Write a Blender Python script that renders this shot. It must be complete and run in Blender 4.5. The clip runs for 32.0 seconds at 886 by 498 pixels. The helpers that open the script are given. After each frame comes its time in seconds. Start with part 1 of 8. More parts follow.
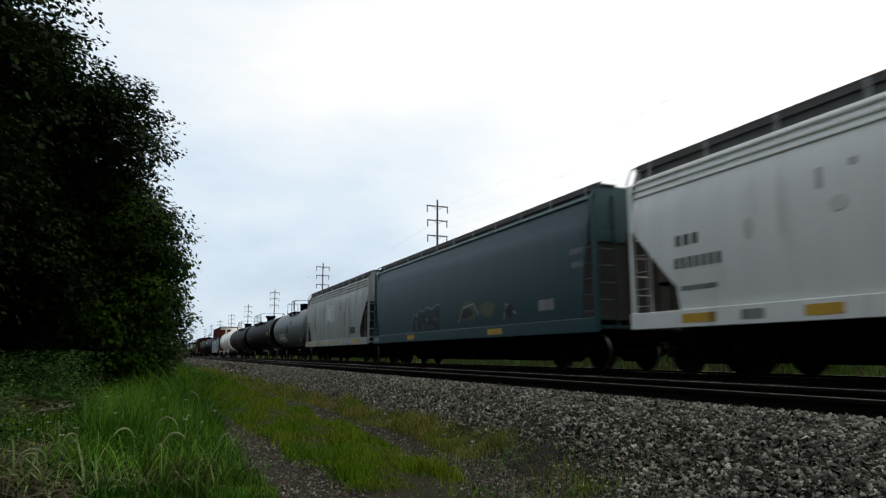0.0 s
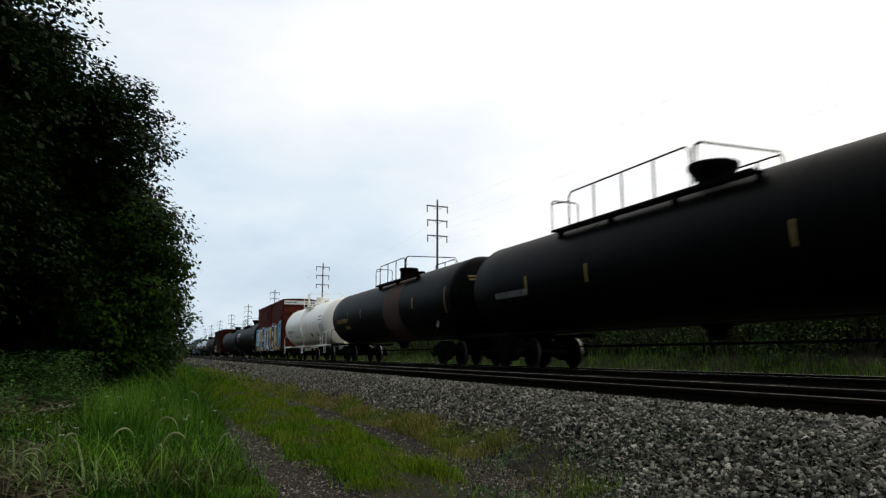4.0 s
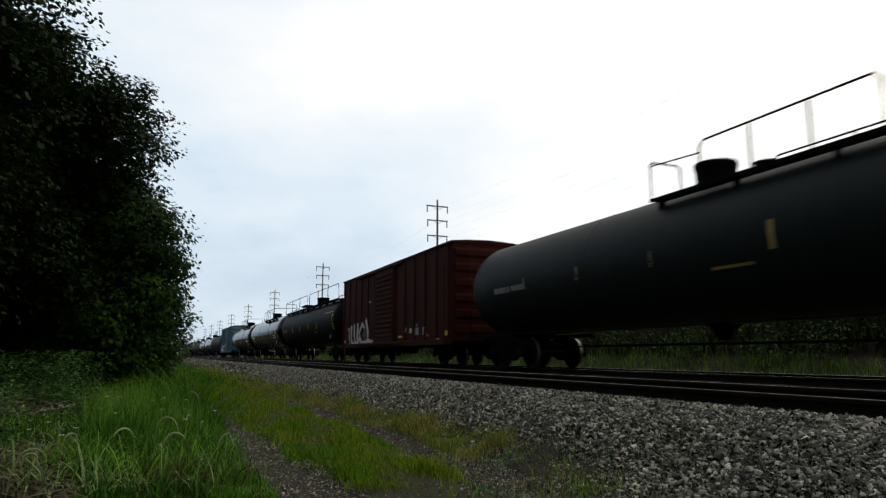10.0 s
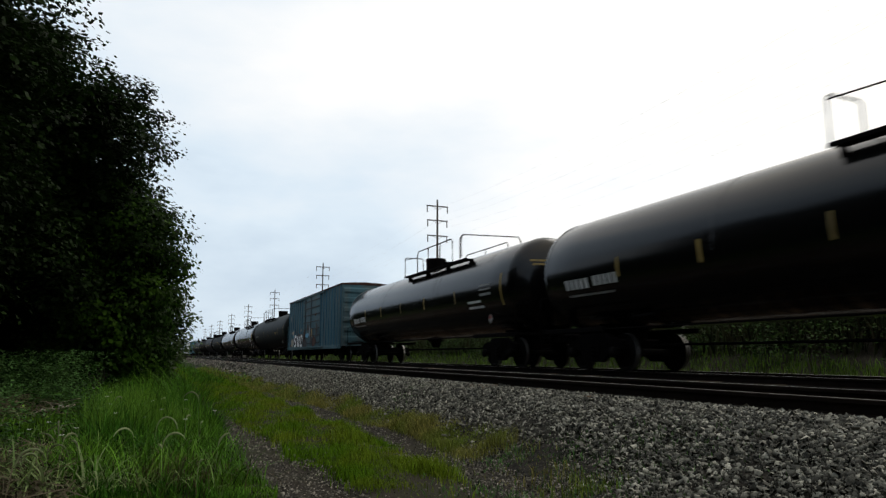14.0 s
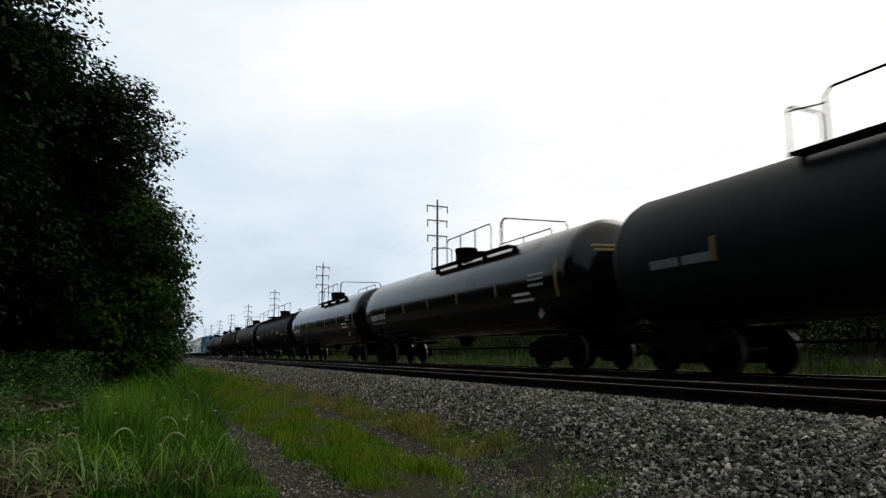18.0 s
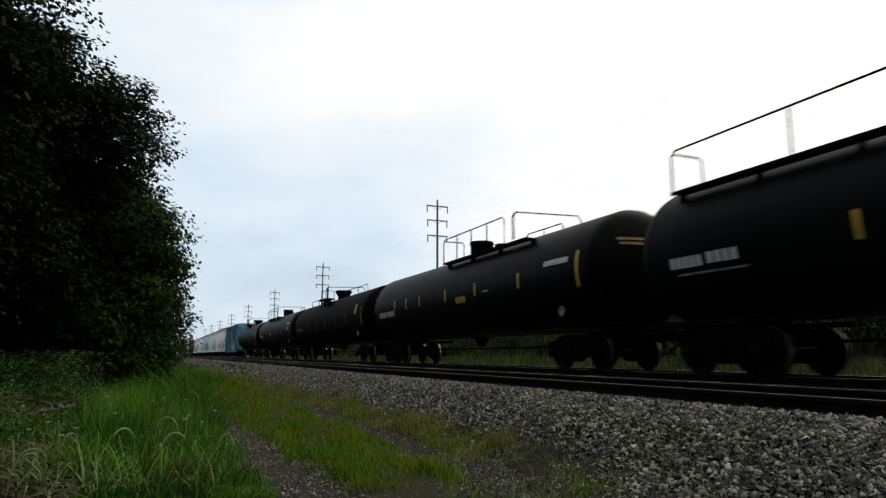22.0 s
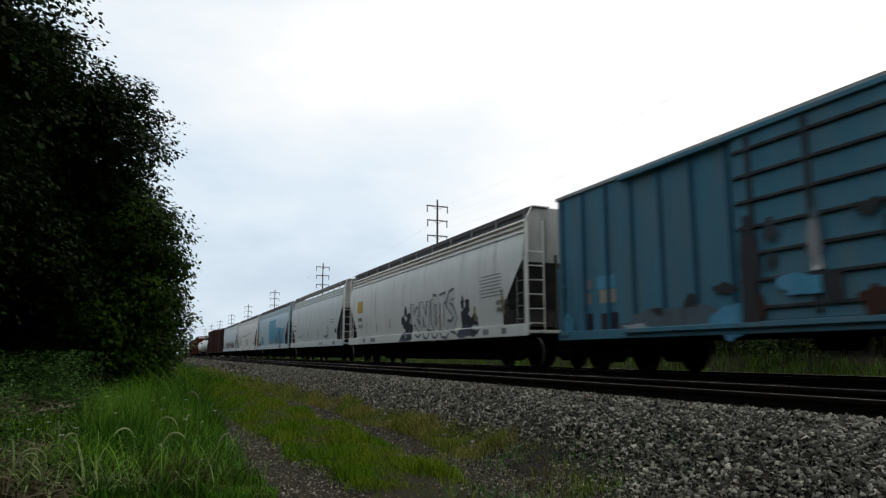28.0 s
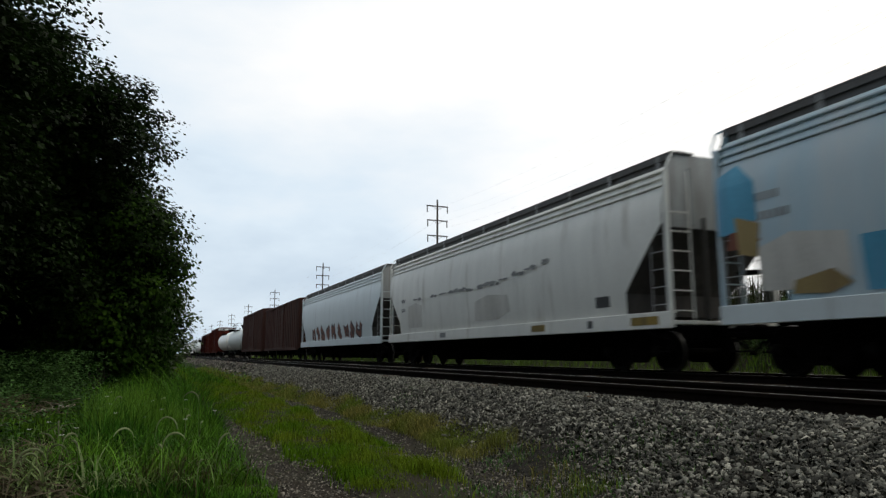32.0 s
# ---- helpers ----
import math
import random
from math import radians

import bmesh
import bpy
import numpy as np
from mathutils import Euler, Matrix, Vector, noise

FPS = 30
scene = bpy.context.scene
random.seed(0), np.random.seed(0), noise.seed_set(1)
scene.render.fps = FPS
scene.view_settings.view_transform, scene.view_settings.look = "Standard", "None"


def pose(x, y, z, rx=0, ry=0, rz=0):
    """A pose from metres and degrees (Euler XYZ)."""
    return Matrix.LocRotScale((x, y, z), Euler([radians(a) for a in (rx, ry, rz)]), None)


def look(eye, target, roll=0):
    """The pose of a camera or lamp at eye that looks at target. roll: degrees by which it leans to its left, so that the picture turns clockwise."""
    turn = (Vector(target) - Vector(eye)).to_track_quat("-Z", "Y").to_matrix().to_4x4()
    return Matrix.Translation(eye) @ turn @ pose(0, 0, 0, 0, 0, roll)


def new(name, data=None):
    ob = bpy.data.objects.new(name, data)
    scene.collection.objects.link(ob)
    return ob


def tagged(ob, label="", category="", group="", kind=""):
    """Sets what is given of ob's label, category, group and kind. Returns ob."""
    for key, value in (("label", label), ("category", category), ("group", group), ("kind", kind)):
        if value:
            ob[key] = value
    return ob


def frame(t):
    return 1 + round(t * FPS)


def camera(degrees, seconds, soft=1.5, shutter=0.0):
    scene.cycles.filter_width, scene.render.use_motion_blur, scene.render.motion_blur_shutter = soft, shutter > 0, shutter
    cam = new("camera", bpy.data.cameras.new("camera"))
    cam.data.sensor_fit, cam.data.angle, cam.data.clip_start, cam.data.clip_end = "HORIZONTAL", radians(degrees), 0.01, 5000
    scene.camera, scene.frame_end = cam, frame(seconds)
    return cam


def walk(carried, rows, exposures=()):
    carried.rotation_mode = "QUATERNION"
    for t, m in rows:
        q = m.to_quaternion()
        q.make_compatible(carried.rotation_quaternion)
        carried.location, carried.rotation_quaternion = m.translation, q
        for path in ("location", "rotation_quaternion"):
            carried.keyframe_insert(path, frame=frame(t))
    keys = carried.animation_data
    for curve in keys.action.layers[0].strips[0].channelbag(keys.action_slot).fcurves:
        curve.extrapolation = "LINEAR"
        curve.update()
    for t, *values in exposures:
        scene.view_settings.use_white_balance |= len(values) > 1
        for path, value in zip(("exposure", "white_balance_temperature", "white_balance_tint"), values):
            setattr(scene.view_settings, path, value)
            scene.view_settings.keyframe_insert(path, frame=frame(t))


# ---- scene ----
cam = camera(67.2, 32.0, soft=1.3, shutter=0.3)
EYE = Vector((0.0, 0.0, 1.2))
AHEAD = Vector((0.38514, 0.90942, 0.15693))
walk(cam, [(0.0, look(EYE, EYE + AHEAD)), (32.0, look(EYE, EYE + AHEAD))], exposures=[(0.0, 0.0), (32.0, 0.0)])

# ---- light ----
SUN_TURN, SUN_HEIGHT = radians(62), radians(48)
world = bpy.data.worlds.new("sky")
scene.world = world
world.use_nodes = True
wt = world.node_tree
wt.nodes.clear()


def wnode(kind, **values):
    n = wt.nodes.new(kind)
    for key, value in values.items():
        n.inputs[key].default_value = value
    return n


sky = wnode("ShaderNodeTexSky")
sky.sky_type, sky.sun_disc = "NISHITA", False
sky.sun_elevation, sky.sun_rotation = SUN_HEIGHT, SUN_TURN
sky.dust_density = 3.0
where = wnode("ShaderNodeTexCoord")
stretch = wnode("ShaderNodeMapping")
stretch.inputs["Scale"].default_value = (1.0, 1.0, 2.6)
stretch.inputs["Location"].default_value = (0.35, 0.1, 0.2)
clouds = wnode("ShaderNodeTexNoise", Scale=2.2, Detail=6.0, Roughness=0.5)
bias = wnode("ShaderNodeVectorMath")
bias.operation = "DOT_PRODUCT"
bias.inputs[1].default_value = (0.74, 0.02, 0.74)
add1 = wnode("ShaderNodeMath")
add1.operation = "MULTIPLY_ADD"
add1.inputs[1].default_value = 0.62
add2 = wnode("ShaderNodeMath")
add2.operation = "MULTIPLY_ADD"
add2.inputs[1].default_value = 0.50
ramp = wnode("ShaderNodeValToRGB")
ramp.color_ramp.elements[0].position, ramp.color_ramp.elements[0].color = 0.10, (0.60, 0.565, 0.50, 1)
ramp.color_ramp.elements[1].position, ramp.color_ramp.elements[1].color = 0.92, (1.36, 1.28, 1.09, 1)
for place, tone in ((0.38, (0.49, 0.61, 0.75, 1)), (0.52, (0.75, 0.865, 0.965, 1)), (0.68, (1.03, 1.04, 1.04, 1))):
    ramp.color_ramp.elements.new(place).color = tone
mix = wnode("ShaderNodeMix")
mix.data_type = "RGBA"
mix.inputs[0].default_value = 0.93
dim = wnode("ShaderNodeVectorMath")
dim.operation = "SCALE"
dim.inputs["Scale"].default_value = 0.10
back = wnode("ShaderNodeBackground", Strength=1.0)
out = wnode("ShaderNodeOutputWorld")
wt.links.new(where.outputs["Generated"], stretch.inputs["Vector"])
wt.links.new(stretch.outputs["Vector"], clouds.inputs["Vector"])
wt.links.new(where.outputs["Generated"], bias.inputs[0])
wt.links.new(clouds.outputs["Fac"], add1.inputs[0])
wt.links.new(bias.outputs["Value"], add2.inputs[0])
add2.inputs[2].default_value = 0.092
wt.links.new(add2.outputs["Value"], add1.inputs[2])
wt.links.new(add1.outputs["Value"], ramp.inputs["Fac"])
wt.links.new(sky.outputs["Color"], dim.inputs[0])
wt.links.new(dim.outputs["Vector"], mix.inputs["A"])
wt.links.new(ramp.outputs["Color"], mix.inputs["B"])
wt.links.new(mix.outputs["Result"], back.inputs["Color"])
wt.links.new(back.outputs["Background"], out.inputs["Surface"])

sun = new("sun", bpy.data.lights.new("sun", "SUN"))
sun.data.energy, sun.data.angle, sun.data.color = 0.5, radians(25), (1.0, 0.97, 0.93)
sun.matrix_world = look((40, 20, 50), (0, 0, 0))

# ---- sizes of the plan ----
SPEED = 15.9          # the train, towards the camera's side
TRACK_X = 11.3        # middle of the train's track
NEAR_X = 6.5          # middle of the empty track
RAIL_Z = 0.815        # top of the rails
PI = math.pi


# ---- materials ----
def material(name, base, rough=0.6, metal=0.0, vary=0.25, scale=3.0, fine=40.0, bump=0.1, dirt=None, dirt_amount=0.5,
             dirt_scale=1.2, streak=False, spec=0.5, per_object=0.0, coat=0.0, bump_scale=None):
    """A surface with a coarse and a fine variation of its colour, a relief, and stains of a second colour."""
    m = bpy.data.materials.new(name)
    m.use_nodes = True
    nt = m.node_tree
    b = nt.nodes["Principled BSDF"]
    b.inputs["Roughness"].default_value = rough
    b.inputs["Metallic"].default_value = metal
    b.inputs["Specular IOR Level"].default_value = spec
    b.inputs["Coat Weight"].default_value = coat
    b.inputs["Coat Roughness"].default_value = 0.12
    tc = nt.nodes.new("ShaderNodeTexCoord")
    mp = nt.nodes.new("ShaderNodeMapping")
    nt.links.new(tc.outputs["Object"], mp.inputs["Vector"])
    if streak:
        mp.inputs["Scale"].default_value = (2.2, 2.2, 0.35)
    n1 = nt.nodes.new("ShaderNodeTexNoise")
    n1.inputs["Scale"].default_value, n1.inputs["Detail"].default_value = scale, 4.0
    n2 = nt.nodes.new("ShaderNodeTexNoise")
    n2.inputs["Scale"].default_value, n2.inputs["Detail"].default_value = fine, 3.0
    nt.links.new(mp.outputs["Vector"], n1.inputs["Vector"])
    nt.links.new(tc.outputs["Object"], n2.inputs["Vector"])
    r1 = nt.nodes.new("ShaderNodeMapRange")
    r1.inputs["From Min"].default_value, r1.inputs["From Max"].default_value = 0.3, 0.7
    r1.inputs["To Min"].default_value, r1.inputs["To Max"].default_value = 1 - vary, 1 + vary
    nt.links.new(n1.outputs["Fac"], r1.inputs["Value"])
    r2 = nt.nodes.new("ShaderNodeMapRange")
    r2.inputs["From Min"].default_value, r2.inputs["From Max"].default_value = 0.3, 0.7
    r2.inputs["To Min"].default_value, r2.inputs["To Max"].default_value = 1 - vary * 0.6, 1 + vary * 0.6
    nt.links.new(n2.outputs["Fac"], r2.inputs["Value"])
    mul = nt.nodes.new("ShaderNodeMath")
    mul.operation = "MULTIPLY"
    nt.links.new(r1.outputs["Result"], mul.inputs[0])
    nt.links.new(r2.outputs["Result"], mul.inputs[1])
    last = mul.outputs["Value"]
    if per_object:
        info = nt.nodes.new("ShaderNodeObjectInfo")
        r3 = nt.nodes.new("ShaderNodeMapRange")
        r3.inputs["To Min"].default_value, r3.inputs["To Max"].default_value = 1 - per_object, 1 + per_object
        nt.links.new(info.outputs["Random"], r3.inputs["Value"])
        m3 = nt.nodes.new("ShaderNodeMath")
        m3.operation = "MULTIPLY"
        nt.links.new(last, m3.inputs[0])
        nt.links.new(r3.outputs["Result"], m3.inputs[1])
        last = m3.outputs["Value"]
    sc = nt.nodes.new("ShaderNodeVectorMath")
    sc.operation = "SCALE"
    sc.inputs[0].default_value = base
    nt.links.new(last, sc.inputs["Scale"])
    colour = sc.outputs["Vector"]
    if dirt:
        n3 = nt.nodes.new("ShaderNodeTexNoise")
        n3.inputs["Scale"].default_value, n3.inputs["Detail"].default_value, n3.inputs["Roughness"].default_value = dirt_scale, 6.0, 0.65
        nt.links.new(mp.outputs["Vector"], n3.inputs["Vector"])
        r4 = nt.nodes.new("ShaderNodeMapRange")
        r4.inputs["From Min"].default_value, r4.inputs["From Max"].default_value = 0.62 - 0.3 * dirt_amount, 0.8 - 0.2 * dirt_amount
        nt.links.new(n3.outputs["Fac"], r4.inputs["Value"])
        mx = nt.nodes.new("ShaderNodeMix")
        mx.data_type = "RGBA"
        nt.links.new(r4.outputs["Result"], mx.inputs[0])
        nt.links.new(colour, mx.inputs["A"])
        mx.inputs["B"].default_value = (*dirt, 1)
        colour = mx.outputs["Result"]
    nt.links.new(colour, b.inputs["Base Color"])
    if bump:
        bp = nt.nodes.new("ShaderNodeBump")
        bp.inputs["Strength"].default_value, bp.inputs["Distance"].default_value = bump, 0.02
        if bump_scale:
            n4 = nt.nodes.new("ShaderNodeTexNoise")
            n4.inputs["Scale"].default_value, n4.inputs["Detail"].default_value = bump_scale, 3.0
            nt.links.new(tc.outputs["Object"], n4.inputs["Vector"])
            nt.links.new(n4.outputs["Fac"], bp.inputs["Height"])
        else:
            nt.links.new(n2.outputs["Fac"], bp.inputs["Height"])
        nt.links.new(bp.outputs["Normal"], b.inputs["Normal"])
    return m


def leaf_material(name, base, vary=0.35, rough=0.55, second=None):
    """Leaves and blades, each with a tone of its own, letting some light through."""
    m = bpy.data.materials.new(name)
    m.use_nodes = True
    nt = m.node_tree
    b = nt.nodes["Principled BSDF"]
    b.inputs["Roughness"].default_value = rough
    b.inputs["Specular IOR Level"].default_value = 0.04
    geo = nt.nodes.new("ShaderNodeNewGeometry")
    r = nt.nodes.new("ShaderNodeMapRange")
    r.inputs["To Min"].default_value, r.inputs["To Max"].default_value = 1 - vary, 1 + vary
    nt.links.new(geo.outputs["Random Per Island"], r.inputs["Value"])
    colour = None
    if second:
        tc = nt.nodes.new("ShaderNodeTexCoord")
        n = nt.nodes.new("ShaderNodeTexNoise")
        n.inputs["Scale"].default_value = 0.9
        nt.links.new(tc.outputs["Object"], n.inputs["Vector"])
        r2 = nt.nodes.new("ShaderNodeMapRange")
        r2.inputs["From Min"].default_value, r2.inputs["From Max"].default_value = 0.40, 0.66
        nt.links.new(n.outputs["Fac"], r2.inputs["Value"])
        mx = nt.nodes.new("ShaderNodeMix")
        mx.data_type = "RGBA"
        mx.inputs["A"].default_value, mx.inputs["B"].default_value = (*base, 1), (*second, 1)
        nt.links.new(r2.outputs["Result"], mx.inputs[0])
        colour = mx.outputs["Result"]
    sc = nt.nodes.new("ShaderNodeVectorMath")
    sc.operation = "SCALE"
    sc.inputs[0].default_value = base
    if colour:
        nt.links.new(colour, sc.inputs[0])
    nt.links.new(r.outputs["Result"], sc.inputs["Scale"])
    nt.links.new(sc.outputs["Vector"], b.inputs["Base Color"])
    tr = nt.nodes.new("ShaderNodeBsdfTranslucent")
    nt.links.new(sc.outputs["Vector"], tr.inputs["Color"])
    ms = nt.nodes.new("ShaderNodeMixShader")
    ms.inputs[0].default_value = 0.28
    o = nt.nodes["Material Output"]
    nt.links.new(b.outputs["BSDF"], ms.inputs[1])
    nt.links.new(tr.outputs["BSDF"], ms.inputs[2])
    nt.links.new(ms.outputs["Shader"], o.inputs["Surface"])
    return m


M = {}
M["soil"] = material("packed dirt and fine gravel", (0.027, 0.0225, 0.0165), 0.95, vary=0.5, scale=1.6, fine=38, bump=0.9, dirt=(0.026, 0.031, 0.014), dirt_amount=0.4, dirt_scale=0.6, spec=0.08)
# bed far darker than its stones: shade of the gaps is in the colour
M["ballast"] = material("crushed stone with shaded gaps", (0.019, 0.0170, 0.0140), 0.95, vary=0.6, scale=9, fine=26, bump=1.0, spec=0.08)
M["stone"] = material("ballast stone", (0.109, 0.106, 0.088), 0.9, vary=0.35, scale=2.5, fine=60, bump=0.3, spec=0.2)
M["path_stone"] = material("small dirty stone", (0.092, 0.084, 0.070), 0.9, vary=0.3, scale=2.5, fine=60, bump=0.3, spec=0.2)
M["rail"] = material("worn rail steel", (0.50, 0.48, 0.45), 0.42, metal=1.0, vary=0.12, scale=2, fine=90, bump=0.05)
M["dull_rail"] = material("dull rail head", (0.110, 0.100, 0.090), 0.5, metal=0.8, vary=0.3, scale=2, fine=60, bump=0.1)
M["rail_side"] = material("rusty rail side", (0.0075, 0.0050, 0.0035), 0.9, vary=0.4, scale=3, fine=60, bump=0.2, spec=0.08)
M["tie"] = material("weathered timber tie", (0.085, 0.056, 0.034), 0.9, vary=0.5, scale=4, fine=50, bump=0.5, per_object=0.6, spec=0.15)
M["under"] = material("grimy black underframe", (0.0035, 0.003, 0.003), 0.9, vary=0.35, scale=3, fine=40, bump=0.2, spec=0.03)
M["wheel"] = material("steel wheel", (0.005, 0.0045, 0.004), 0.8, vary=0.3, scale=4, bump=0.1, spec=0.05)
M["tread"] = material("polished tread", (0.16, 0.155, 0.15), 0.45, metal=1.0, vary=0.1, bump=0.05)
M["bark"] = material("dark bark", (0.045, 0.036, 0.028), 0.95, vary=0.4, scale=4, fine=30, bump=1.0, streak=True)
M["pole"] = material("weathered pole timber", (0.075, 0.062, 0.052), 0.9, vary=0.3, scale=3, fine=30, bump=0.4, streak=True)
M["wire"] = material("grey wire", (0.55, 0.58, 0.62), 0.5, metal=0.6, vary=0.1, bump=0)
M["insulator"] = material("insulator", (0.10, 0.085, 0.08), 0.3, vary=0.2, bump=0)
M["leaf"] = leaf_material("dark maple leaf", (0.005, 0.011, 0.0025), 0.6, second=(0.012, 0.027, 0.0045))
M["leaf_bright"] = leaf_material("green maple leaf", (0.015, 0.037, 0.004), 0.6, second=(0.038, 0.082, 0.007))
M["leaf_light"] = leaf_material("lighter leaf", (0.055, 0.085, 0.028), 0.4)
M["grass"] = leaf_material("tall green grass", (0.024, 0.086, 0.007), 0.9, second=(0.100, 0.215, 0.019))
M["grass_short"] = leaf_material("short green grass", (0.080, 0.165, 0.006), 0.7, second=(0.150, 0.180, 0.016))
M["grass_dry"] = leaf_material("yellowing grass", (0.185, 0.175, 0.045), 0.65, second=(0.115, 0.165, 0.022))
M["arched"] = leaf_material("pale arching blade", (0.170, 0.225, 0.075), 0.8, second=(0.055, 0.120, 0.022))
M["pale_tuft"] = leaf_material("pale green tuft blade", (0.230, 0.290, 0.130), 0.5, second=(0.110, 0.180, 0.055))
M["brown_grass"] = leaf_material("dead brown grass", (0.045, 0.032, 0.015), 0.9, second=(0.090, 0.070, 0.035))
M["stalk"] = leaf_material("pale green stalk", (0.115, 0.230, 0.028), 0.6)
M["straw"] = leaf_material("dead straw", (0.105, 0.088, 0.058), 0.95)
M["dead wood"] = material("bare grey wood", (0.25, 0.22, 0.17), 0.9, vary=0.4, scale=6, fine=60, bump=0.4)
M["weed"] = leaf_material("broad weed leaf", (0.058, 0.122, 0.034), 0.9)
M["brush"] = leaf_material("murky brush leaf", (0.026, 0.056, 0.013), 0.6, second=(0.058, 0.088, 0.028))
M["verge"] = leaf_material("bright verge grass", (0.120, 0.215, 0.022), 0.6, second=(0.070, 0.120, 0.018))
M["seed"] = leaf_material("pale seed head", (0.23, 0.27, 0.14), 0.5)
M["petal"] = leaf_material("white petal", (0.6, 0.6, 0.55), 0.1)
M["reed"] = leaf_material("reeds and brush", (0.026, 0.034, 0.012), 0.7, second=(0.034, 0.030, 0.016))


def paint(name, base, rough=0.45, dirt=(0.06, 0.05, 0.04), amount=0.35, vary=0.12, coat=0.0, spec=0.5, dirt_scale=0.9):
    M[name] = material(name, base, rough, vary=vary, scale=1.1, fine=18, bump=0.035, dirt=dirt, dirt_amount=amount, dirt_scale=dirt_scale, streak=True, spec=spec, coat=coat, bump_scale=1.7)


paint("white hopper paint", (0.84, 0.84, 0.80), dirt=(0.60, 0.58, 0.53), amount=0.18, vary=0.04)
paint("teal hopper paint", (0.019, 0.061, 0.071), dirt=(0.026, 0.070, 0.078), amount=0.4, vary=0.08, spec=0.36)
paint("teal eave paint", (0.14, 0.24, 0.25), amount=0.3)
paint("grey hopper paint", (0.35, 0.38, 0.365), dirt=(0.23, 0.19, 0.155), amount=0.5, spec=0.25)
paint("cream hopper paint", (0.78, 0.77, 0.71), dirt=(0.52, 0.49, 0.42), amount=0.25, vary=0.05)
paint("pale grey hopper paint", (0.64, 0.68, 0.655), dirt=(0.42, 0.42, 0.38), amount=0.25, vary=0.05)
paint("blue hopper paint", (0.38, 0.54, 0.62), dirt=(0.52, 0.58, 0.60), amount=0.75, dirt_scale=0.45, vary=0.05)
paint("beige hopper paint", (0.75, 0.74, 0.685), dirt=(0.48, 0.45, 0.38), amount=0.25, vary=0.05)
paint("ice hopper paint", (0.62, 0.68, 0.69), dirt=(0.48, 0.51, 0.51), amount=0.2, vary=0.04)
paint("red boxcar paint", (0.078, 0.015, 0.009), rough=0.75, dirt=(0.046, 0.010, 0.006), amount=0.5, spec=0.08)
paint("brown boxcar paint", (0.032, 0.0062, 0.0032), rough=0.75, dirt=(0.018, 0.0045, 0.0026), amount=0.5, spec=0.06)
paint("blue boxcar paint", (0.078, 0.225, 0.305), rough=0.6, dirt=(0.135, 0.205, 0.230), amount=0.55, dirt_scale=0.6, spec=0.12)
paint("blue post paint", (0.032, 0.110, 0.170), rough=0.6, dirt=(0.05, 0.10, 0.13), amount=0.4, spec=0.12)
paint("grimy bar paint", (0.022, 0.028, 0.032), rough=0.8, dirt=(0.06, 0.08, 0.09), amount=0.4)
paint("faded blue boxcar paint", (0.060, 0.125, 0.150), rough=0.65, dirt=(0.105, 0.125, 0.122), amount=0.5, spec=0.12)
paint("rust boxcar paint", (0.060, 0.024, 0.017), rough=0.8, dirt=(0.035, 0.02, 0.016), amount=0.55, spec=0.2)
paint("white tank paint", (0.92, 0.90, 0.825), rough=0.34, dirt=(0.74, 0.69, 0.60), amount=0.12, vary=0.04)
paint("grey tank paint", (0.098, 0.122, 0.122), rough=0.5, dirt=(0.07, 0.07, 0.07), amount=0.45)
paint("black tank paint", (0.0024, 0.0024, 0.0024), rough=0.46, dirt=(0.0055, 0.005, 0.004), amount=0.3, spec=0.03)
paint("satin black tank paint", (0.0032, 0.0048, 0.0045), rough=0.52, dirt=(0.006, 0.007, 0.006), amount=0.3, spec=0.03)
paint("gloss black tank paint", (0.003, 0.003, 0.003), rough=0.17, dirt=(0.005, 0.005, 0.005), amount=0.2, spec=0.26)
paint("brown black tank paint", (0.0034, 0.0026, 0.0014), rough=0.65, dirt=(0.007, 0.0046, 0.002), amount=0.45, spec=0.022)
paint("slate tank paint", (0.0065, 0.0095, 0.0092), rough=0.55, dirt=(0.011, 0.0125, 0.012), amount=0.4, spec=0.08)
paint("rust", (0.16, 0.065, 0.03), rough=0.9, dirt=(0.07, 0.03, 0.02), amount=0.6)
paint("dark rust", (0.055, 0.021, 0.011), rough=0.9, dirt=(0.025, 0.012, 0.008), amount=0.6)
paint("yellow mark", (0.62, 0.36, 0.035), rough=0.6, amount=0.25)
paint("white mark", (0.66, 0.66, 0.64), rough=0.6, dirt=(0.3, 0.29, 0.27), amount=0.3)
paint("dim mark", (0.26, 0.26, 0.25), rough=0.7, dirt=(0.1, 0.1, 0.1), amount=0.5)
paint("ochre mark", (0.28, 0.185, 0.035), rough=0.7, dirt=(0.09, 0.07, 0.03), amount=0.5)
paint("dark mark", (0.06, 0.06, 0.06), rough=0.7, amount=0.3)
paint("roof grating", (0.085, 0.083, 0.080), rough=0.7, amount=0.4)
paint("end dirt", (0.36, 0.37, 0.36), rough=0.7, dirt=(0.20, 0.185, 0.165), amount=0.5)
# body blue lowered to the tone of the end in shade, with stains
paint("blue end dirt", (0.15, 0.235, 0.27), rough=0.7, dirt=(0.12, 0.14, 0.14), amount=0.5)
paint("faint stain", (0.64, 0.635, 0.59), rough=0.7, dirt=(0.74, 0.73, 0.69), amount=0.5)
paint("worn grating", (0.20, 0.195, 0.185), rough=0.7, dirt=(0.11, 0.10, 0.09), amount=0.4)
paint("cream spray", (0.70, 0.69, 0.66), rough=0.6, dirt=(0.5, 0.49, 0.47), amount=0.3)
paint("galvanised", (0.25, 0.25, 0.245), rough=0.5, amount=0.3)
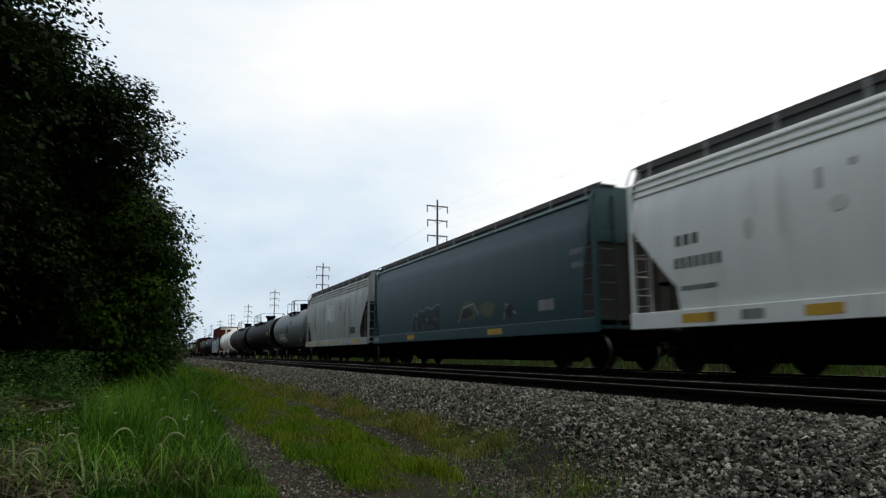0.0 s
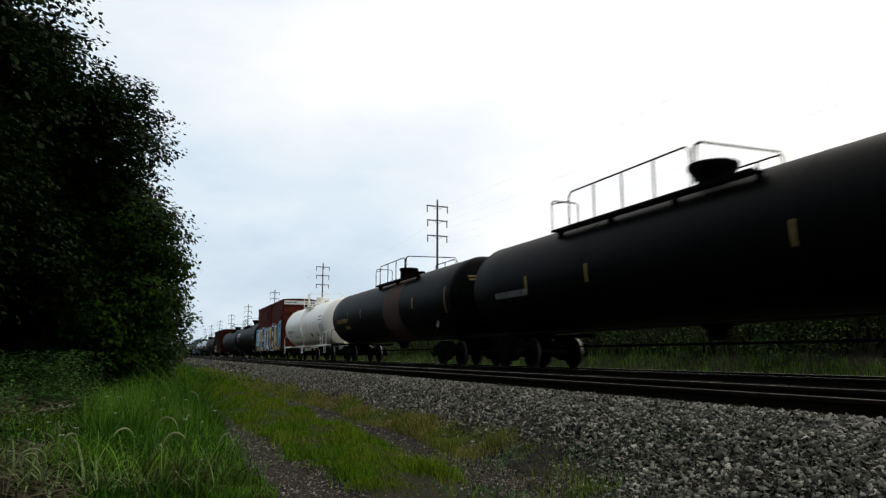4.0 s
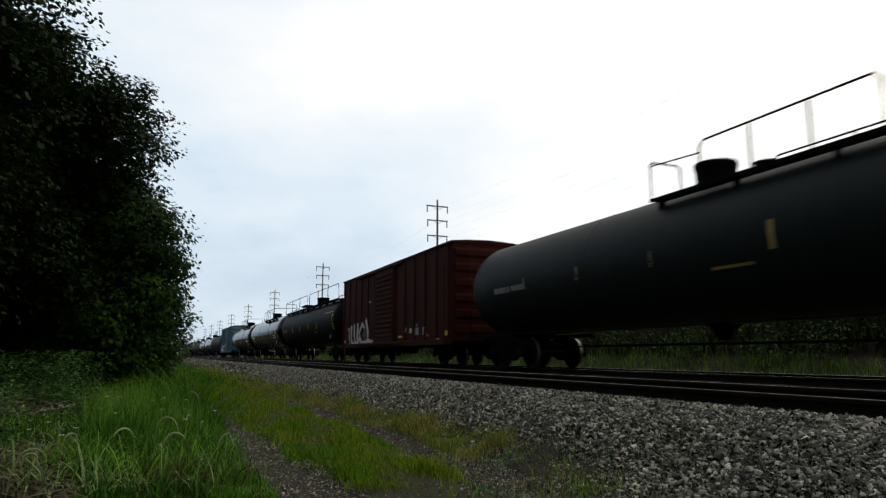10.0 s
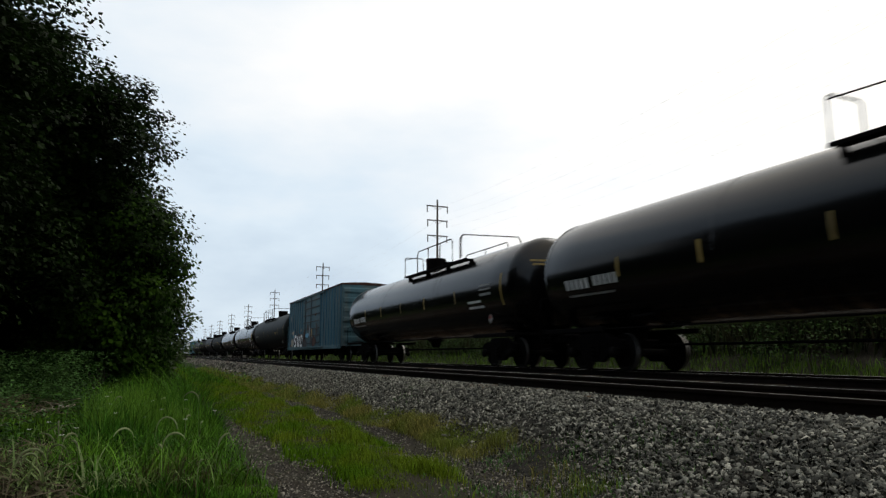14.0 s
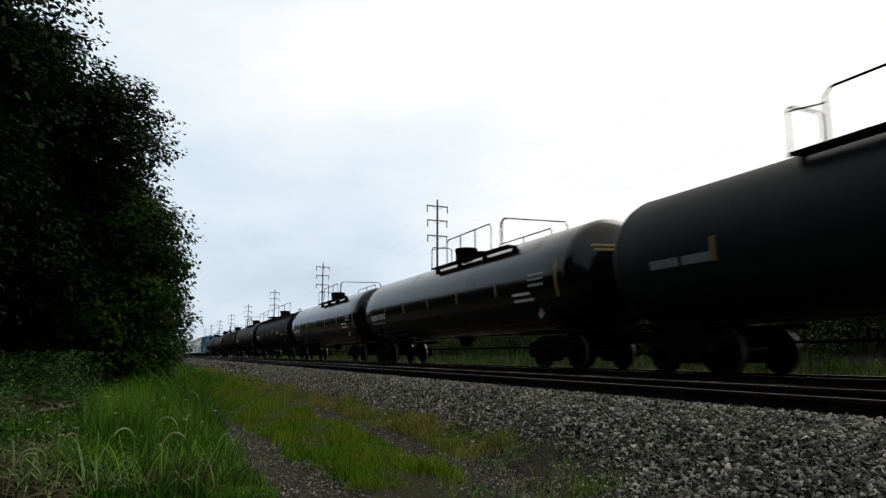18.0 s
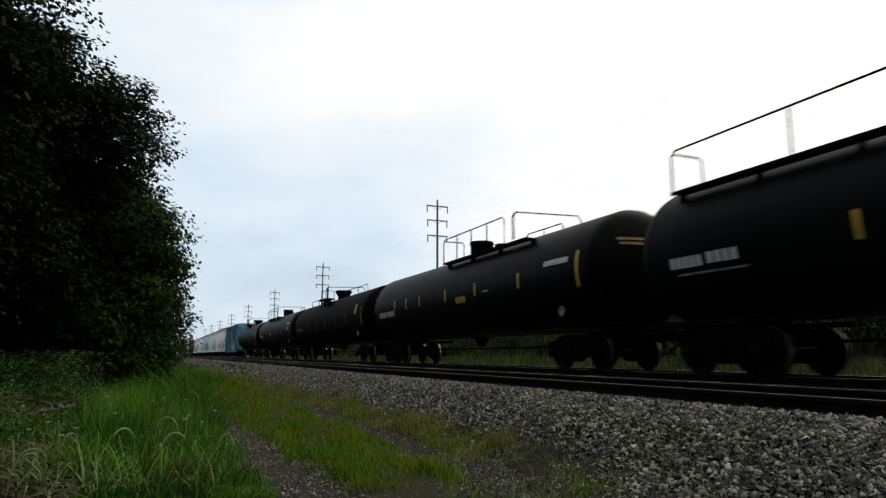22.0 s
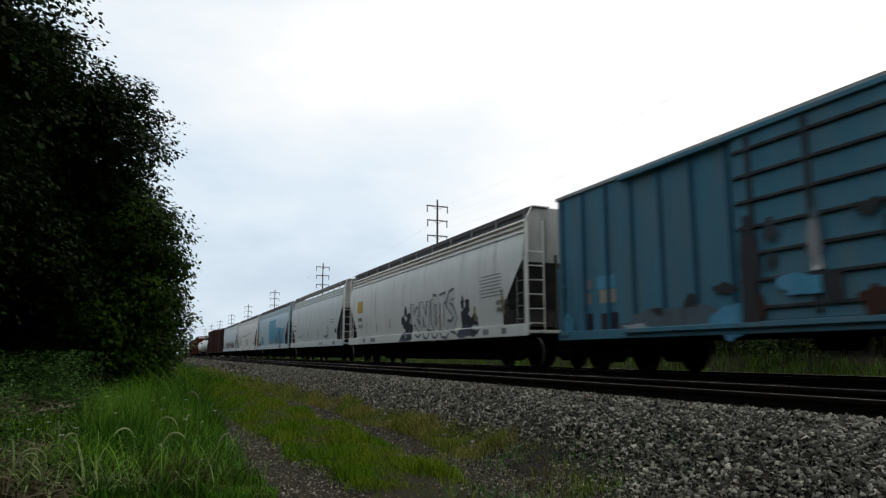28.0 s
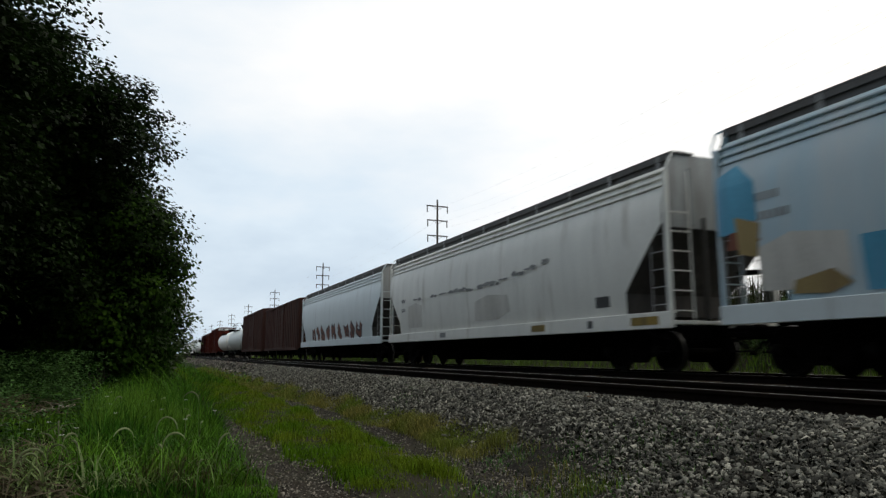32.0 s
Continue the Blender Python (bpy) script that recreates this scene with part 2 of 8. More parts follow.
paint("sky blue spray", (0.115, 0.40, 0.55), rough=0.6, dirt=(0.19, 0.50, 0.62), amount=0.4)
paint("dark green spray", (0.012, 0.030, 0.014), rough=0.7, dirt=(0.03, 0.05, 0.015), amount=0.4)
paint("orange spray", (0.66, 0.19, 0.02), rough=0.6, amount=0.2)
paint("soft dark spray", (0.12, 0.12, 0.13), rough=0.7, amount=0.2)
paint("deep teal spray", (0.014, 0.038, 0.042), rough=0.6, dirt=(0.024, 0.05, 0.054), amount=0.4)
paint("slate patch", (0.095, 0.135, 0.155), rough=0.7, amount=0.3)
paint("navy spray", (0.006, 0.007, 0.016), rough=0.6, amount=0.2)
paint("white spray", (0.84, 0.84, 0.83), rough=0.6, dirt=(0.35, 0.36, 0.4), amount=0.35)
paint("grey spray", (0.28, 0.28, 0.29), rough=0.6, dirt=(0.16, 0.16, 0.17), amount=0.35)
paint("dark spray", (0.024, 0.024, 0.027), rough=0.7, dirt=(0.04, 0.04, 0.042), amount=0.2)
paint("yellow spray", (0.74, 0.56, 0.085), rough=0.6, dirt=(0.60, 0.38, 0.06), amount=0.3)
paint("brown spray", (0.17, 0.055, 0.03), rough=0.6, amount=0.3)
paint("olive spray", (0.085, 0.10, 0.05), rough=0.6, dirt=(0.14, 0.15, 0.08), amount=0.4)
paint("red spray", (0.28, 0.05, 0.035), rough=0.6, amount=0.3)
paint("ice blue spray", (0.28, 0.56, 0.68), rough=0.6, dirt=(0.20, 0.46, 0.60), amount=0.4)
paint("violet grey spray", (0.075, 0.075, 0.11), rough=0.7, amount=0.2)
paint("deep blue patch", (0.075, 0.315, 0.47), rough=0.5, dirt=(0.16, 0.36, 0.54), amount=0.4)
paint("tan patch", (0.38, 0.33, 0.25), rough=0.7, dirt=(0.25, 0.2, 0.14), amount=0.4)
paint("grey patch", (0.25, 0.25, 0.245), rough=0.7, dirt=(0.18, 0.18, 0.175), amount=0.4)
paint("pale patch", (0.40, 0.41, 0.42), rough=0.7, dirt=(0.3, 0.3, 0.3), amount=0.4)
paint("beige smear", (0.55, 0.53, 0.48), rough=0.7, dirt=(0.66, 0.64, 0.59), amount=0.6)
paint("pink spray", (0.42, 0.37, 0.345), rough=0.7, dirt=(0.24, 0.19, 0.17), amount=0.45)
paint("bone patch", (0.52, 0.52, 0.47), rough=0.7, dirt=(0.40, 0.41, 0.40), amount=0.4)
paint("ochre stain", (0.33, 0.24, 0.10), rough=0.8, dirt=(0.2, 0.13, 0.06), amount=0.4)
# dirt colour, darkened further to hold the shade under the hopper slopes
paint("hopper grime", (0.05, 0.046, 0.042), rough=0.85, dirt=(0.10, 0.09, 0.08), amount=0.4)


# ---- mesh tools ----
def part(name, bm, mat, parent=None, label="", smooth=False, at=None):
    """Links a bmesh as one mesh object under a thing or a part."""
    me = bpy.data.meshes.new(name)
    bm.to_mesh(me)
    bm.free()
    for one in (mat if isinstance(mat, (list, tuple)) else [mat]):
        me.materials.append(M[one])
    if smooth:
        me.shade_smooth()
        me.set_sharp_from_angle(angle=radians(38))
    return shared(name, me, parent, label, at)


def shared(name, me, parent=None, label="", at=None):
    ob = new(name, me)
    if parent:
        ob.parent = parent
    if at is not None:
        ob.matrix_basis = at
    if label:
        ob["label"] = label
    return ob


def bulk(name, verts, faces, mat, smooth=False):
    """A mesh object from arrays, for stuff in great number."""
    me = bpy.data.meshes.new(name)
    verts, faces = np.asarray(verts, "f"), np.asarray(faces, "i")
    k = faces.shape[1]
    me.vertices.add(len(verts))
    me.vertices.foreach_set("co", verts.ravel())
    me.loops.add(faces.size)
    me.loops.foreach_set("vertex_index", faces.ravel())
    me.polygons.add(len(faces))
    me.polygons.foreach_set("loop_start", np.arange(0, faces.size, k, dtype="i"))
    me.update(calc_edges=True)
    me.materials.append(M[mat])
    if smooth:
        me.shade_smooth()
    return new(name, me)


def box(bm, x0, x1, y0, y1, z0, z1, chamfer=0.0, mat=0):
    v = [bm.verts.new(p) for p in ((x0, y0, z0), (x1, y0, z0), (x1, y1, z0), (x0, y1, z0), (x0, y0, z1), (x1, y0, z1), (x1, y1, z1), (x0, y1, z1))]
    fs = [bm.faces.new([v[i] for i in f]) for f in ((3, 2, 1, 0), (4, 5, 6, 7), (0, 1, 5, 4), (1, 2, 6, 5), (2, 3, 7, 6), (3, 0, 4, 7))]
    for f in fs:
        f.material_index = mat
    if chamfer:
        made = bmesh.ops.bevel(bm, geom=list({e for f in fs for e in f.edges}), offset=chamfer, segments=1, affect="EDGES", profile=0.5)
        for f in made["faces"]:
            f.material_index = mat
    return v


def tube(bm, points, r, seg=6, mat=0, closed_ends=True):
    """A round bar along a line of points."""
    points = [Vector(p) for p in points]
    rings = []
    for i, p in enumerate(points):
        a = points[max(i - 1, 0)]
        b = points[min(i + 1, len(points) - 1)]
        d = (b - a).normalized()
        side = d.cross(Vector((0, 0, 1)))
        if side.length < 0.05:
            side = d.cross(Vector((0, 1, 0)))
        side.normalize()
        up = side.cross(d)
        rad = r[i] if isinstance(r, (list, tuple)) else r
        rings.append([bm.verts.new(p + rad * (math.cos(2 * PI * k / seg) * side + math.sin(2 * PI * k / seg) * up)) for k in range(seg)])
    for a, b in zip(rings, rings[1:]):
        for k in range(seg):
            f = bm.faces.new((a[k], a[(k + 1) % seg], b[(k + 1) % seg], b[k]))
            f.material_index = mat
    if closed_ends:
        bm.faces.new(rings[0][::-1]).material_index = mat
        bm.faces.new(rings[-1]).material_index = mat


def lathe_y(bm, profile, cx=0.0, cz=0.0, seg=40, mat=0):
    """A body of revolution about the y axis; profile: (y, radius)."""
    rings = []
    for y, r in profile:
        if r < 1e-4:
            rings.append([bm.verts.new((cx, y, cz))])
        else:
            rings.append([bm.verts.new((cx + r * math.sin(2 * PI * k / seg), y, cz + r * math.cos(2 * PI * k / seg))) for k in range(seg)])
    for a, b in zip(rings, rings[1:]):
        for k in range(seg):
            j = (k + 1) % seg
            if len(a) == 1:
                f = bm.faces.new((a[0], b[k], b[j]))
            elif len(b) == 1:
                f = bm.faces.new((a[j], a[k], b[0]))
            else:
                f = bm.faces.new((a[j], a[k], b[k], b[j]))
            f.material_index = mat


def lathe(bm, profile, origin, axis="z", seg=16, mat=0):
    """A body of revolution; profile: (height along the axis, radius)."""
    o = Vector(origin)
    rings = []
    for h, r in profile:
        ring = []
        for k in range(seg):
            c, s = r * math.cos(2 * PI * k / seg), r * math.sin(2 * PI * k / seg)
            ring.append(bm.verts.new(o + (Vector((c, s, h)) if axis == "z" else Vector((h, c, s)))))
        rings.append(ring)
    for a, b in zip(rings, rings[1:]):
        for k in range(seg):
            bm.faces.new((a[k], a[(k + 1) % seg], b[(k + 1) % seg], b[k])).material_index = mat
    bm.faces.new(rings[0][::-1]).material_index = mat
    bm.faces.new(rings[-1]).material_index = mat


def slab(bm, outline, x0, x1, mat=0):
    """A plate of the outline (y, z), from x0 to x1."""
    a = [bm.verts.new((x0, y, z)) for y, z in outline]
    b = [bm.verts.new((x1, y, z)) for y, z in outline]
    n = len(outline)
    bm.faces.new(a).material_index = mat
    bm.faces.new(b[::-1]).material_index = mat
    for i in range(n):
        bm.faces.new((a[i], b[i], b[(i + 1) % n], a[(i + 1) % n])).material_index = mat
    bmesh.ops.recalc_face_normals(bm, faces=bm.faces[-(n + 2):])


# ---- running gear, shared by all cars ----
GEAR = {}


def gear_meshes():
    bm = bmesh.new()
    for s in (-1, 1):
        lathe(bm, [(s * 0.69, 0.478), (s * 0.715, 0.478), (s * 0.722, 0.457), (s * 0.80, 0.452), (s * 0.815, 0.44), (s * 0.80, 0.39), (s * 0.76, 0.36), (s * 0.77, 0.16), (s * 0.83, 0.14), (s * 0.84, 0.09)], (0, 0, 0), "x", 28)
    tube(bm, [(-1.10, 0, 0), (1.10, 0, 0)], 0.082, 10)
    bmesh.ops.recalc_face_normals(bm, faces=bm.faces)
    for f in bm.faces:
        c = f.calc_center_median()
        ring = math.hypot(c.y, c.z)
        if ring < 0.3 and abs(c.x) > 0.83:
            f.material_index = 0
        if all(abs(math.hypot(v.co.y, v.co.z) - 0.454) < 0.005 for v in f.verts):
            f.material_index = 1
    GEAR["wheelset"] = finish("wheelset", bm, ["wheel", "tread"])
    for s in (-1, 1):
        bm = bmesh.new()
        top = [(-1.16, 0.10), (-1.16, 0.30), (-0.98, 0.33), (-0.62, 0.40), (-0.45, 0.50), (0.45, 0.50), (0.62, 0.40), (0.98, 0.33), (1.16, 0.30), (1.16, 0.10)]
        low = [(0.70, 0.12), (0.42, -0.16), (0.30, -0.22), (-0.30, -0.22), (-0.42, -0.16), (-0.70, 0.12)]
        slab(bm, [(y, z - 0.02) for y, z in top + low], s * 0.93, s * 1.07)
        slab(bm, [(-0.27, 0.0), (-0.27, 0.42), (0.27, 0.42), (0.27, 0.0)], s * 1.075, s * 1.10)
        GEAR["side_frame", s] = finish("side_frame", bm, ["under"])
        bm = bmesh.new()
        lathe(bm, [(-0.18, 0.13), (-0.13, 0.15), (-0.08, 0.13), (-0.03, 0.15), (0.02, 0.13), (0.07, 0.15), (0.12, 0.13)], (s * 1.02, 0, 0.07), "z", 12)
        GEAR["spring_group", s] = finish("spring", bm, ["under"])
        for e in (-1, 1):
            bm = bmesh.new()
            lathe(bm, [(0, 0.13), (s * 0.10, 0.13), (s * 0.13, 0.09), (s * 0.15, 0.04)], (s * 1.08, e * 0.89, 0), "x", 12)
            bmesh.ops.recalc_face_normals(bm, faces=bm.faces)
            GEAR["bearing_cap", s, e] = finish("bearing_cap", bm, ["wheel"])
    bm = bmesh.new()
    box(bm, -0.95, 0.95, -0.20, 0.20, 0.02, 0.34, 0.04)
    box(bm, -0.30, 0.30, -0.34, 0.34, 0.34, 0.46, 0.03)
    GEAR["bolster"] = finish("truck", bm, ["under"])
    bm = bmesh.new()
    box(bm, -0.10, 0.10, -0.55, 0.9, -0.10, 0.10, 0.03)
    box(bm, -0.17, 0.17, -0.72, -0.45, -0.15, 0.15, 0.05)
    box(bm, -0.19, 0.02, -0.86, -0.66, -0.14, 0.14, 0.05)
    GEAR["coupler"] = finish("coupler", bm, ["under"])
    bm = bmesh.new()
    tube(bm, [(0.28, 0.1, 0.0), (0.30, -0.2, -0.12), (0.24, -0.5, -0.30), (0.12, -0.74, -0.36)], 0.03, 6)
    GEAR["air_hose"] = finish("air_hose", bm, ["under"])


def finish(name, bm, mats):
    me = bpy.data.meshes.new(name)
    bm.to_mesh(me)
    bm.free()
    for one in mats:
        me.materials.append(M[one])
    me.shade_smooth()
    me.set_sharp_from_angle(angle=radians(35))
    return me


WHEELSETS = []


def running_gear(car, half, offset):
    """Two trucks, couplers and hoses; half: half the length over the couplers, offset: truck centre from the coupler."""
    for e in (-1, 1):
        t = shared("truck", GEAR["bolster"], car, "", pose(0, e * (half - offset), 0.45))
        for s in (-1, 1):
            shared("side_frame", GEAR["side_frame", s], t)
            shared("spring", GEAR["spring_group", s], t)
            for k in (-1, 1):
                shared("bearing_cap", GEAR["bearing_cap", s, k], t)
        for k in (-1, 1):
            WHEELSETS.append(shared("wheelset", GEAR["wheelset"], t, "", pose(0, k * 0.89, 0.007)))
        shared("coupler", GEAR["coupler"], car, "", pose(0, e * (half - 0.80), 0.85, 0, 0, 0 if e < 0 else 180))
        shared("air_hose", GEAR["air_hose"], car, "", pose(0, e * (half - 0.75), 0.75, 0, 0, 0 if e < 0 else 180))


CARS = []


def rail_car(name, label, category, k_front, k_rear):
    """The empty that carries a car. k_front, k_rear: where its couplers are along the track at the start."""
    car = new(name)
    car.empty_display_size = 0.5
    tagged(car, label, category, "cars of the freight train")
    mid = 0.5 * (k_front + k_rear)
    car.matrix_basis = pose(TRACK_X, mid, RAIL_Z)
    car["middle"] = mid
    CARS.append((car, mid))
    return car, 0.5 * (k_rear - k_front)


# ---- marks on the sides ----
def glyphs(y0, y1, z0, z1):
    """Plain bars between y0 and y1, as pieces (y0, y1, z0, z1), one for each letter of writing that is too small to read."""
    h = z1 - z0
    if h < 0.13:
        return [(y0, y1, z0 + 0.15 * h, z1 - 0.15 * h)]
    w = h * 0.62
    n = max(1, int((y1 - y0) / (w * 1.3)))
    w = (y1 - y0) / n / 1.3
    pieces = []
    for i in range(n):
        a = y0 + i * w * 1.3
        pieces.append((a, a + w * 0.82, z0, z1))
    return pieces


def side_marks(name, car, x, pieces, mat, label=""):
    """Flat painted pieces on an upright side at x; pieces (y0, y1, z0, z1)."""
    for y0, y1, z0, z1 in pieces:
        bm = bmesh.new()
        box(bm, x - 0.006, x + 0.002, y0, y1, z0, z1)
        part(name, bm, mat, car, label)


def round_marks(name, tank, r, cz, pieces, mat, label="", lift=0.008):
    """Painted pieces on the near side of a tank; pieces (y0, y1, z0, z1), heights over the rail."""
    for y0, y1, z0, z1 in pieces:
        bm = bmesh.new()
        a0, a1 = math.asin(max(-0.999, min(0.999, (z0 - cz) / r))), math.asin(max(-0.999, min(0.999, (z1 - cz) / r)))
        n = max(1, int(abs(a1 - a0) / 0.12))
        rows = []
        for i in range(n + 1):
            a = a0 + (a1 - a0) * i / n
            rows.append([bm.verts.new((-(r + lift) * math.cos(a), y, cz + (r + lift) * math.sin(a))) for y in (y0, y1)])
        for p, q in zip(rows, rows[1:]):
            bm.faces.new((p[0], q[0], q[1], p[1]))
        part(name, bm, mat, tank, label)


# ---- tank cars ----
def end_ladder(bm, x, y, z0, z1, w=0.42, rungs=None, r=0.014):
    """A ladder in the plane of a side: two stiles and rungs."""
    for s in (-1, 1):
        tube(bm, [(x, y + s * w / 2, z0), (x, y + s * w / 2, z1)], r * 1.3, 6)
    n = rungs or int((z1 - z0) / 0.38)
    for i in range(n + 1):
        z = z0 + 0.08 + (z1 - z0 - 0.16) * i / max(n, 1)
        tube(bm, [(x, y - w / 2, z), (x, y + w / 2, z)], r, 6)


def handrail(bm, points, x, r=0.022, posts=(), foot=0.0):
    """A bent bar through (y, z) points at x, with upright posts down to foot."""
    tube(bm, [(x, y, z) for y, z in points], r, 6)
    for y, z in posts:
        tube(bm, [(x, y, foot), (x, y, z)], r, 6)


def tank_car(k_front, k_rear, paint_name, label, r=1.53, cz=2.56, seam=1.15, dashes=(), dash_mat="yellow mark",
             end_band=True, texts=(), housing=None, walk_span=None, rail_span=None, loop_span=None, rail_two=None, low_rails=(), platform=None, small_span=None, rails_mat="under",
             sill_mat="under", band=None, side_ladder=None, low_rail=True, seams=(), placard=True, flare=0.0, head=0.46):
    """A tank car: y grows towards its rear. Spans are (y0, y1) along the car."""
    car, half = rail_car("tank_car", label, "tank car", k_front, k_rear)
    e = half - seam
    bm = bmesh.new()
    prof = [(-e - r * head, 0.0)]
    for i in range(1, 9):
        a = i / 8 * PI / 2
        prof.append((-e - r * head * math.cos(a), r * math.sin(a) ** 0.92))
    for i in range(15):
        prof.append((-e + 2 * e * i / 14, r))
    prof += [(-y, q) for y, q in prof[:9][::-1]]
    prof = [q for i, q in enumerate(prof) if i == 0 or abs(q[0] - prof[i - 1][0]) > 1e-4]
    lathe_y(bm, prof, 0, cz, 56)
    bmesh.ops.recalc_face_normals(bm, faces=bm.faces)
    tank = part("tank", bm, paint_name, car, "", True)
    for y in [-e + 0.02, -e * 0.34, e * 0.34, e - 0.02] + list(seams):
        bm = bmesh.new()
        lathe_y(bm, [(y - 0.03, r - 0.002), (y - 0.012, r + 0.007), (y + 0.012, r + 0.007), (y + 0.03, r - 0.002)], 0, cz, 56)
        part("weld_seam", bm, paint_name, tank, "", True)
    if end_band:
        for s in (-1, 1):
            if s == -1 or end_band == "both":
                round_marks("end_band", tank, r, cz, [(s * (e - 0.42) - 0.045, s * (e - 0.42) + 0.045, cz - 0.62, cz + 0.36)], dash_mat, "worn yellow band")
    if dashes:
        for y, z0, z1, w in dashes:
            round_marks("reflector", tank, r, cz, [(y - 0.33 * w, y + 0.33 * w, z0, z1)], dash_mat)
    for y0, y1, z0, z1, mat in texts:
        round_marks("letter", tank, r, cz, glyphs(y0, y1, z0, z1), mat)
    if band:
        bm = bmesh.new()
        lathe_y(bm, [(band[0], r + 0.004), (band[0], r + 0.012), (band[1], r + 0.012), (band[1], r + 0.004)], 0, cz, 48)
        part("shelf_band", bm, band[2], tank, band[3], True)
    # saddles, stub sills and the deck at each end
    for s in (-1, 1):
        bm = bmesh.new()
        box(bm, -0.25, 0.25, s * (e - 1.9), s * (half - 0.75), 0.72, 1.06, 0.03)
        part("stub_sill", bm, sill_mat, car)
        bm = bmesh.new()
        y = s * (half - 2.6)
        a = [bm.verts.new((x, y - 0.3, z)) for x, z in ((-0.45, 0.98), (0.45, 0.98), (1.25, 1.72), (0.75, 1.24), (0, 1.04), (-0.75, 1.24), (-1.25, 1.72))]
        f = bm.faces.new(a)
        made = bmesh.ops.extrude_face_region(bm, geom=[f])
        bmesh.ops.translate(bm, vec=(0, 0.6, 0), verts=[v for v in made["geom"] if isinstance(v, bmesh.types.BMVert)])
        bmesh.ops.recalc_face_normals(bm, faces=bm.faces)
        part("saddle", bm, sill_mat, car)
        bm = bmesh.new()
        box(bm, -1.5, 1.5, s * (half - 0.85) - 0.18, s * (half - 0.85) + 0.18, 0.98, 1.05, 0.01)
        box(bm, -1.5, -1.42, min(s * (half - 0.7), s * (half - 3.6)), max(s * (half - 0.7), s * (half - 3.6)), 0.94, 1.06, 0.01)
        box(bm, 1.42, 1.5, min(s * (half - 0.7), s * (half - 3.6)), max(s * (half - 0.7), s * (half - 3.6)), 0.94, 1.06, 0.01)
        part("end_platform", bm, sill_mat, car)
        y = s * (half - 0.72)
        for q in (-1, 1):
            bm = bmesh.new()
            tube(bm, [(q * 1.48, y, 1.05), (q * 1.48, y, 1.85), (q * 1.40, y, 1.95), (q * 0.5, y, 1.95), (q * 0.5, y, 1.05)], 0.02, 6)
            part("end_railing", bm, rails_mat, car)
        bm = bmesh.new()
        y = s * (half - 1.0)
        for z in (0.55, 0.85):
            tube(bm, [(-1.5, y - 0.2, z), (-1.5, y + 0.2, z)], 0.015, 6)
        for w in (-0.2, 0.2):
            tube(bm, [(-1.5, y + w, 1.0), (-1.5, y + w, 0.53)], 0.018, 6)
        part("step", bm, sill_mat, car)
    if low_rail:
        bm = bmesh.new()
        tube(bm, [(-1.46, -half + 3.5, 1.0), (-1.46, half - 3.5, 1.0)], 0.022, 6)
        part("side_rail", bm, rails_mat, car)
        bm = bmesh.new()
        tube(bm, [(-0.5, -half + 3.2, 0.62), (-0.5, half - 3.2, 0.62)], 0.03, 6)
        part("brake_pipe", bm, "under", car)
    # bottom outlet and its skid
    bm = bmesh.new()
    lathe(bm, [(-0.32, 0.13), (-0.24, 0.2), (-0.1, 0.24), (0.05, 0.45)], (0, 0.2, cz - r), "z", 12)
    part("bottom_outlet", bm, "under", car)
    # the gear on the top
    zt = cz + r
    w0, w1 = walk_span or (-2.6, 2.6)
    bm = bmesh.new()
    xs = -1.02
    box(bm, xs - 0.28, xs + 0.02, w0, w1, zt - 0.31, zt - 0.275, 0.008)
    box(bm, xs - 0.29, xs - 0.27, w0, w1, zt - 0.33, zt - 0.25)
    n = max(2, int((w1 - w0) / 1.9))
    for i in range(n + 1):
        y = w0 + 0.1 + (w1 - w0 - 0.2) * i / n
        box(bm, xs - 0.12, xs + 0.06, y - 0.012, y + 0.012, zt - 0.56, zt - 0.30)
    part("walkway", bm, rails_mat, car)
    h0, h1 = housing or (0.5, 1.5)
    bm = bmesh.new()
    hr = min((h1 - h0) / 2, 0.46) + 0.09 * flare
    foot = hr * (0.93 - 0.27 * flare)
    lathe(bm, [(-0.2, foot), (0.06, foot), (0.30, hr * 0.95), (0.335, hr), (0.42, hr), (0.44, hr * 0.95), (0.46, hr * 0.3)], (-0.15, (h0 + h1) / 2, zt + 0.05), "z", 20)
    part("valve_housing", bm, paint_name if rails_mat != "under" else "under", car, "", True)
    if not flare:
        bm = bmesh.new()
        lathe(bm, [(-0.08, 0.22), (0.12, 0.22), (0.14, 0.26), (0.18, 0.26)], (-0.1, h0 - 0.6, zt), "z", 14)
        part("manway", bm, rails_mat, car)
    r0, r1 = rail_span or (w0 + 0.6, w1 - 0.4)
    bm = bmesh.new()
    step = max(2, round((r1 - r0) / (1.15 if r1 - r0 < 5.5 else 2.6)))
    hz = zt + 0.64
    handrail(bm, [(r0, zt - 0.28), (r0, hz - 0.12), (r0 + 0.12, hz), (r1 - 0.12, hz), (r1, hz - 0.12), (r1, zt - 0.28)], xs - 0.27,
             posts=[(r0 + (r1 - r0) * i / step, hz) for i in range(1, step)], foot=zt - 0.28)
    part("handrail", bm, rails_mat, car)
    if rail_two:
        q0, q1 = rail_two
        bm = bmesh.new()
        step = max(2, round(abs(q1 - q0) / 2.6))
        handrail(bm, [(q0, zt - 0.28), (q0, hz - 0.12), (q0 + 0.12, hz), (q1 - 0.12, hz), (q1, hz - 0.12), (q1, zt - 0.28)], xs - 0.27,
                 posts=[(q0 + (q1 - q0) * i / step, hz) for i in range(1, step)], foot=zt - 0.28)
        part("handrail", bm, rails_mat, car)
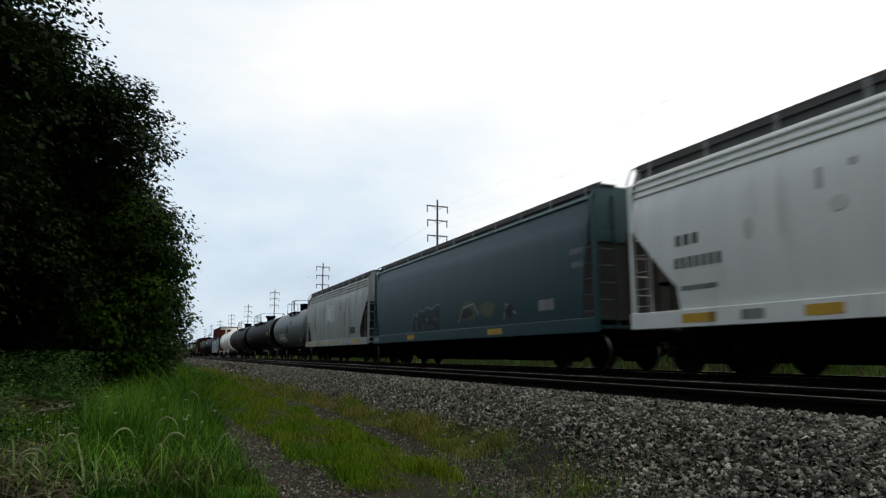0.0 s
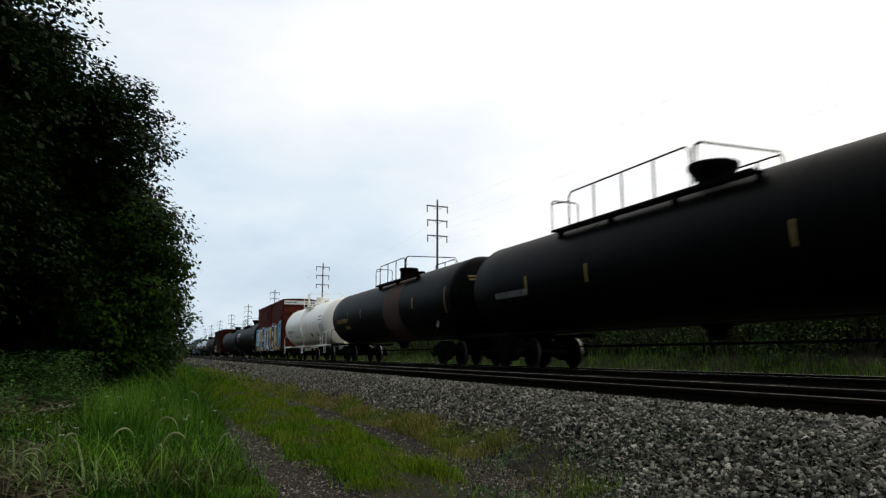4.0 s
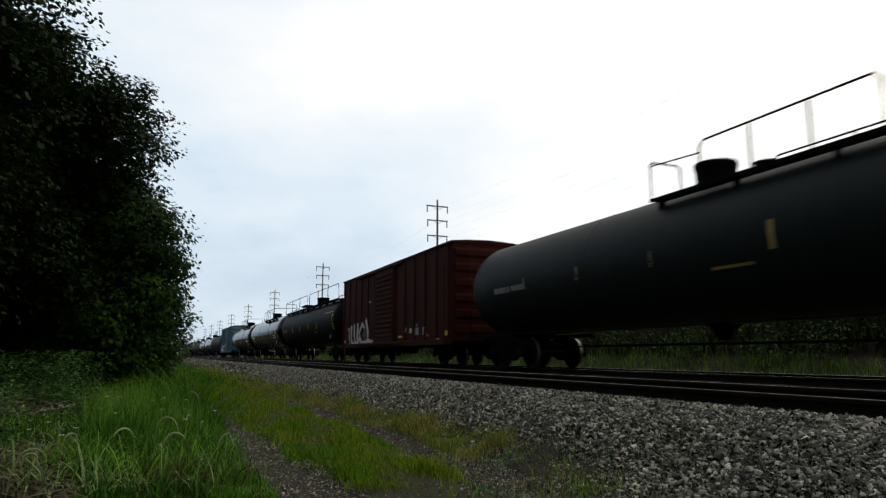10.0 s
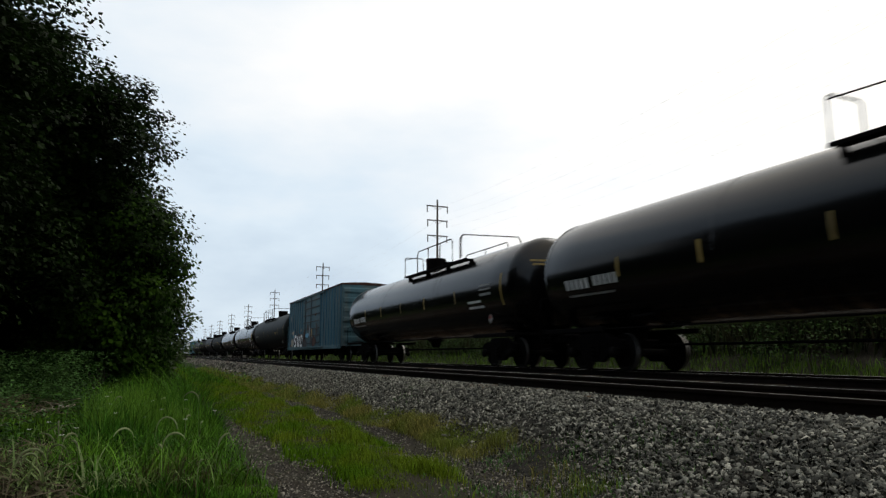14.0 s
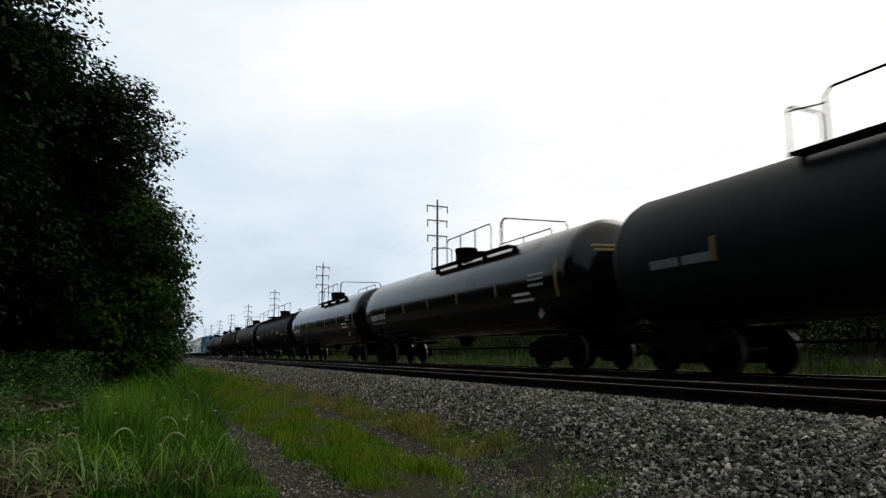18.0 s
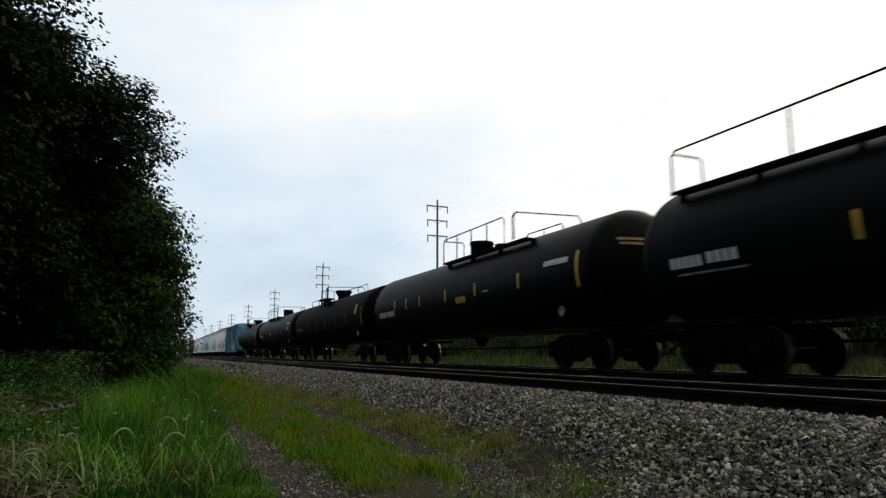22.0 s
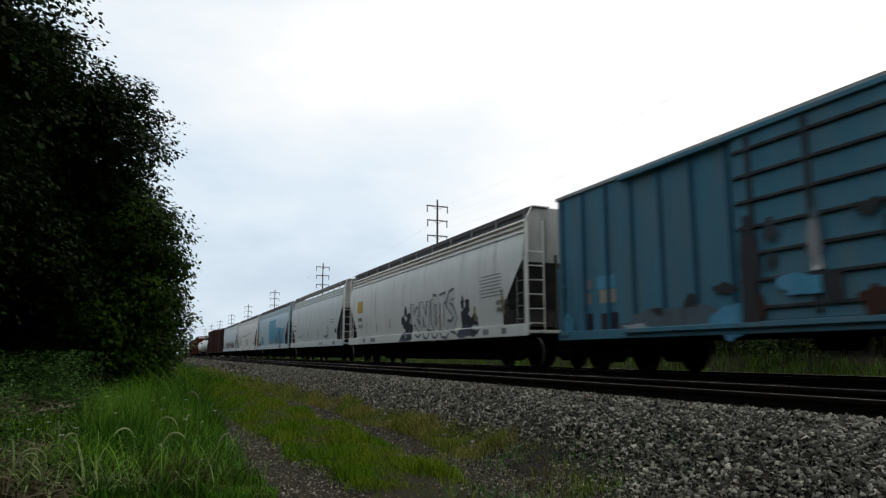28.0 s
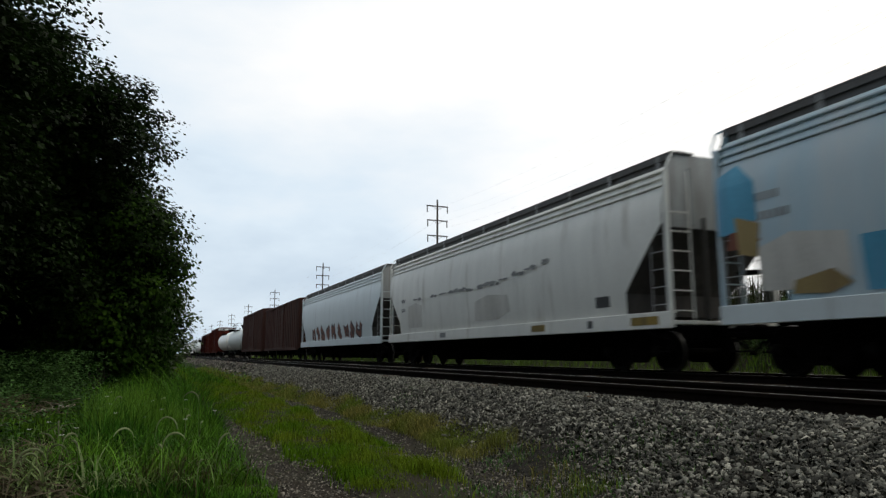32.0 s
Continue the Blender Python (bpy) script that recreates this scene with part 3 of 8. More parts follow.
    for q0, q1 in low_rails:
        bm = bmesh.new()
        step = max(2, round(abs(q1 - q0) / 2.2))
        z = zt + 0.06
        handrail(bm, [(q0, zt - 0.35), (q0, z - 0.08), (q0 + 0.08, z), (q1 - 0.08, z), (q1, z - 0.08), (q1, zt - 0.35)], xs - 0.1,
                 posts=[(q0 + (q1 - q0) * i / step, z) for i in range(1, step)], foot=zt - 0.4)
        part("low_rail", bm, rails_mat, car)
    if platform:
        bm = bmesh.new()
        box(bm, xs - 0.45, xs + 0.1, platform[0], platform[1], zt - 0.17, zt - 0.08, 0.02)
        for y in (platform[0] + 0.1, platform[1] - 0.1):
            slab(bm, [(y - 0.04, zt - 0.17), (y - 0.04, zt - 0.62), (y + 0.04, zt - 0.62), (y + 0.04, zt - 0.17)], xs - 0.30, xs - 0.25)
        part("loading_platform", bm, rails_mat, car)
    if loop_span:
        l0 = loop_span
        bm = bmesh.new()
        z = zt + 0.67
        tube(bm, [(xs - 0.27, l0, zt - 0.2), (xs - 0.27, l0, z - 0.14), (xs - 0.2, l0, z), (1.1, l0, z + 0.06), (1.2, l0, z - 0.08), (1.2, l0, zt - 0.45)], 0.022, 6)
        tube(bm, [(xs - 0.27, l0 + 0.12, zt - 0.2), (xs - 0.27, l0 + 0.12, z - 0.14), (xs - 0.2, l0 + 0.1, z - 0.02), (xs - 0.1, l0, z)], 0.02, 6)
        part("safety_bar", bm, rails_mat, car)
    if small_span:
        s0, s1 = small_span
        bm = bmesh.new()
        z = zt + 0.70
        handrail(bm, [(s0, zt - 0.4), (s0, z - 0.10), (s0 + 0.10, z), (s1 - 0.10, z), (s1, z - 0.10), (s1, zt - 0.4)], 1.2, posts=[((s0 + s1) / 2, z)], foot=zt - 0.4)
        part("far_handrail", bm, rails_mat, car)
        bm = bmesh.new()
        box(bm, 0.72, 1.22, s0 - 0.2, s1 + 0.2, zt - 0.24, zt - 0.19, 0.01)
        part("far_walkway", bm, rails_mat, car)
    if w1 + 0.05 > r1:
        bm = bmesh.new()
        tube(bm, [(xs - 0.27, w1 - 0.05, zt - 0.28), (xs - 0.27, w1 - 0.05, zt + 0.54), (xs - 0.2, w1 - 0.05, zt + 0.6), (xs + 0.5, w1 - 0.05, zt + 0.6), (xs + 0.6, w1 - 0.05, zt + 0.54), (xs + 0.6, w1 - 0.05, zt - 0.1)], 0.02, 6)
        tube(bm, [(xs - 0.27, w1 - 0.05, zt + 0.50), (xs - 0.27, r1, zt + 0.40)], 0.016, 6)
        part("end_loop", bm, rails_mat, car)
    if side_ladder is not None:
        bm = bmesh.new()
        y = side_ladder
        for s in (-1, 1):
            pts = [(-(r + 0.12) * math.cos(a), y + s * 0.2, cz + (r + 0.12) * math.sin(a)) for a in [i * 0.16 for i in range(-4, 9)]]
            tube(bm, [(-1.5, y + s * 0.2, 0.5)] + pts, 0.025, 6)
        for i in range(12):
            a = -0.62 + i * 0.165
            tube(bm, [(-(r + 0.12) * math.cos(a), y - 0.2, cz + (r + 0.12) * math.sin(a)), (-(r + 0.12) * math.cos(a), y + 0.2, cz + (r + 0.12) * math.sin(a))], 0.018, 6)
        for z in (0.52, 0.85, 1.15):
            tube(bm, [(-1.49, y - 0.2, z), (-1.49, y + 0.2, z)], 0.018, 6)
        part("side_ladder", bm, rails_mat, car)
    if placard:
        bm = bmesh.new()
        y = -half + 2.6
        d = 0.16
        slab(bm, [(y - d, 1.55), (y, 1.55 + d), (y + d, 1.55), (y, 1.55 - d)], -1.36, -1.35)
        pl = part("placard", bm, "dim mark", car, "red and white diamond placard")
        bm = bmesh.new()
        slab(bm, [(y - d * 0.8, 1.56), (y, 1.56 + d * 0.8), (y + d * 0.8, 1.56)], -1.366, -1.36)
        part("placard_face", bm, "red spray", pl, "red upper half")
        # stencilled rows on the head
        for z, x0, x1 in ((3.22, -0.95, -0.25), (3.10, -0.9, -0.3)):
            bm = bmesh.new()
            rows = []
            for i in range(7):
                qx = x0 + (x1 - x0) * i / 6
                rows.append([bm.verts.new((qx, -e - r * head * math.sqrt(max(0.0, 1 - (math.hypot(qx, qz - cz) / r) ** 2.17)) - 0.014, qz)) for qz in (z, z + 0.06)])
            for p, q in zip(rows, rows[1:]):
                bm.faces.new((p[0], q[0], q[1], p[1]))
            part("stencil_bar", bm, "ochre mark" if dash_mat != "white mark" else "dim mark", tank)
    running_gear(car, half, 2.6)
    return car


# ---- covered hoppers ----
def hopper_car(k_front, k_rear, paint_name, label, eave=4.20, board=4.76, gap=0.75, slope=1.3, shoulder=3.15, sill_paint=None, bulge=1.0,
               marks=(), sill_marks=(), posts=11, top_band=None, end_open=0.14, lips=3, wall=True, end_mat="end dirt"):
    """A covered hopper with bowed sides, sloped ends open at the bottom, side sills, ladders and a roof walk."""
    car, half = rail_car("covered_hopper", label, "covered hopper", k_front, k_rear)
    e = half - gap
    z_sill = 1.27
    b = e - end_open

    def half_width(z):
        t = (z - z_sill) / (eave - z_sill)
        return 1.50 + 0.09 * bulge * math.sin(PI * min(max(t, 0), 1) ** 0.9) - 0.10 * max(0, t - 0.75) / 0.25

    roof = [(1.36, eave + 0.10), (1.10, eave + 0.19), (0.6, eave + 0.26), (0.0, eave + 0.28)]
    bm = bmesh.new()
    stations = []
    n = 9
    for i in range(n):
        u = i / (n - 1)
        stations.append((b - slope * u, shoulder - (shoulder - z_sill - 0.5) * u))
    stations.append((b - slope - 0.03, z_sill))
    ys = [(-y, z) for y, z in stations] + [(y, z) for y, z in stations[::-1]]
    rings = []
    for y, zb in ys:
        zs = [zb + (eave - zb) * k / 10 for k in range(11)]
        left = [(-half_width(z), z) for z in zs] + [(-x, z) for x, z in roof]
        full = left + [(-x, z) for x, z in left[-2::-1]]
        rings.append([bm.verts.new((x, y, z)) for x, z in full])
    for p, q in zip(rings, rings[1:]):
        m = len(p)
        for k in range(m):
            bm.faces.new((p[k], p[(k + 1) % m], q[(k + 1) % m], q[k]))
    bm.faces.new(rings[0][::-1])
    bm.faces.new(rings[-1])
    bmesh.ops.recalc_face_normals(bm, faces=bm.faces)
    bm.normal_update()
    # downward faces and lower ends: grime with their shade painted in
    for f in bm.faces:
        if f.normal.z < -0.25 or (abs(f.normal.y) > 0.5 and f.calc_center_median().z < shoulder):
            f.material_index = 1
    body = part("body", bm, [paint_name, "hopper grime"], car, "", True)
    # stepped lips under the roof
    for i, (dz, dx) in enumerate(((0.0, 0.055), (-0.17, 0.045), (-0.33, 0.035))[:lips]):
        bm = bmesh.new()
        for s in (-1, 1):
            x = s * (half_width(eave + dz) + dx - 0.03)
            box(bm, x - 0.032, x + 0.032, -b, b, eave + dz - 0.03, eave + dz + 0.025, 0.012)
        part("roof_lip", bm, top_band if top_band and i < 2 else paint_name, body)
    # roof walk: dark gratings on posts along both edges, and round hatches between them
    for s in (-1, 1):
        bm = bmesh.new()
        x = s * 0.98
        box(bm, x - 0.30, x + 0.30, -b - 0.12, b + 0.12, board - 0.05, board, 0.008)
        box(bm, x + s * 0.285, x + s * 0.30, -b - 0.12, b + 0.12, board - 0.16, board - 0.05)
        if wall:
            box(bm, min(s * 1.21, s * 1.235), max(s * 1.21, s * 1.235), -b, b, eave + 0.15, board - 0.05)
        part("running_board", bm, "roof grating" if wall else "worn grating", car)
    for i in range(posts):
        y = -b + 0.35 + (2 * b - 0.7) * i / (posts - 1)
        for s in (-1, 1):
            bm = bmesh.new()
            slab(bm, [(y - 0.04, eave + 0.06), (y - 0.04, board - 0.04), (y + 0.04, board - 0.04), (y + 0.04, eave + 0.06)], s * 1.25, s * 1.29)
            part("board_support", bm, "galvanised", car)
    for s in (-1, 1):
        bm = bmesh.new()
        sheet_out = [(-1.50, shoulder - 0.05), (-1.47, eave - 0.05), (-1.30, board - 0.10), (-1.16, board - 0.03), (1.16, board - 0.03), (1.30, board - 0.10), (1.47, eave - 0.05), (1.50, shoulder - 0.05)]
        rows = [[bm.verts.new((x, y, z)) for x, z in sheet_out] for y in (s * (b + 0.012), s * (b + 0.045))]
        for k in range(8):
            bm.faces.new((rows[0][k], rows[0][(k + 1) % 8], rows[1][(k + 1) % 8], rows[1][k]))
        bm.faces.new(rows[0])
        bm.faces.new(rows[1][::-1])
        bmesh.ops.recalc_face_normals(bm, faces=bm.faces)
        sheet_part = part("end_sheet", bm, paint_name if lips < 3 else end_mat, car)
        for x in (-0.75, 0.0, 0.75):
            bm = bmesh.new()
            box(bm, x - 0.05, x + 0.05, min(s * (b + 0.04), s * (b + 0.09)), max(s * (b + 0.04), s * (b + 0.09)), shoulder, eave + 0.1, 0.01)
            part("stiffener", bm, paint_name if lips < 3 else end_mat, sheet_part)
    for i in range(4):
        bm = bmesh.new()
        y = -b + 2 * b * (i + 0.5) / 4
        lathe(bm, [(0, 0.40), (0.20, 0.40), (0.22, 0.44), (0.26, 0.42), (0.30, 0.1)], (0, y, eave + 0.22), "z", 16)
        part("roof_hatch", bm, paint_name, car)
    # side sills
    for s in (-1, 1):
        bm = bmesh.new()
        x = s * 1.56
        box(bm, x - 0.03, x + 0.03, -e, e, 0.93, 1.29, 0.012)
        box(bm, x - s * 0.16 - 0.05, x - s * 0.16 + 0.13 * (1 if s > 0 else 0) + 0.0, -e, e, 1.25, 1.285)
        part("side_sill", bm, sill_paint or paint_name, car)
    # ends: corner posts, end sheet braces, ladders, platforms
    for s in (-1, 1):
        for q in (-1, 1):
            bm = bmesh.new()
            box(bm, q * 1.50 - 0.05, q * 1.50 + 0.05, s * (e - 0.05) - 0.05, s * (e - 0.05) + 0.05, 0.95, eave - 0.02, 0.01)
            part("corner_post", bm, paint_name, car)
            bm = bmesh.new()
            box(bm, q * 0.45 - 0.04, q * 0.45 + 0.04, s * (e - 0.10) - 0.05, s * (e - 0.10) + 0.05, 1.0, shoulder + 0.2, 0.01)
            part("end_post", bm, "hopper grime", car)
            bm = bmesh.new()
            end_ladder(bm, q * 1.53, s * (e - 0.34), 0.98, shoulder + 0.25, 0.44, 6, 0.012)
            part("side_ladder", bm, "galvanised" if lips == 3 else paint_name, car)
            bm = bmesh.new()
            for z in (0.45, 0.78):
                tube(bm, [(q * 1.53, s * (e - 0.12), z), (q * 1.53, s * (e - 0.55), z)], 0.016, 6)
            for y in (0.12, 0.55):
                tube(bm, [(q * 1.53, s * (e - y), 0.95), (q * 1.53, s * (e - y), 0.43)], 0.02, 6)
            part("step", bm, "under", car)
        bm = bmesh.new()
        tube(bm, [(-1.54, s * (e - 0.05), eave - 0.25), (-1.52, s * (e + 0.03), eave + 0.05), (-1.34, s * (e + 0.06), board - 0.06), (-1.24, s * (b + 0.02), board - 0.02)], 0.022, 6)
        part("roof_grab_iron", bm, paint_name, car)
        bm = bmesh.new()
        for i in range(6):
            z = 1.3 + i * 0.42
            tube(bm, [(-1.45, s * (e + 0.02), z), (-0.95, s * (e + 0.02), z)], 0.016, 6)
        tube(bm, [(-0.95, s * (e + 0.02), 1.0), (-0.95, s * (e + 0.02), eave)], 0.022, 6)
        part("end_ladder", bm, paint_name, car)
        bm = bmesh.new()
        box(bm, -1.5, 1.5, s * (e - 0.16) - 0.16, s * (e - 0.16) + 0.16, 1.02, 1.10, 0.01)
        part("end_platform", bm, paint_name, car)
        bm = bmesh.new()
        lathe(bm, [(-0.04, 0.30), (0.0, 0.30), (0.02, 0.27)], (0.7, s * (e + 0.04), 2.2), "z", 16)
        part("brake_wheel", bm, "under", car)
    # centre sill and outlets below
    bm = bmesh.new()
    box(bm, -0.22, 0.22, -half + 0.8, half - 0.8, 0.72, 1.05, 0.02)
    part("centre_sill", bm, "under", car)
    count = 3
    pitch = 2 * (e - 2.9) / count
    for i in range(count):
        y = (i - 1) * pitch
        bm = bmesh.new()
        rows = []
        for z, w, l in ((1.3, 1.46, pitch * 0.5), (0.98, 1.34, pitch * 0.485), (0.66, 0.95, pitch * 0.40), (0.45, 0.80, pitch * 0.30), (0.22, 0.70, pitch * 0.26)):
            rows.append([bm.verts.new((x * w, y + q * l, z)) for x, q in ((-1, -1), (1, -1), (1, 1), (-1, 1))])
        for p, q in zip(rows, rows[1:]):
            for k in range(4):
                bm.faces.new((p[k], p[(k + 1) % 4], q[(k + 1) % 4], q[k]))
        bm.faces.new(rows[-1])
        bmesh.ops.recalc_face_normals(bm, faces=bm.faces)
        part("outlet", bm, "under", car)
    bm = bmesh.new()
    tube(bm, [(-0.9, -half + 3.4, 0.60), (-0.9, half - 3.4, 0.60)], 0.03, 6)
    part("brake_pipe", bm, "under", car)
    # marks follow the bowed side
    for y0, y1, z0, z1, mat in marks:
        for a0, a1, c0, c1 in (glyphs(y0, y1, z0, z1) if z1 - z0 < 0.26 and y1 - y0 > 0.4 else [(y0, y1, z0, z1)]):
            bm = bmesh.new()
            rows = []
            k = max(1, int((c1 - c0) / 0.25))
            for i in range(k + 1):
                z = c0 + (c1 - c0) * i / k
                rows.append([bm.verts.new((-half_width(z) - 0.008, y, z)) for y in (a0, a1)])
            for p, q in zip(rows, rows[1:]):
                bm.faces.new((p[0], q[0], q[1], p[1]))
            part("letter", bm, mat, body)
    for y0, y1, mat in sill_marks:
        side_marks("reflector", car, -1.59, [(y0, y1, 1.02, 1.20)], mat)
    running_gear(car, half, 2.45)
    return body, half_width, e


# ---- boxcars ----
def box_car(k_front, k_rear, paint_name, label, top=4.60, bottom=0.76, gap=0.88, door=(-1.9, 1.9), posts=8, door_bars=6, end_ribs=6,
            excess=False, marks=(), corrugated_door=False, roof_mat=None, width=1.46, post_mat=None, bar_mat=None, post_deep=0.05):
    """A boxcar with upright side posts, a barred sliding door, ribbed ends and a low peaked roof."""
    car, half = rail_car("boxcar", label, "boxcar", k_front, k_rear)
    e = half - gap
    w = width
    bm = bmesh.new()
    box(bm, -w, w, -e, e, bottom + 0.12, top - 0.06, 0.015)
    body = part("body", bm, paint_name, car)
    bm = bmesh.new()
    prof = [(-w - 0.05, top - 0.10), (-w - 0.05, top - 0.02), (-0.8, top + 0.04), (0, top + 0.07), (0.8, top + 0.04), (w + 0.05, top - 0.02), (w + 0.05, top - 0.10)]
    rings = [[bm.verts.new((x, y, z)) for x, z in prof] for y in (-e - 0.03, e + 0.03)]
    m = len(prof)
    for k in range(m):
        bm.faces.new((rings[0][k], rings[0][(k + 1) % m], rings[1][(k + 1) % m], rings[1][k]))
    bm.faces.new(rings[0])
    bm.faces.new(rings[1][::-1])
    n = 12
    for i in range(n):
        y = -e + 2 * e * (i + 0.5) / n
        box(bm, -w + 0.5, w - 0.5, y - 0.04, y + 0.04, top - 0.02, top + 0.082)
    bmesh.ops.recalc_face_normals(bm, faces=bm.faces)
    part("roof", bm, roof_mat or paint_name, car)
    for s in (-1, 1):
        x = s * (w + 0.045)
        d0, d1 = door
        for a, c in ((-e, d0), (d1, e)):
            for i in range(posts):
                y = a + (c - a) * (i + 0.25) / (posts - 0.5)
                bm = bmesh.new()
                slab(bm, [(y - 0.045, bottom + 0.2), (y - 0.045, top - 0.12), (y + 0.045, top - 0.12), (y + 0.045, bottom + 0.2)], s * (w - 0.01), s * (w + post_deep))
                part("side_post", bm, post_mat or paint_name, body)
        bm = bmesh.new()
        box(bm, min(s * w, s * (w + 0.07)), max(s * w, s * (w + 0.07)), -e, e, bottom, bottom + 0.22, 0.01)
        part("side_sill", bm, paint_name, car)
        bm = bmesh.new()
        box(bm, min(s * w, s * (w + 0.08)), max(s * w, s * (w + 0.08)), d0 - 0.06, d1 + 0.06, bottom + 0.22, top - 0.18, 0.01)
        dr = part("door", bm, paint_name, car, "barred sliding door")
        if corrugated_door:
            for i in range(14):
                z = bottom + 0.5 + (top - bottom - 1.0) * i / 13
                bm = bmesh.new()
                box(bm, min(s * (w + 0.07), s * (w + 0.12)), max(s * (w + 0.07), s * (w + 0.12)), d0 + 0.1, d1 - 0.1, z - 0.06, z + 0.06, 0.03)
                part("door_rib", bm, paint_name, dr)
        else:
            for i in range(door_bars):
                z = bottom + 0.45 + (top - bottom - 0.95) * i / (door_bars - 1)
                bm = bmesh.new()
                box(bm, min(s * (w + 0.07), s * (w + 0.13)), max(s * (w + 0.07), s * (w + 0.13)), d0 - 0.02, d1 + 0.02, z - 0.032, z + 0.032, 0.010)
                part("door_bar", bm, bar_mat or paint_name, dr)
            for y in ((d0 + (d1 - d0) * 0.52, d0 + (d1 - d0) * 0.9) if bar_mat else (d0 + (d1 - d0) * 0.3, d0 + (d1 - d0) * 0.52, d0 + (d1 - d0) * 0.78)):
                bm = bmesh.new()
                box(bm, min(s * (w + 0.07), s * (w + 0.13)), max(s * (w + 0.07), s * (w + 0.13)), y - 0.05, y + 0.05, bottom + 0.3, top - 0.25, 0.01)
                part("door_post", bm, bar_mat or paint_name, dr)
        for z in (bottom + 0.16, top - 0.16):
            bm = bmesh.new()
            box(bm, min(s * w, s * (w + 0.14)), max(s * w, s * (w + 0.14)), d0 - 1.2, d1 + 3.4 if d1 + 3.4 < e else e, z - 0.05, z + 0.05, 0.01)
            part("door_track", bm, paint_name, car)
        for q in (-1, 1):
            bm = bmesh.new()
            end_ladder(bm, s * (w + 0.09), q * (e - 0.32), bottom + 0.05, bottom + 1.9 if q > 0 else top - 0.9, 0.46, None, 0.014)
            part("side_ladder", bm, paint_name, car)
            bm = bmesh.new()
            for y in (0.10, 0.52):
                tube(bm, [(s * (w + 0.05), q * (e - y), bottom + 0.05), (s * (w + 0.05), q * (e - y), 0.38)], 0.018, 6)
            tube(bm, [(s * (w + 0.05), q * (e - 0.10), 0.38), (s * (w + 0.05), q * (e - 0.52), 0.38)], 0.018, 6)
            part("step", bm, "under", car)
    for q in (-1, 1):
        for i in range(end_ribs):
            z = bottom + 0.55 + (top - bottom - 1.0) * i / (end_ribs - 1)
            bm = bmesh.new()
            h = 0.5 * (top - bottom - 1.0) / (end_ribs - 1) * 0.72
            out = [(q * (e - 0.01), z - h), (q * (e + 0.07), z - h * 0.45), (q * (e + 0.07), z + h * 0.45), (q * (e - 0.01), z + h)]
            slab(bm, out, -w + 0.10, w - 0.10)
            part("end_rib", bm, paint_name, body)
        if excess:
            bm = bmesh.new()
            box(bm, -w + 0.06, w - 0.06, min(q * e, q * (e + 0.085)), max(q * e, q * (e + 0.085)), top - 0.47, top - 0.14)
            eh = part("height_band", bm, "white mark", body, "white painted height band")
            for a, c in ((-1.25, -0.3), (0.45, 1.25)):
                bm = bmesh.new()
                box(bm, a, c, min(q * (e + 0.084), q * (e + 0.09)), max(q * (e + 0.084), q * (e + 0.09)), top - 0.35, top - 0.27)
                part("lettering", bm, "dark mark", eh)
        bm = bmesh.new()
        box(bm, -1.4, 1.4, q * e - 0.14, q * e + 0.14, 0.86, 0.92, 0.01)
        part("end_sill", bm, "under", car)
        bm = bmesh.new()
        for i in range(8):
            z = bottom + 0.4 + i * 0.42
            if z < top - 0.3:
                tube(bm, [(-w + 0.12, q * (e + 0.12), z), (-w + 0.58, q * (e + 0.12), z)], 0.014, 6)
        for x in (-w + 0.12, -w + 0.58):
            tube(bm, [(x, q * (e + 0.12), bottom + 0.3), (x, q * (e + 0.12), min(top - 0.35, bottom + 3.5))], 0.018, 6)
        part("end_ladder", bm, paint_name, car)
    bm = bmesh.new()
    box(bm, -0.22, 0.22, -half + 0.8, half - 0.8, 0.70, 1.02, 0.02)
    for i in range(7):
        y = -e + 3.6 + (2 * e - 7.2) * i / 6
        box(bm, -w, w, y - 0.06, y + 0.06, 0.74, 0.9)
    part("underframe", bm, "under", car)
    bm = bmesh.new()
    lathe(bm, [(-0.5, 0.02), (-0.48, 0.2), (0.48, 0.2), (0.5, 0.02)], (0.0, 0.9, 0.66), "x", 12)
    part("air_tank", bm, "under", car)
    for y0, y1, z0, z1, mat in marks:
        side_marks("letter", car, -w - 0.004, glyphs(y0, y1, z0, z1) if z1 - z0 < 0.26 and y1 - y0 > 0.4 else [(y0, y1, z0, z1)], mat)
    running_gear(car, half, 2.5)
    return body, w, e


# ---- painted pictures and tags ----
def cut_band(outline, low, high):
    """The piece of an outline between two heights."""
    for limit, above in ((low, True), (high, False)):
        kept = []
        for (y0, z0), (y1, z1) in zip(outline, outline[1:] + outline[:1]):
            in0, in1 = (z0 >= limit, z1 >= limit) if above else (z0 <= limit, z1 <= limit)
            if in0:
                kept.append((y0, z0))
            if in0 != in1:
                kept.append((y0 + (y1 - y0) * (limit - z0) / (z1 - z0), limit))
        outline = kept
        if len(outline) < 3:
            return []
    return outline


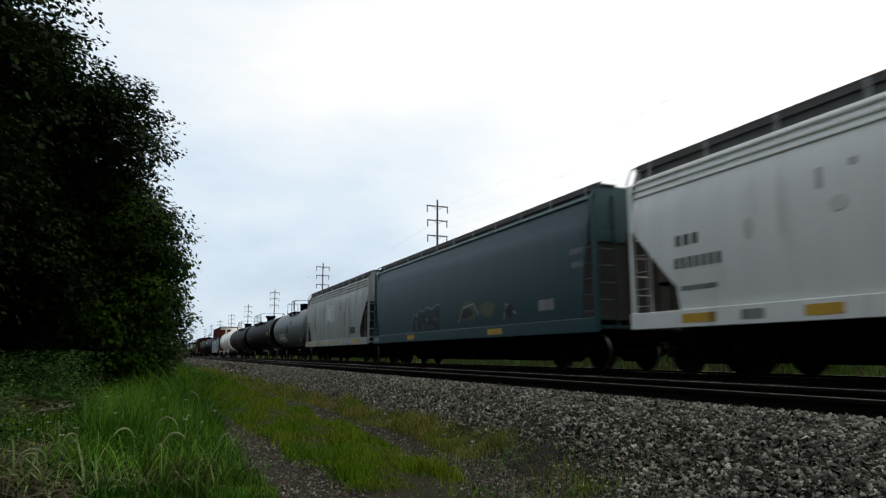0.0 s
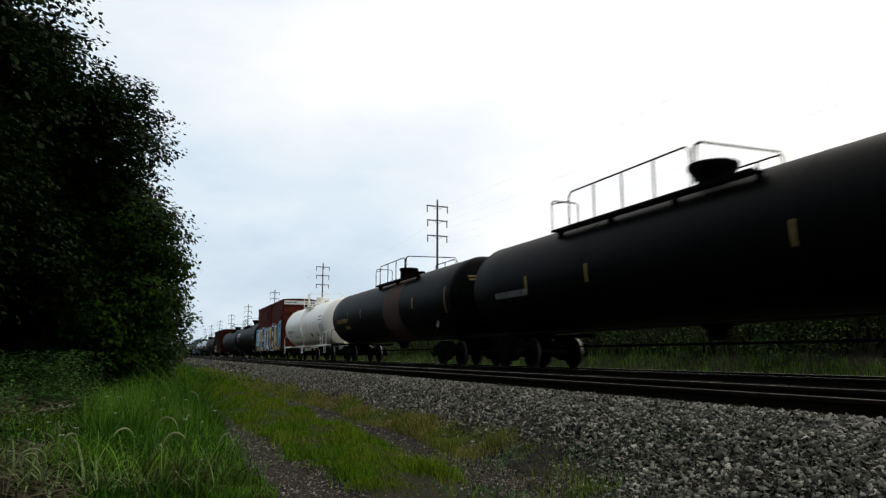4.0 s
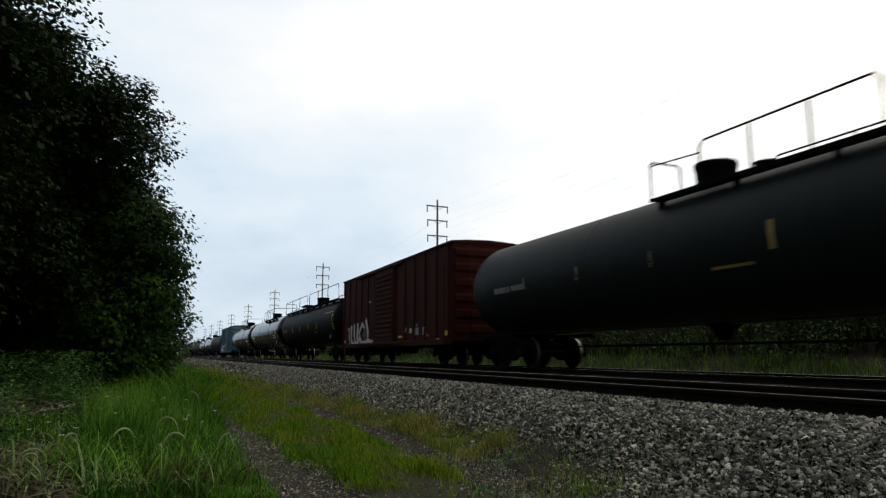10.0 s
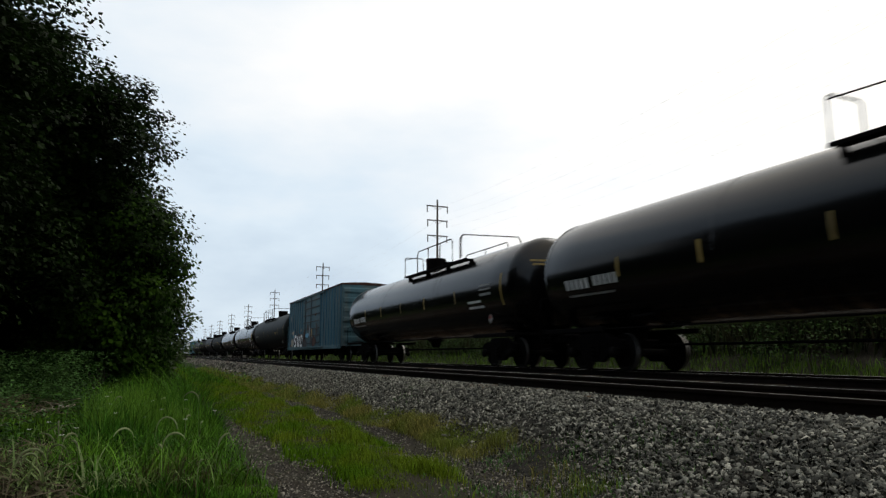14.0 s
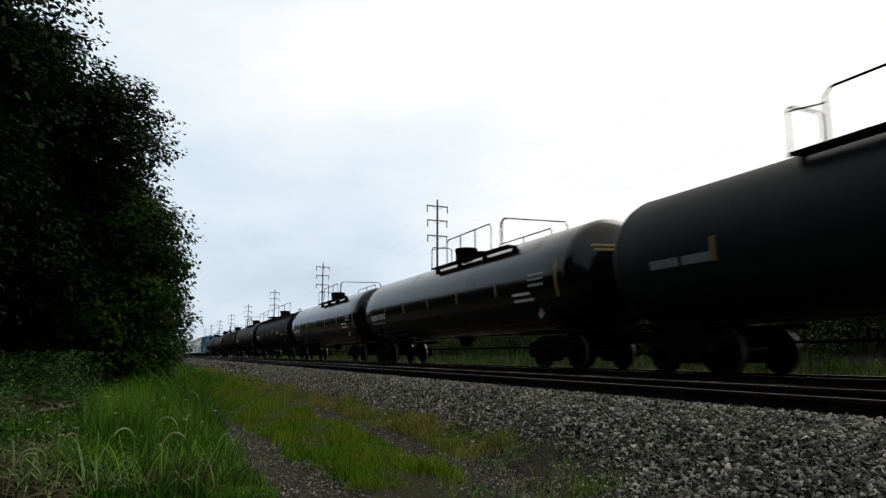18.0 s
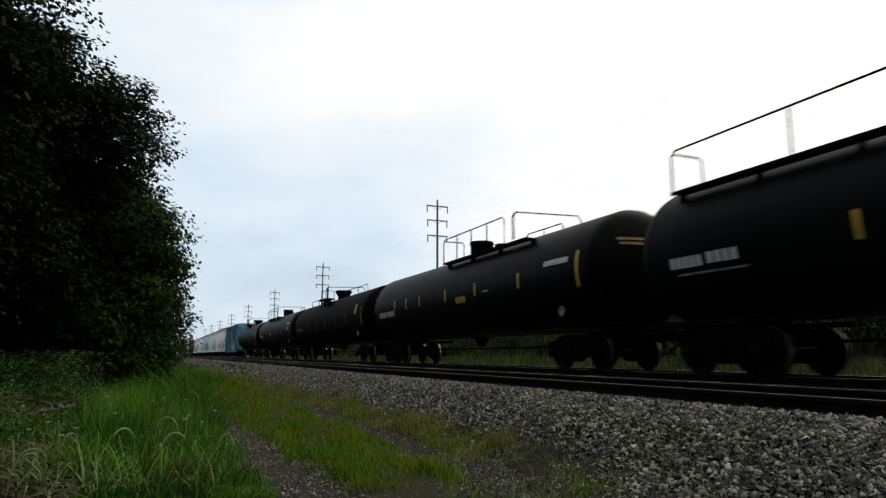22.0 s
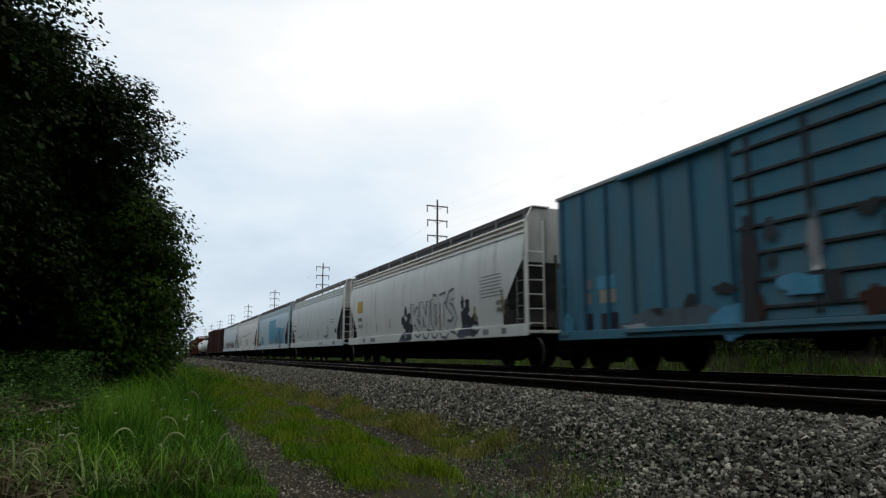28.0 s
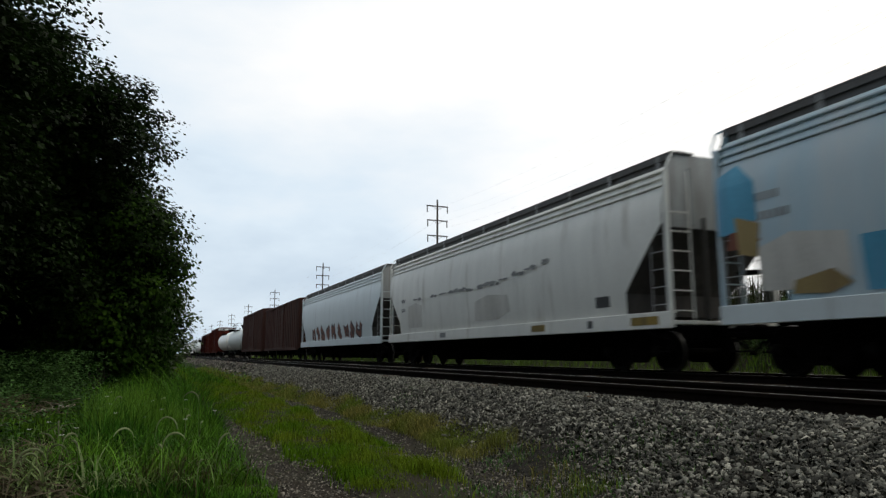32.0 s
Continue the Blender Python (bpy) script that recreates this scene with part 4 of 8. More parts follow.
def paint_shapes(name, parent, side_x, shapes, label, lift=0.008):
    """Flat painted shapes on a side. side_x gives x at a height; shapes are (material, outline), later ones over earlier ones. Shapes that lie apart make parts of their own."""
    spans = [(min(q[0] for q in o) - 0.04, max(q[0] for q in o) + 0.04, min(q[1] for q in o) - 0.04, max(q[1] for q in o) + 0.04) for _, o in shapes]
    owner = list(range(len(shapes)))
    for i, (a, b, c, d) in enumerate(spans):
        for j in range(i):
            p, q, r, t = spans[j]
            if a < q and p < b and c < t and r < d and owner[i] != owner[j]:
                old, keep = max(owner[i], owner[j]), min(owner[i], owner[j])
                owner = [keep if k == old else k for k in owner]
    for k in sorted(set(owner)):
        paint_group(name, parent, side_x, [one for one, g in zip(shapes, owner) if g == k], label, lift)


def paint_group(name, parent, side_x, shapes, label, lift):
    mats, laid = [], []
    bm = bmesh.new()
    bowed = abs(side_x(1.4) - side_x(2.6)) > 1e-4
    for k, (mat, outline) in enumerate(shapes):
        if mat not in mats:
            mats.append(mat)
        ys, hs = [q[0] for q in outline], [q[1] for q in outline]
        near = (min(ys), max(ys), min(hs), max(hs))
        layer = 0
        for other, below, (a, b, c, d) in laid:
            if near[0] < b and a < near[1] and near[2] < d and c < near[3]:
                layer = max(layer, below if other == mat else below + 1)
        laid.append((mat, layer, near))
        x_off = lift + 0.0032 * layer + 0.0004 * (k % 6)
        pieces = [outline]
        if bowed:
            zs = [z for _, z in outline]
            cuts = [min(zs) + 0.16 * i for i in range(int((max(zs) - min(zs)) / 0.16) + 2)]
            pieces = [cut_band(list(outline), z0, z1) for z0, z1 in zip(cuts, cuts[1:])]
        for piece in pieces:
            clean = [q for i, q in enumerate(piece) if math.dist(q, piece[i - 1]) > 1e-4]
            if len(clean) < 3:
                continue
            f = bm.faces.new([bm.verts.new((-side_x(z) - x_off, y, z)) for y, z in clean])
            f.material_index = mats.index(mat)
    return part(name, bm, mats, parent, label)


def stroke(mat, points, width):
    """Quads along a line of points, as one band."""
    out = []
    pts = [Vector(p) for p in points]
    left, right = [], []
    for i, p in enumerate(pts):
        d = (pts[min(i + 1, len(pts) - 1)] - pts[max(i - 1, 0)]).normalized()
        n = Vector((-d.y, d.x)) * width / 2
        left.append(p + n)
        right.append(p - n)
    for i in range(len(pts) - 1):
        out.append((mat, [tuple(left[i]), tuple(left[i + 1]), tuple(right[i + 1]), tuple(right[i])]))
    return out


def blob(mat, y, z, ry, rz, n=14, wob=0.12, seed=1):
    rnd = random.Random(seed)
    if wob:
        n *= 2
    turns = [(k, rnd.uniform(0, 2 * PI), rnd.uniform(0.3, 1.0) / k ** 0.5) for k in (2, 3, 5, 7)]
    out = []
    for i in range(n):
        a = 2 * PI * i / n
        swell = 1 + wob * (sum(w * math.sin(k * a + p) for k, p, w in turns) * 0.7 + rnd.uniform(-0.4, 0.4))
        out.append((y + ry * math.cos(a) * swell, z + rz * math.sin(a) * swell))
    return [(mat, out)]


def bubble_letters(y0, y1, z0, z1, count, edge, fill, line, seed):
    """A row of fat round letters drawn in outline, each of two overlapping rings."""
    rnd = random.Random(seed)
    fills, rings = [], []
    w = (y0 - y1) / count
    for i in range(count):
        a = y0 - w * (i + 0.5)
        for cz, ry, rz in ((z0 + (z1 - z0) * 0.30, w * 0.60, (z1 - z0) * 0.30), (z0 + (z1 - z0) * 0.70, w * 0.52, (z1 - z0) * 0.28)):
            cy, c = a + rnd.uniform(-0.1, 0.1) * w, cz + rnd.uniform(-0.06, 0.06)
            loop = [(cy + ry * math.cos(2 * PI * k / 14) * rnd.uniform(0.88, 1.1), c + rz * math.sin(2 * PI * k / 14) * rnd.uniform(0.9, 1.08)) for k in range(14)]
            fills.append((fill, loop))
            rings += stroke(edge, loop[rnd.randint(0, 4):] + loop[:rnd.randint(1, 4)], line)
    return fills + rings


def tag_letters(seed, y0, y1, z0, z1, count, edge, fill, fat):
    """A row of fat bent strokes like a sprayed tag, outlined and filled."""
    rnd = random.Random(seed)
    shapes, fills = [], []
    w = (y1 - y0) / count
    for i in range(count):
        a = y0 + w * (i + 0.5)
        for _ in range(2):
            pts = [(a + rnd.uniform(-0.42, 0.42) * w, z0 + (z1 - z0) * q + rnd.uniform(-0.05, 0.05)) for q in ((0.02, 0.45, 0.98) if rnd.random() < 0.6 else (0.1, 0.6, 0.85, 0.5))]
            shapes += stroke(edge, pts, fat * 1.55)
            fills += stroke(fill, pts, fat * 0.8)
    return shapes + fills


# ---- ground ----
def ground_height(x, y):
    z = 0.035 * noise.noise((x * 0.5, y * 0.5, 0)) + 0.02 * noise.noise((x * 1.7, y * 1.7, 3))
    for rut, wide in ((1.4, 0.32), (3.2, 0.30)):
        z -= 0.07 * math.exp(-((x - rut) / wide) ** 2)
    if x < 0.8:
        z += 0.05 * min(3.0, 0.8 - x)
    if x > 14.2:
        z += 2.6 * min(1.0, (x - 14.2) / 5.2) * max(0.0, min(1.0, (60 - x) / 30))
    if x > 3.6:
        z += 0.10 * min(1.0, (x - 3.6) / 0.8)
    return z


def spaced(near, far, growth, first):
    out, step = [near], first
    while out[-1] < far:
        out.append(out[-1] + step)
        step *= growth
    return out


def sheet(xs, ys, height, name, mat):
    verts = [(x, y, height(x, y)) for y in ys for x in xs]
    n = len(xs)
    faces = [(j * n + i, j * n + i + 1, (j + 1) * n + i + 1, (j + 1) * n + i) for j in range(len(ys) - 1) for i in range(n - 1)]
    return bulk(name, verts, faces, mat, True)


xs = sorted(set([-x for x in spaced(1.0, 3000, 1.3, 0.35)] + [-0.8 + 0.16 * i for i in range(36)] + [5.0, 9.0, 13.0] + spaced(14.0, 3000, 1.25, 0.6)))
ys = sorted(set([-y for y in spaced(0.5, 3000, 1.28, 0.4)] + spaced(0.0, 14, 1.0, 0.25)[:-1] + spaced(14.0, 3500, 1.2, 0.35)))
tagged(sheet(xs, ys, ground_height, "ground", "soil"), "dirt ground with wheel ruts and thin grass", "ground", kind="structure")

# the bed of crushed stone under both tracks: one raised sheet with uneven shoulders
BED_TOP = 0.60
bed_profile = [(3.55, -0.05), (3.95, 0.10), (4.35, 0.30), (4.75, 0.52), (5.05, 0.60), (5.5, 0.61), (6.5, 0.60), (7.6, 0.60), (8.2, 0.54), (9.0, 0.50), (9.9, 0.58), (10.4, 0.60), (12.2, 0.60), (12.8, 0.58), (13.4, 0.30), (14.1, -0.05)]


def bed_height(x):
    for (a, za), (b, zb) in zip(bed_profile, bed_profile[1:]):
        if a <= x <= b:
            return za + (zb - za) * (x - a) / (b - a)
    return -0.2


bx = [3.55 + 0.12 * i for i in range(13)] + [5.1 + 0.3 * i for i in range(31)]
by = sorted(set([-y for y in spaced(0.4, 700, 1.2, 0.3)] + spaced(0.0, 1500, 1.05, 0.2)))
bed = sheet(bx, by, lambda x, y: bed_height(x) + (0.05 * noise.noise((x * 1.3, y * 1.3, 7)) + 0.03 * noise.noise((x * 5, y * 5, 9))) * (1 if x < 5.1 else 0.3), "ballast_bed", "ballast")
tagged(bed, "raised bed of crushed stone with shaded gaps under the tracks", "ballast", kind="structure")


# ---- tracks ----
def rail_section():
    return [(-0.075, 0.0), (-0.075, 0.012), (-0.02, 0.03), (-0.012, 0.045), (-0.012, 0.12), (-0.036, 0.135), (-0.036, 0.165), (-0.028, 0.175), (0.028, 0.175), (0.036, 0.165), (0.036, 0.135), (0.012, 0.12), (0.012, 0.045), (0.02, 0.03), (0.075, 0.012), (0.075, 0.0)]


def track(name, middle, label):
    t = new(name)
    t.location = (middle, 0, 0)
    tagged(t, label, "railway track", kind="structure")
    for s in (-1, 1):
        bm = bmesh.new()
        sec = rail_section()
        n = len(sec)
        rings = [[bm.verts.new((s * 0.7525 + x, y, RAIL_Z - 0.175 + z)) for x, z in sec] for y in [-650, -60, 0, 30, 100, 300, 1500]]
        for a, b in zip(rings, rings[1:]):
            for k in range(n):
                f = bm.faces.new((a[k], a[(k + 1) % n], b[(k + 1) % n], b[k]))
                f.material_index = 0 if k in (7, 8) else 1
        bmesh.ops.recalc_face_normals(bm, faces=bm.faces)
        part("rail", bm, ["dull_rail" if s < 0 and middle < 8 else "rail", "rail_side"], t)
    bm = bmesh.new()
    box(bm, -1.30, 1.30, -0.115, 0.115, 0.46, 0.640, 0.012)
    near_tie = finish("tie", bm, ["tie"])
    rnd = random.Random(int(middle * 10))
    pick = [i for i in range(0, 150)]
    for i in pick:
        y = 1.0 + i * 0.5
        shared("tie", near_tie, t, "", pose(rnd.uniform(-0.10, 0.22), y + rnd.uniform(-0.04, 0.04), rnd.uniform(-0.02, 0.034), 0, rnd.uniform(-0.6, 0.6), rnd.uniform(-1.2, 1.2)))
    bm = bmesh.new()
    for i in range(150):
        y = 1.0 + i * 0.5
        if i < 60:
            for s in (-1, 1):
                box(bm, s * 0.7525 - 0.17, s * 0.7525 + 0.17, y - 0.09, y + 0.09, 0.638, 0.652)
    part("tie_plates", bm, "rail_side", t)
    verts, faces = [], []
    for y in [0.5 - 0.5 * i for i in range(120)] + [76 + 0.5 * i for i in range(500)]:
        k = len(verts)
        verts += [(-1.3, y - 0.11, 0.46), (1.3, y - 0.11, 0.46), (1.3, y + 0.11, 0.46), (-1.3, y + 0.11, 0.46), (-1.3, y - 0.11, 0.64), (1.3, y - 0.11, 0.64), (1.3, y + 0.11, 0.64), (-1.3, y + 0.11, 0.64)]
        faces += [(k + a, k + b, k + c, k + d) for a, b, c, d in ((4, 5, 6, 7), (0, 1, 5, 4), (1, 2, 6, 5), (2, 3, 7, 6), (3, 0, 4, 7))]
    far = bulk("far_ties", verts, faces, "tie")
    far.parent = t
    tagged(far, kind="stuff")
    return t


track("empty_track", NEAR_X, "empty railway track of worn steel rails on timber ties")
track("train_track", TRACK_X, "railway track of worn steel rails under the train")


# ---- loose stones ----
def scatter_stones(name, label, count, place, size, seed, mat="stone"):
    rnd = np.random.RandomState(seed)
    base = np.array([(1, 1, -1), (-1, 1, -1), (-1, -1, -1), (1, -1, -1), (0.8, 0.8, 0.8), (-0.8, 0.8, 0.8), (-0.8, -0.8, 0.8), (0.8, -0.8, 0.8)], "f")
    quad = np.array([(4, 5, 6, 7), (0, 1, 5, 4), (1, 2, 6, 5), (2, 3, 7, 6), (3, 0, 4, 7)], "i")
    k = len(base)
    pts = place(rnd, count)
    n = len(pts)
    v = base[None] * (0.72 + 0.22 * rnd.randn(n, k, 1)).clip(0.35, 1.1) + 0.20 * rnd.randn(n, k, 3)
    v = v * (size * (0.45 + 0.85 * rnd.rand(n, 1, 1) ** 1.8)) * (0.55 + 0.95 * rnd.rand(n, 1, 3)) * np.array([1.15, 1.15, 0.85])
    q = rnd.randn(n, 4) * np.array([1, 0.36, 0.36, 1])
    q /= np.linalg.norm(q, axis=1, keepdims=True)
    w, x, y, z = q.T
    rot = np.stack([1 - 2 * (y * y + z * z), 2 * (x * y - z * w), 2 * (x * z + y * w), 2 * (x * y + z * w), 1 - 2 * (x * x + z * z), 2 * (y * z - x * w), 2 * (x * z - y * w), 2 * (y * z + x * w), 1 - 2 * (x * x + y * y)], 1).reshape(n, 3, 3)
    v = np.einsum("nij,nkj->nki", rot, v) + pts[:, None, :]
    f = quad[None] + (np.arange(n) * k)[:, None, None]
    ob = bulk(name, v.reshape(-1, 3), f.reshape(-1, 4), mat)
    return tagged(ob, label, "gravel", kind="stuff")


def island_tone(mat, low, high):
    """Gives every loose stone of the joined mesh a tone of its own."""
    nt = M[mat].node_tree
    b = nt.nodes["Principled BSDF"]
    link = b.inputs["Base Color"].links[0]
    src = link.from_socket
    geo = nt.nodes.new("ShaderNodeNewGeometry")
    r = nt.nodes.new("ShaderNodeMapRange")
    r.inputs["To Min"].default_value, r.inputs["To Max"].default_value = low, high
    skew = nt.nodes.new("ShaderNodeMath")
    skew.operation = "POWER"
    skew.inputs[1].default_value = 2.2
    nt.links.new(geo.outputs["Random Per Island"], skew.inputs[0])
    nt.links.new(skew.outputs["Value"], r.inputs["Value"])
    sc = nt.nodes.new("ShaderNodeVectorMath")
    sc.operation = "SCALE"
    nt.links.new(src, sc.inputs[0])
    nt.links.new(r.outputs["Result"], sc.inputs["Scale"])
    nt.links.new(sc.outputs["Vector"], b.inputs["Base Color"])


island_tone("stone", 0.30, 2.9)
island_tone("path_stone", 0.3, 3.2)


def shoulder_places(rnd, n):
    y = 2.0 + 36 * rnd.rand(n) ** 1.9
    start = 3.55 + 0.75 * np.clip((y - 3.8) / 3.0, 0, 1) - 0.30 * np.clip((y - 7.2) / 2.0, 0, 1) + 0.10 * np.sin(2.3 * y) + 0.16 * rnd.randn(n)
    x = start + (5.66 - start) * rnd.rand(n) ** 0.80
    z = np.array([bed_height(a) for a in x]) - 0.008 + 0.040 * rnd.rand(n) + 0.022 * (x > 5.1)
    return np.stack([x, y, z], 1)


def path_places(rnd, n):
    y = 4.2 + 15 * rnd.rand(n) ** 1.7
    pick = rnd.rand(n)
    x = np.where(pick < 0.54, 3.35 + 0.45 * rnd.randn(n), np.where(pick < 0.66, 1.62 + 0.13 * rnd.randn(n), 1.3 + 0.30 * rnd.randn(n)))
    toe = rnd.rand(n) < 0.34
    y[toe] = 3.8 + 4.6 * rnd.rand(toe.sum())
    x[toe] = 3.95 + 0.38 * rnd.randn(toe.sum())
    z = np.array([max(ground_height(a, b), bed_height(a)) for a, b in zip(x, y)]) + 0.003
    return np.stack([x, y, z], 1)


def between_places(rnd, n):
    y = 3.0 + 40 * rnd.rand(n) ** 1.5
    x = 5.3 + 5.0 * rnd.rand(n)
    z = np.array([bed_height(a) for a in x]) + 0.02 * rnd.rand(n)
    return np.stack([x, y, z], 1)


scatter_stones("ballast_stones", "loose grey crushed stones on the ballast shoulder", 108000, shoulder_places, 0.0195, 1)
def rear_places(rnd, n):
    y = 2.0 - 14 * rnd.rand(n) ** 1.5
    x = 3.6 + 2.05 * rnd.rand(n) ** 0.66
    return np.stack([x, y, np.array([bed_height(a) for a in x]) + 0.02 * rnd.rand(n)], 1)


scatter_stones("rear_stones", "loose grey crushed stones on the ballast shoulder", 14000, rear_places, 0.025, 4)


def far_places(rnd, n):
    y = 36 + 130 * rnd.rand(n) ** 1.7
    x = 3.9 + 1.75 * rnd.rand(n)
    return np.stack([x, y, np.array([bed_height(a) for a in x]) + 0.03 * rnd.rand(n)], 1)


scatter_stones("far_stones", "loose grey crushed stones further along the ballast shoulder", 9000, far_places, 0.050, 6, "path_stone")
scatter_stones("path_gravel", "small grey stones strewn over the wheel ruts", 27000, path_places, 0.0110, 2, "path_stone")
scatter_stones("track_stones", "crushed stones between the rails", 6000, between_places, 0.036, 3)


# ---- grass ----
def blades(name, label, mat, n, place, tall, wide, lean, seed, droop=0.5):
    """Grass blades of two bent pieces each. place gives x, y, z arrays; tall may be an array."""
    rnd = np.random.RandomState(seed)
    p = place(rnd, n)
    n = len(p)
    h = tall(rnd, p) if callable(tall) else tall * (0.5 + 0.7 * rnd.rand(n))
    a = 2 * PI * rnd.rand(n)
    d = np.stack([np.cos(a), np.sin(a), np.zeros(n)], 1)
    turn = a + PI / 2 + 0.6 * rnd.randn(n)
    side = np.stack([np.cos(turn), np.sin(turn), np.zeros(n)], 1) * (wide * (0.6 + 0.8 * rnd.rand(n)))[:, None]
    bend = (lean * rnd.rand(n) * h)[:, None] * d
    up = np.array([0, 0, 1.0])[None]
    mid = p + 0.35 * bend + 0.55 * h[:, None] * up
    tip = p + bend * 1.25 + (h * (1 - droop * 0.45 * rnd.rand(n)))[:, None] * up
    v = np.stack([p - side, p + side, mid + 0.75 * side, mid - 0.75 * side, tip], 1).reshape(-1, 3)
    k = np.arange(n)[:, None] * 5
    f = np.concatenate([k + np.array([[0, 1, 2]]), k + np.array([[0, 2, 3]]), k + np.array([[3, 2, 4]])])
    return tagged(bulk(name, v, f, mat), label, "grass", kind="stuff")


def on_ground(x, y):
    return np.stack([x, y, np.array([ground_height(a, b) for a, b in zip(x, y)]) - 0.01], 1)


def tall_place(rnd, n):
    y = 4.8 + 32 * rnd.rand(n) ** 1.8
    edge = 0.88 + 0.04 * np.clip((9.5 - y) / 3, 0, 1) - 0.16 * np.clip((y - 9.5) / 2, 0, 1) + 0.10 * np.sin(y * 1.3) + 0.08 * np.sin(y * 3.1) + 0.12 * np.clip((y - 12) / 10, 0, 1)
    x = edge - 5.4 * rnd.rand(n) ** 1.15 * np.minimum(1.0, 0.45 + y / 18)
    brown = np.hypot((x - 0.22) / 0.42, (y - 6.95) / 0.75) < 0.8 + 0.3 * rnd.rand(n)
    keep = ((x > -0.75) | (y > 9.2) | (rnd.rand(n) < 0.30)) & (~brown | (rnd.rand(n) < 0.22))
    gap = np.array([noise.noise((a * 2.1, b * 1.3, 8.0)) + 0.5 * noise.noise((a * 5.0, b * 3.0, 2.0)) for a, b in zip(x, y)])
    keep &= (gap > -0.12) | (y > 10) | (rnd.rand(n) < 0.15)
    return on_ground(x[keep], y[keep])


def tall_height(rnd, p):
    """Highest in the clump beside the path, low and thin in front, where dead stems lie."""
    x, y = p[:, 0], p[:, 1]
    clump = np.clip((y - 6.8) / 2.6, 0, 1) * np.clip((1.12 - x) / 0.55, 0.16, 1) * np.clip((x + 1.0) / 0.5, 0, 1)
    h = 0.20 + 0.98 * clump * np.clip((15 - y) / 4, 0.62, 1) + 0.38 * np.clip((y - 9) / 4, 0, 1) * np.clip((-0.4 - x) / 0.8, 0, 1)
    h *= 0.84 + 0.20 * np.sin(2.9 * x + 1.1 * y + 0.6) + 0.14 * np.sin(5.3 * y - 4.2 * x)
    h *= 1 - 0.6 * (np.hypot((x + 1.65) / 0.75, (y - 8.2) / 2.0) < 1)
    tuft = np.array([noise.noise((a * 2.6, b * 1.7, 4.0)) for a, b in zip(x, y)])
    h *= np.clip(0.85 + 1.0 * tuft, 0.25, 1.1)
    return h * (0.35 + 0.72 * rnd.rand(len(p)))


def strip_left(y):
    return np.clip(1.74 - 0.035 * (y - 7.5), 1.45, 1.85)


def strip_right(y):
    return np.clip(2.72 + 0.10 * (y - 6.5), 2.5, 3.05)


def strip_place(rnd, n):
    y = 3.5 + 60 * rnd.rand(n) ** 2.0
    a, b = strip_left(y), strip_right(y)
    x = a + (b - a) * (0.5 + 0.5 * np.sin(PI * (rnd.rand(n) - 0.5))) + 0.09 * rnd.randn(n) + 0.06 * np.sin(2.1 * y)
    bare = np.array([noise.noise((a * 1.9, b * 0.9, 11.0)) for a, b in zip(x, y)])
    keep = ((y > 5.7 + 0.5 * rnd.rand(n) + 0.35 * np.abs(x - 2.3)) & (bare > -0.42 + 0.15 * rnd.randn(n))) | (rnd.rand(n) < 0.02)
    return on_ground(x[keep], y[keep])


def dry_place(rnd, n):
    y = 5.0 + 60 * rnd.rand(n) ** 1.8
    a = strip_right(y) + 0.56 - 0.025 * np.clip(y - 14, 0, 14)
    x = a + (4.06 - a) * rnd.rand(n) ** 1.1 + 0.06 * rnd.randn(n) + 0.06 * np.sin(0.9 * y)
    patch = np.sin(1.7 * x + 0.9 * y) + np.sin(0.55 * y + 2.0 * x) + 0.8 * rnd.randn(n)
    keep = ((y > 7.2 + 0.6 * rnd.rand(n)) & (patch > -1.7)) | (rnd.rand(n) < 0.04)
    x, y = x[keep], y[keep]
    z = np.array([max(ground_height(a, b), bed_height(a)) for a, b in zip(x, y)])
    return np.stack([x, y, z - 0.01], 1)


def patch_height(rnd, p):
    x, y = p[:, 0], p[:, 1]
    h = 0.10 + 0.035 * np.sin(4.1 * x + 2.3 * y) + 0.05 * np.sin(1.7 * y - 6.0 * x + 1.0) + 0.03 * np.sin(7.7 * y)
    return np.maximum(0.04, h) * (0.5 + 0.9 * rnd.rand(len(p)) ** 1.4)


def foot_place(rnd, n):
    """Small weedy patches at the foot of the stone shoulder."""
    spots = np.array([(3.55, 5.0, 0.24), (3.95, 5.5, 0.28), (4.35, 4.6, 0.30), (4.15, 6.3, 0.26), (3.75, 6.9, 0.20), (4.55, 5.3, 0.22), (2.9, 5.5, 0.3), (4.6, 12.5, 0.35)])
    k = rnd.randint(0, len(spots), n)
    x, y = spots[k, 0] + spots[k, 2] * rnd.randn(n), spots[k, 1] + 1.3 * spots[k, 2] * rnd.randn(n)
    return np.stack([x, y, np.array([max(ground_height(a, b), bed_height(a)) for a, b in zip(x, y)]) - 0.005], 1)


def wide_place(rnd, n):
    y = 30 + 170 * rnd.rand(n) ** 1.6
    x = -6 + 10.6 * rnd.rand(n)
    keep = (x < 1.0) | (np.abs(x - 2.2) < 0.5) | ((x > 3.0) & (rnd.rand(n) < 0.3))
    return on_ground(x[keep], y[keep])


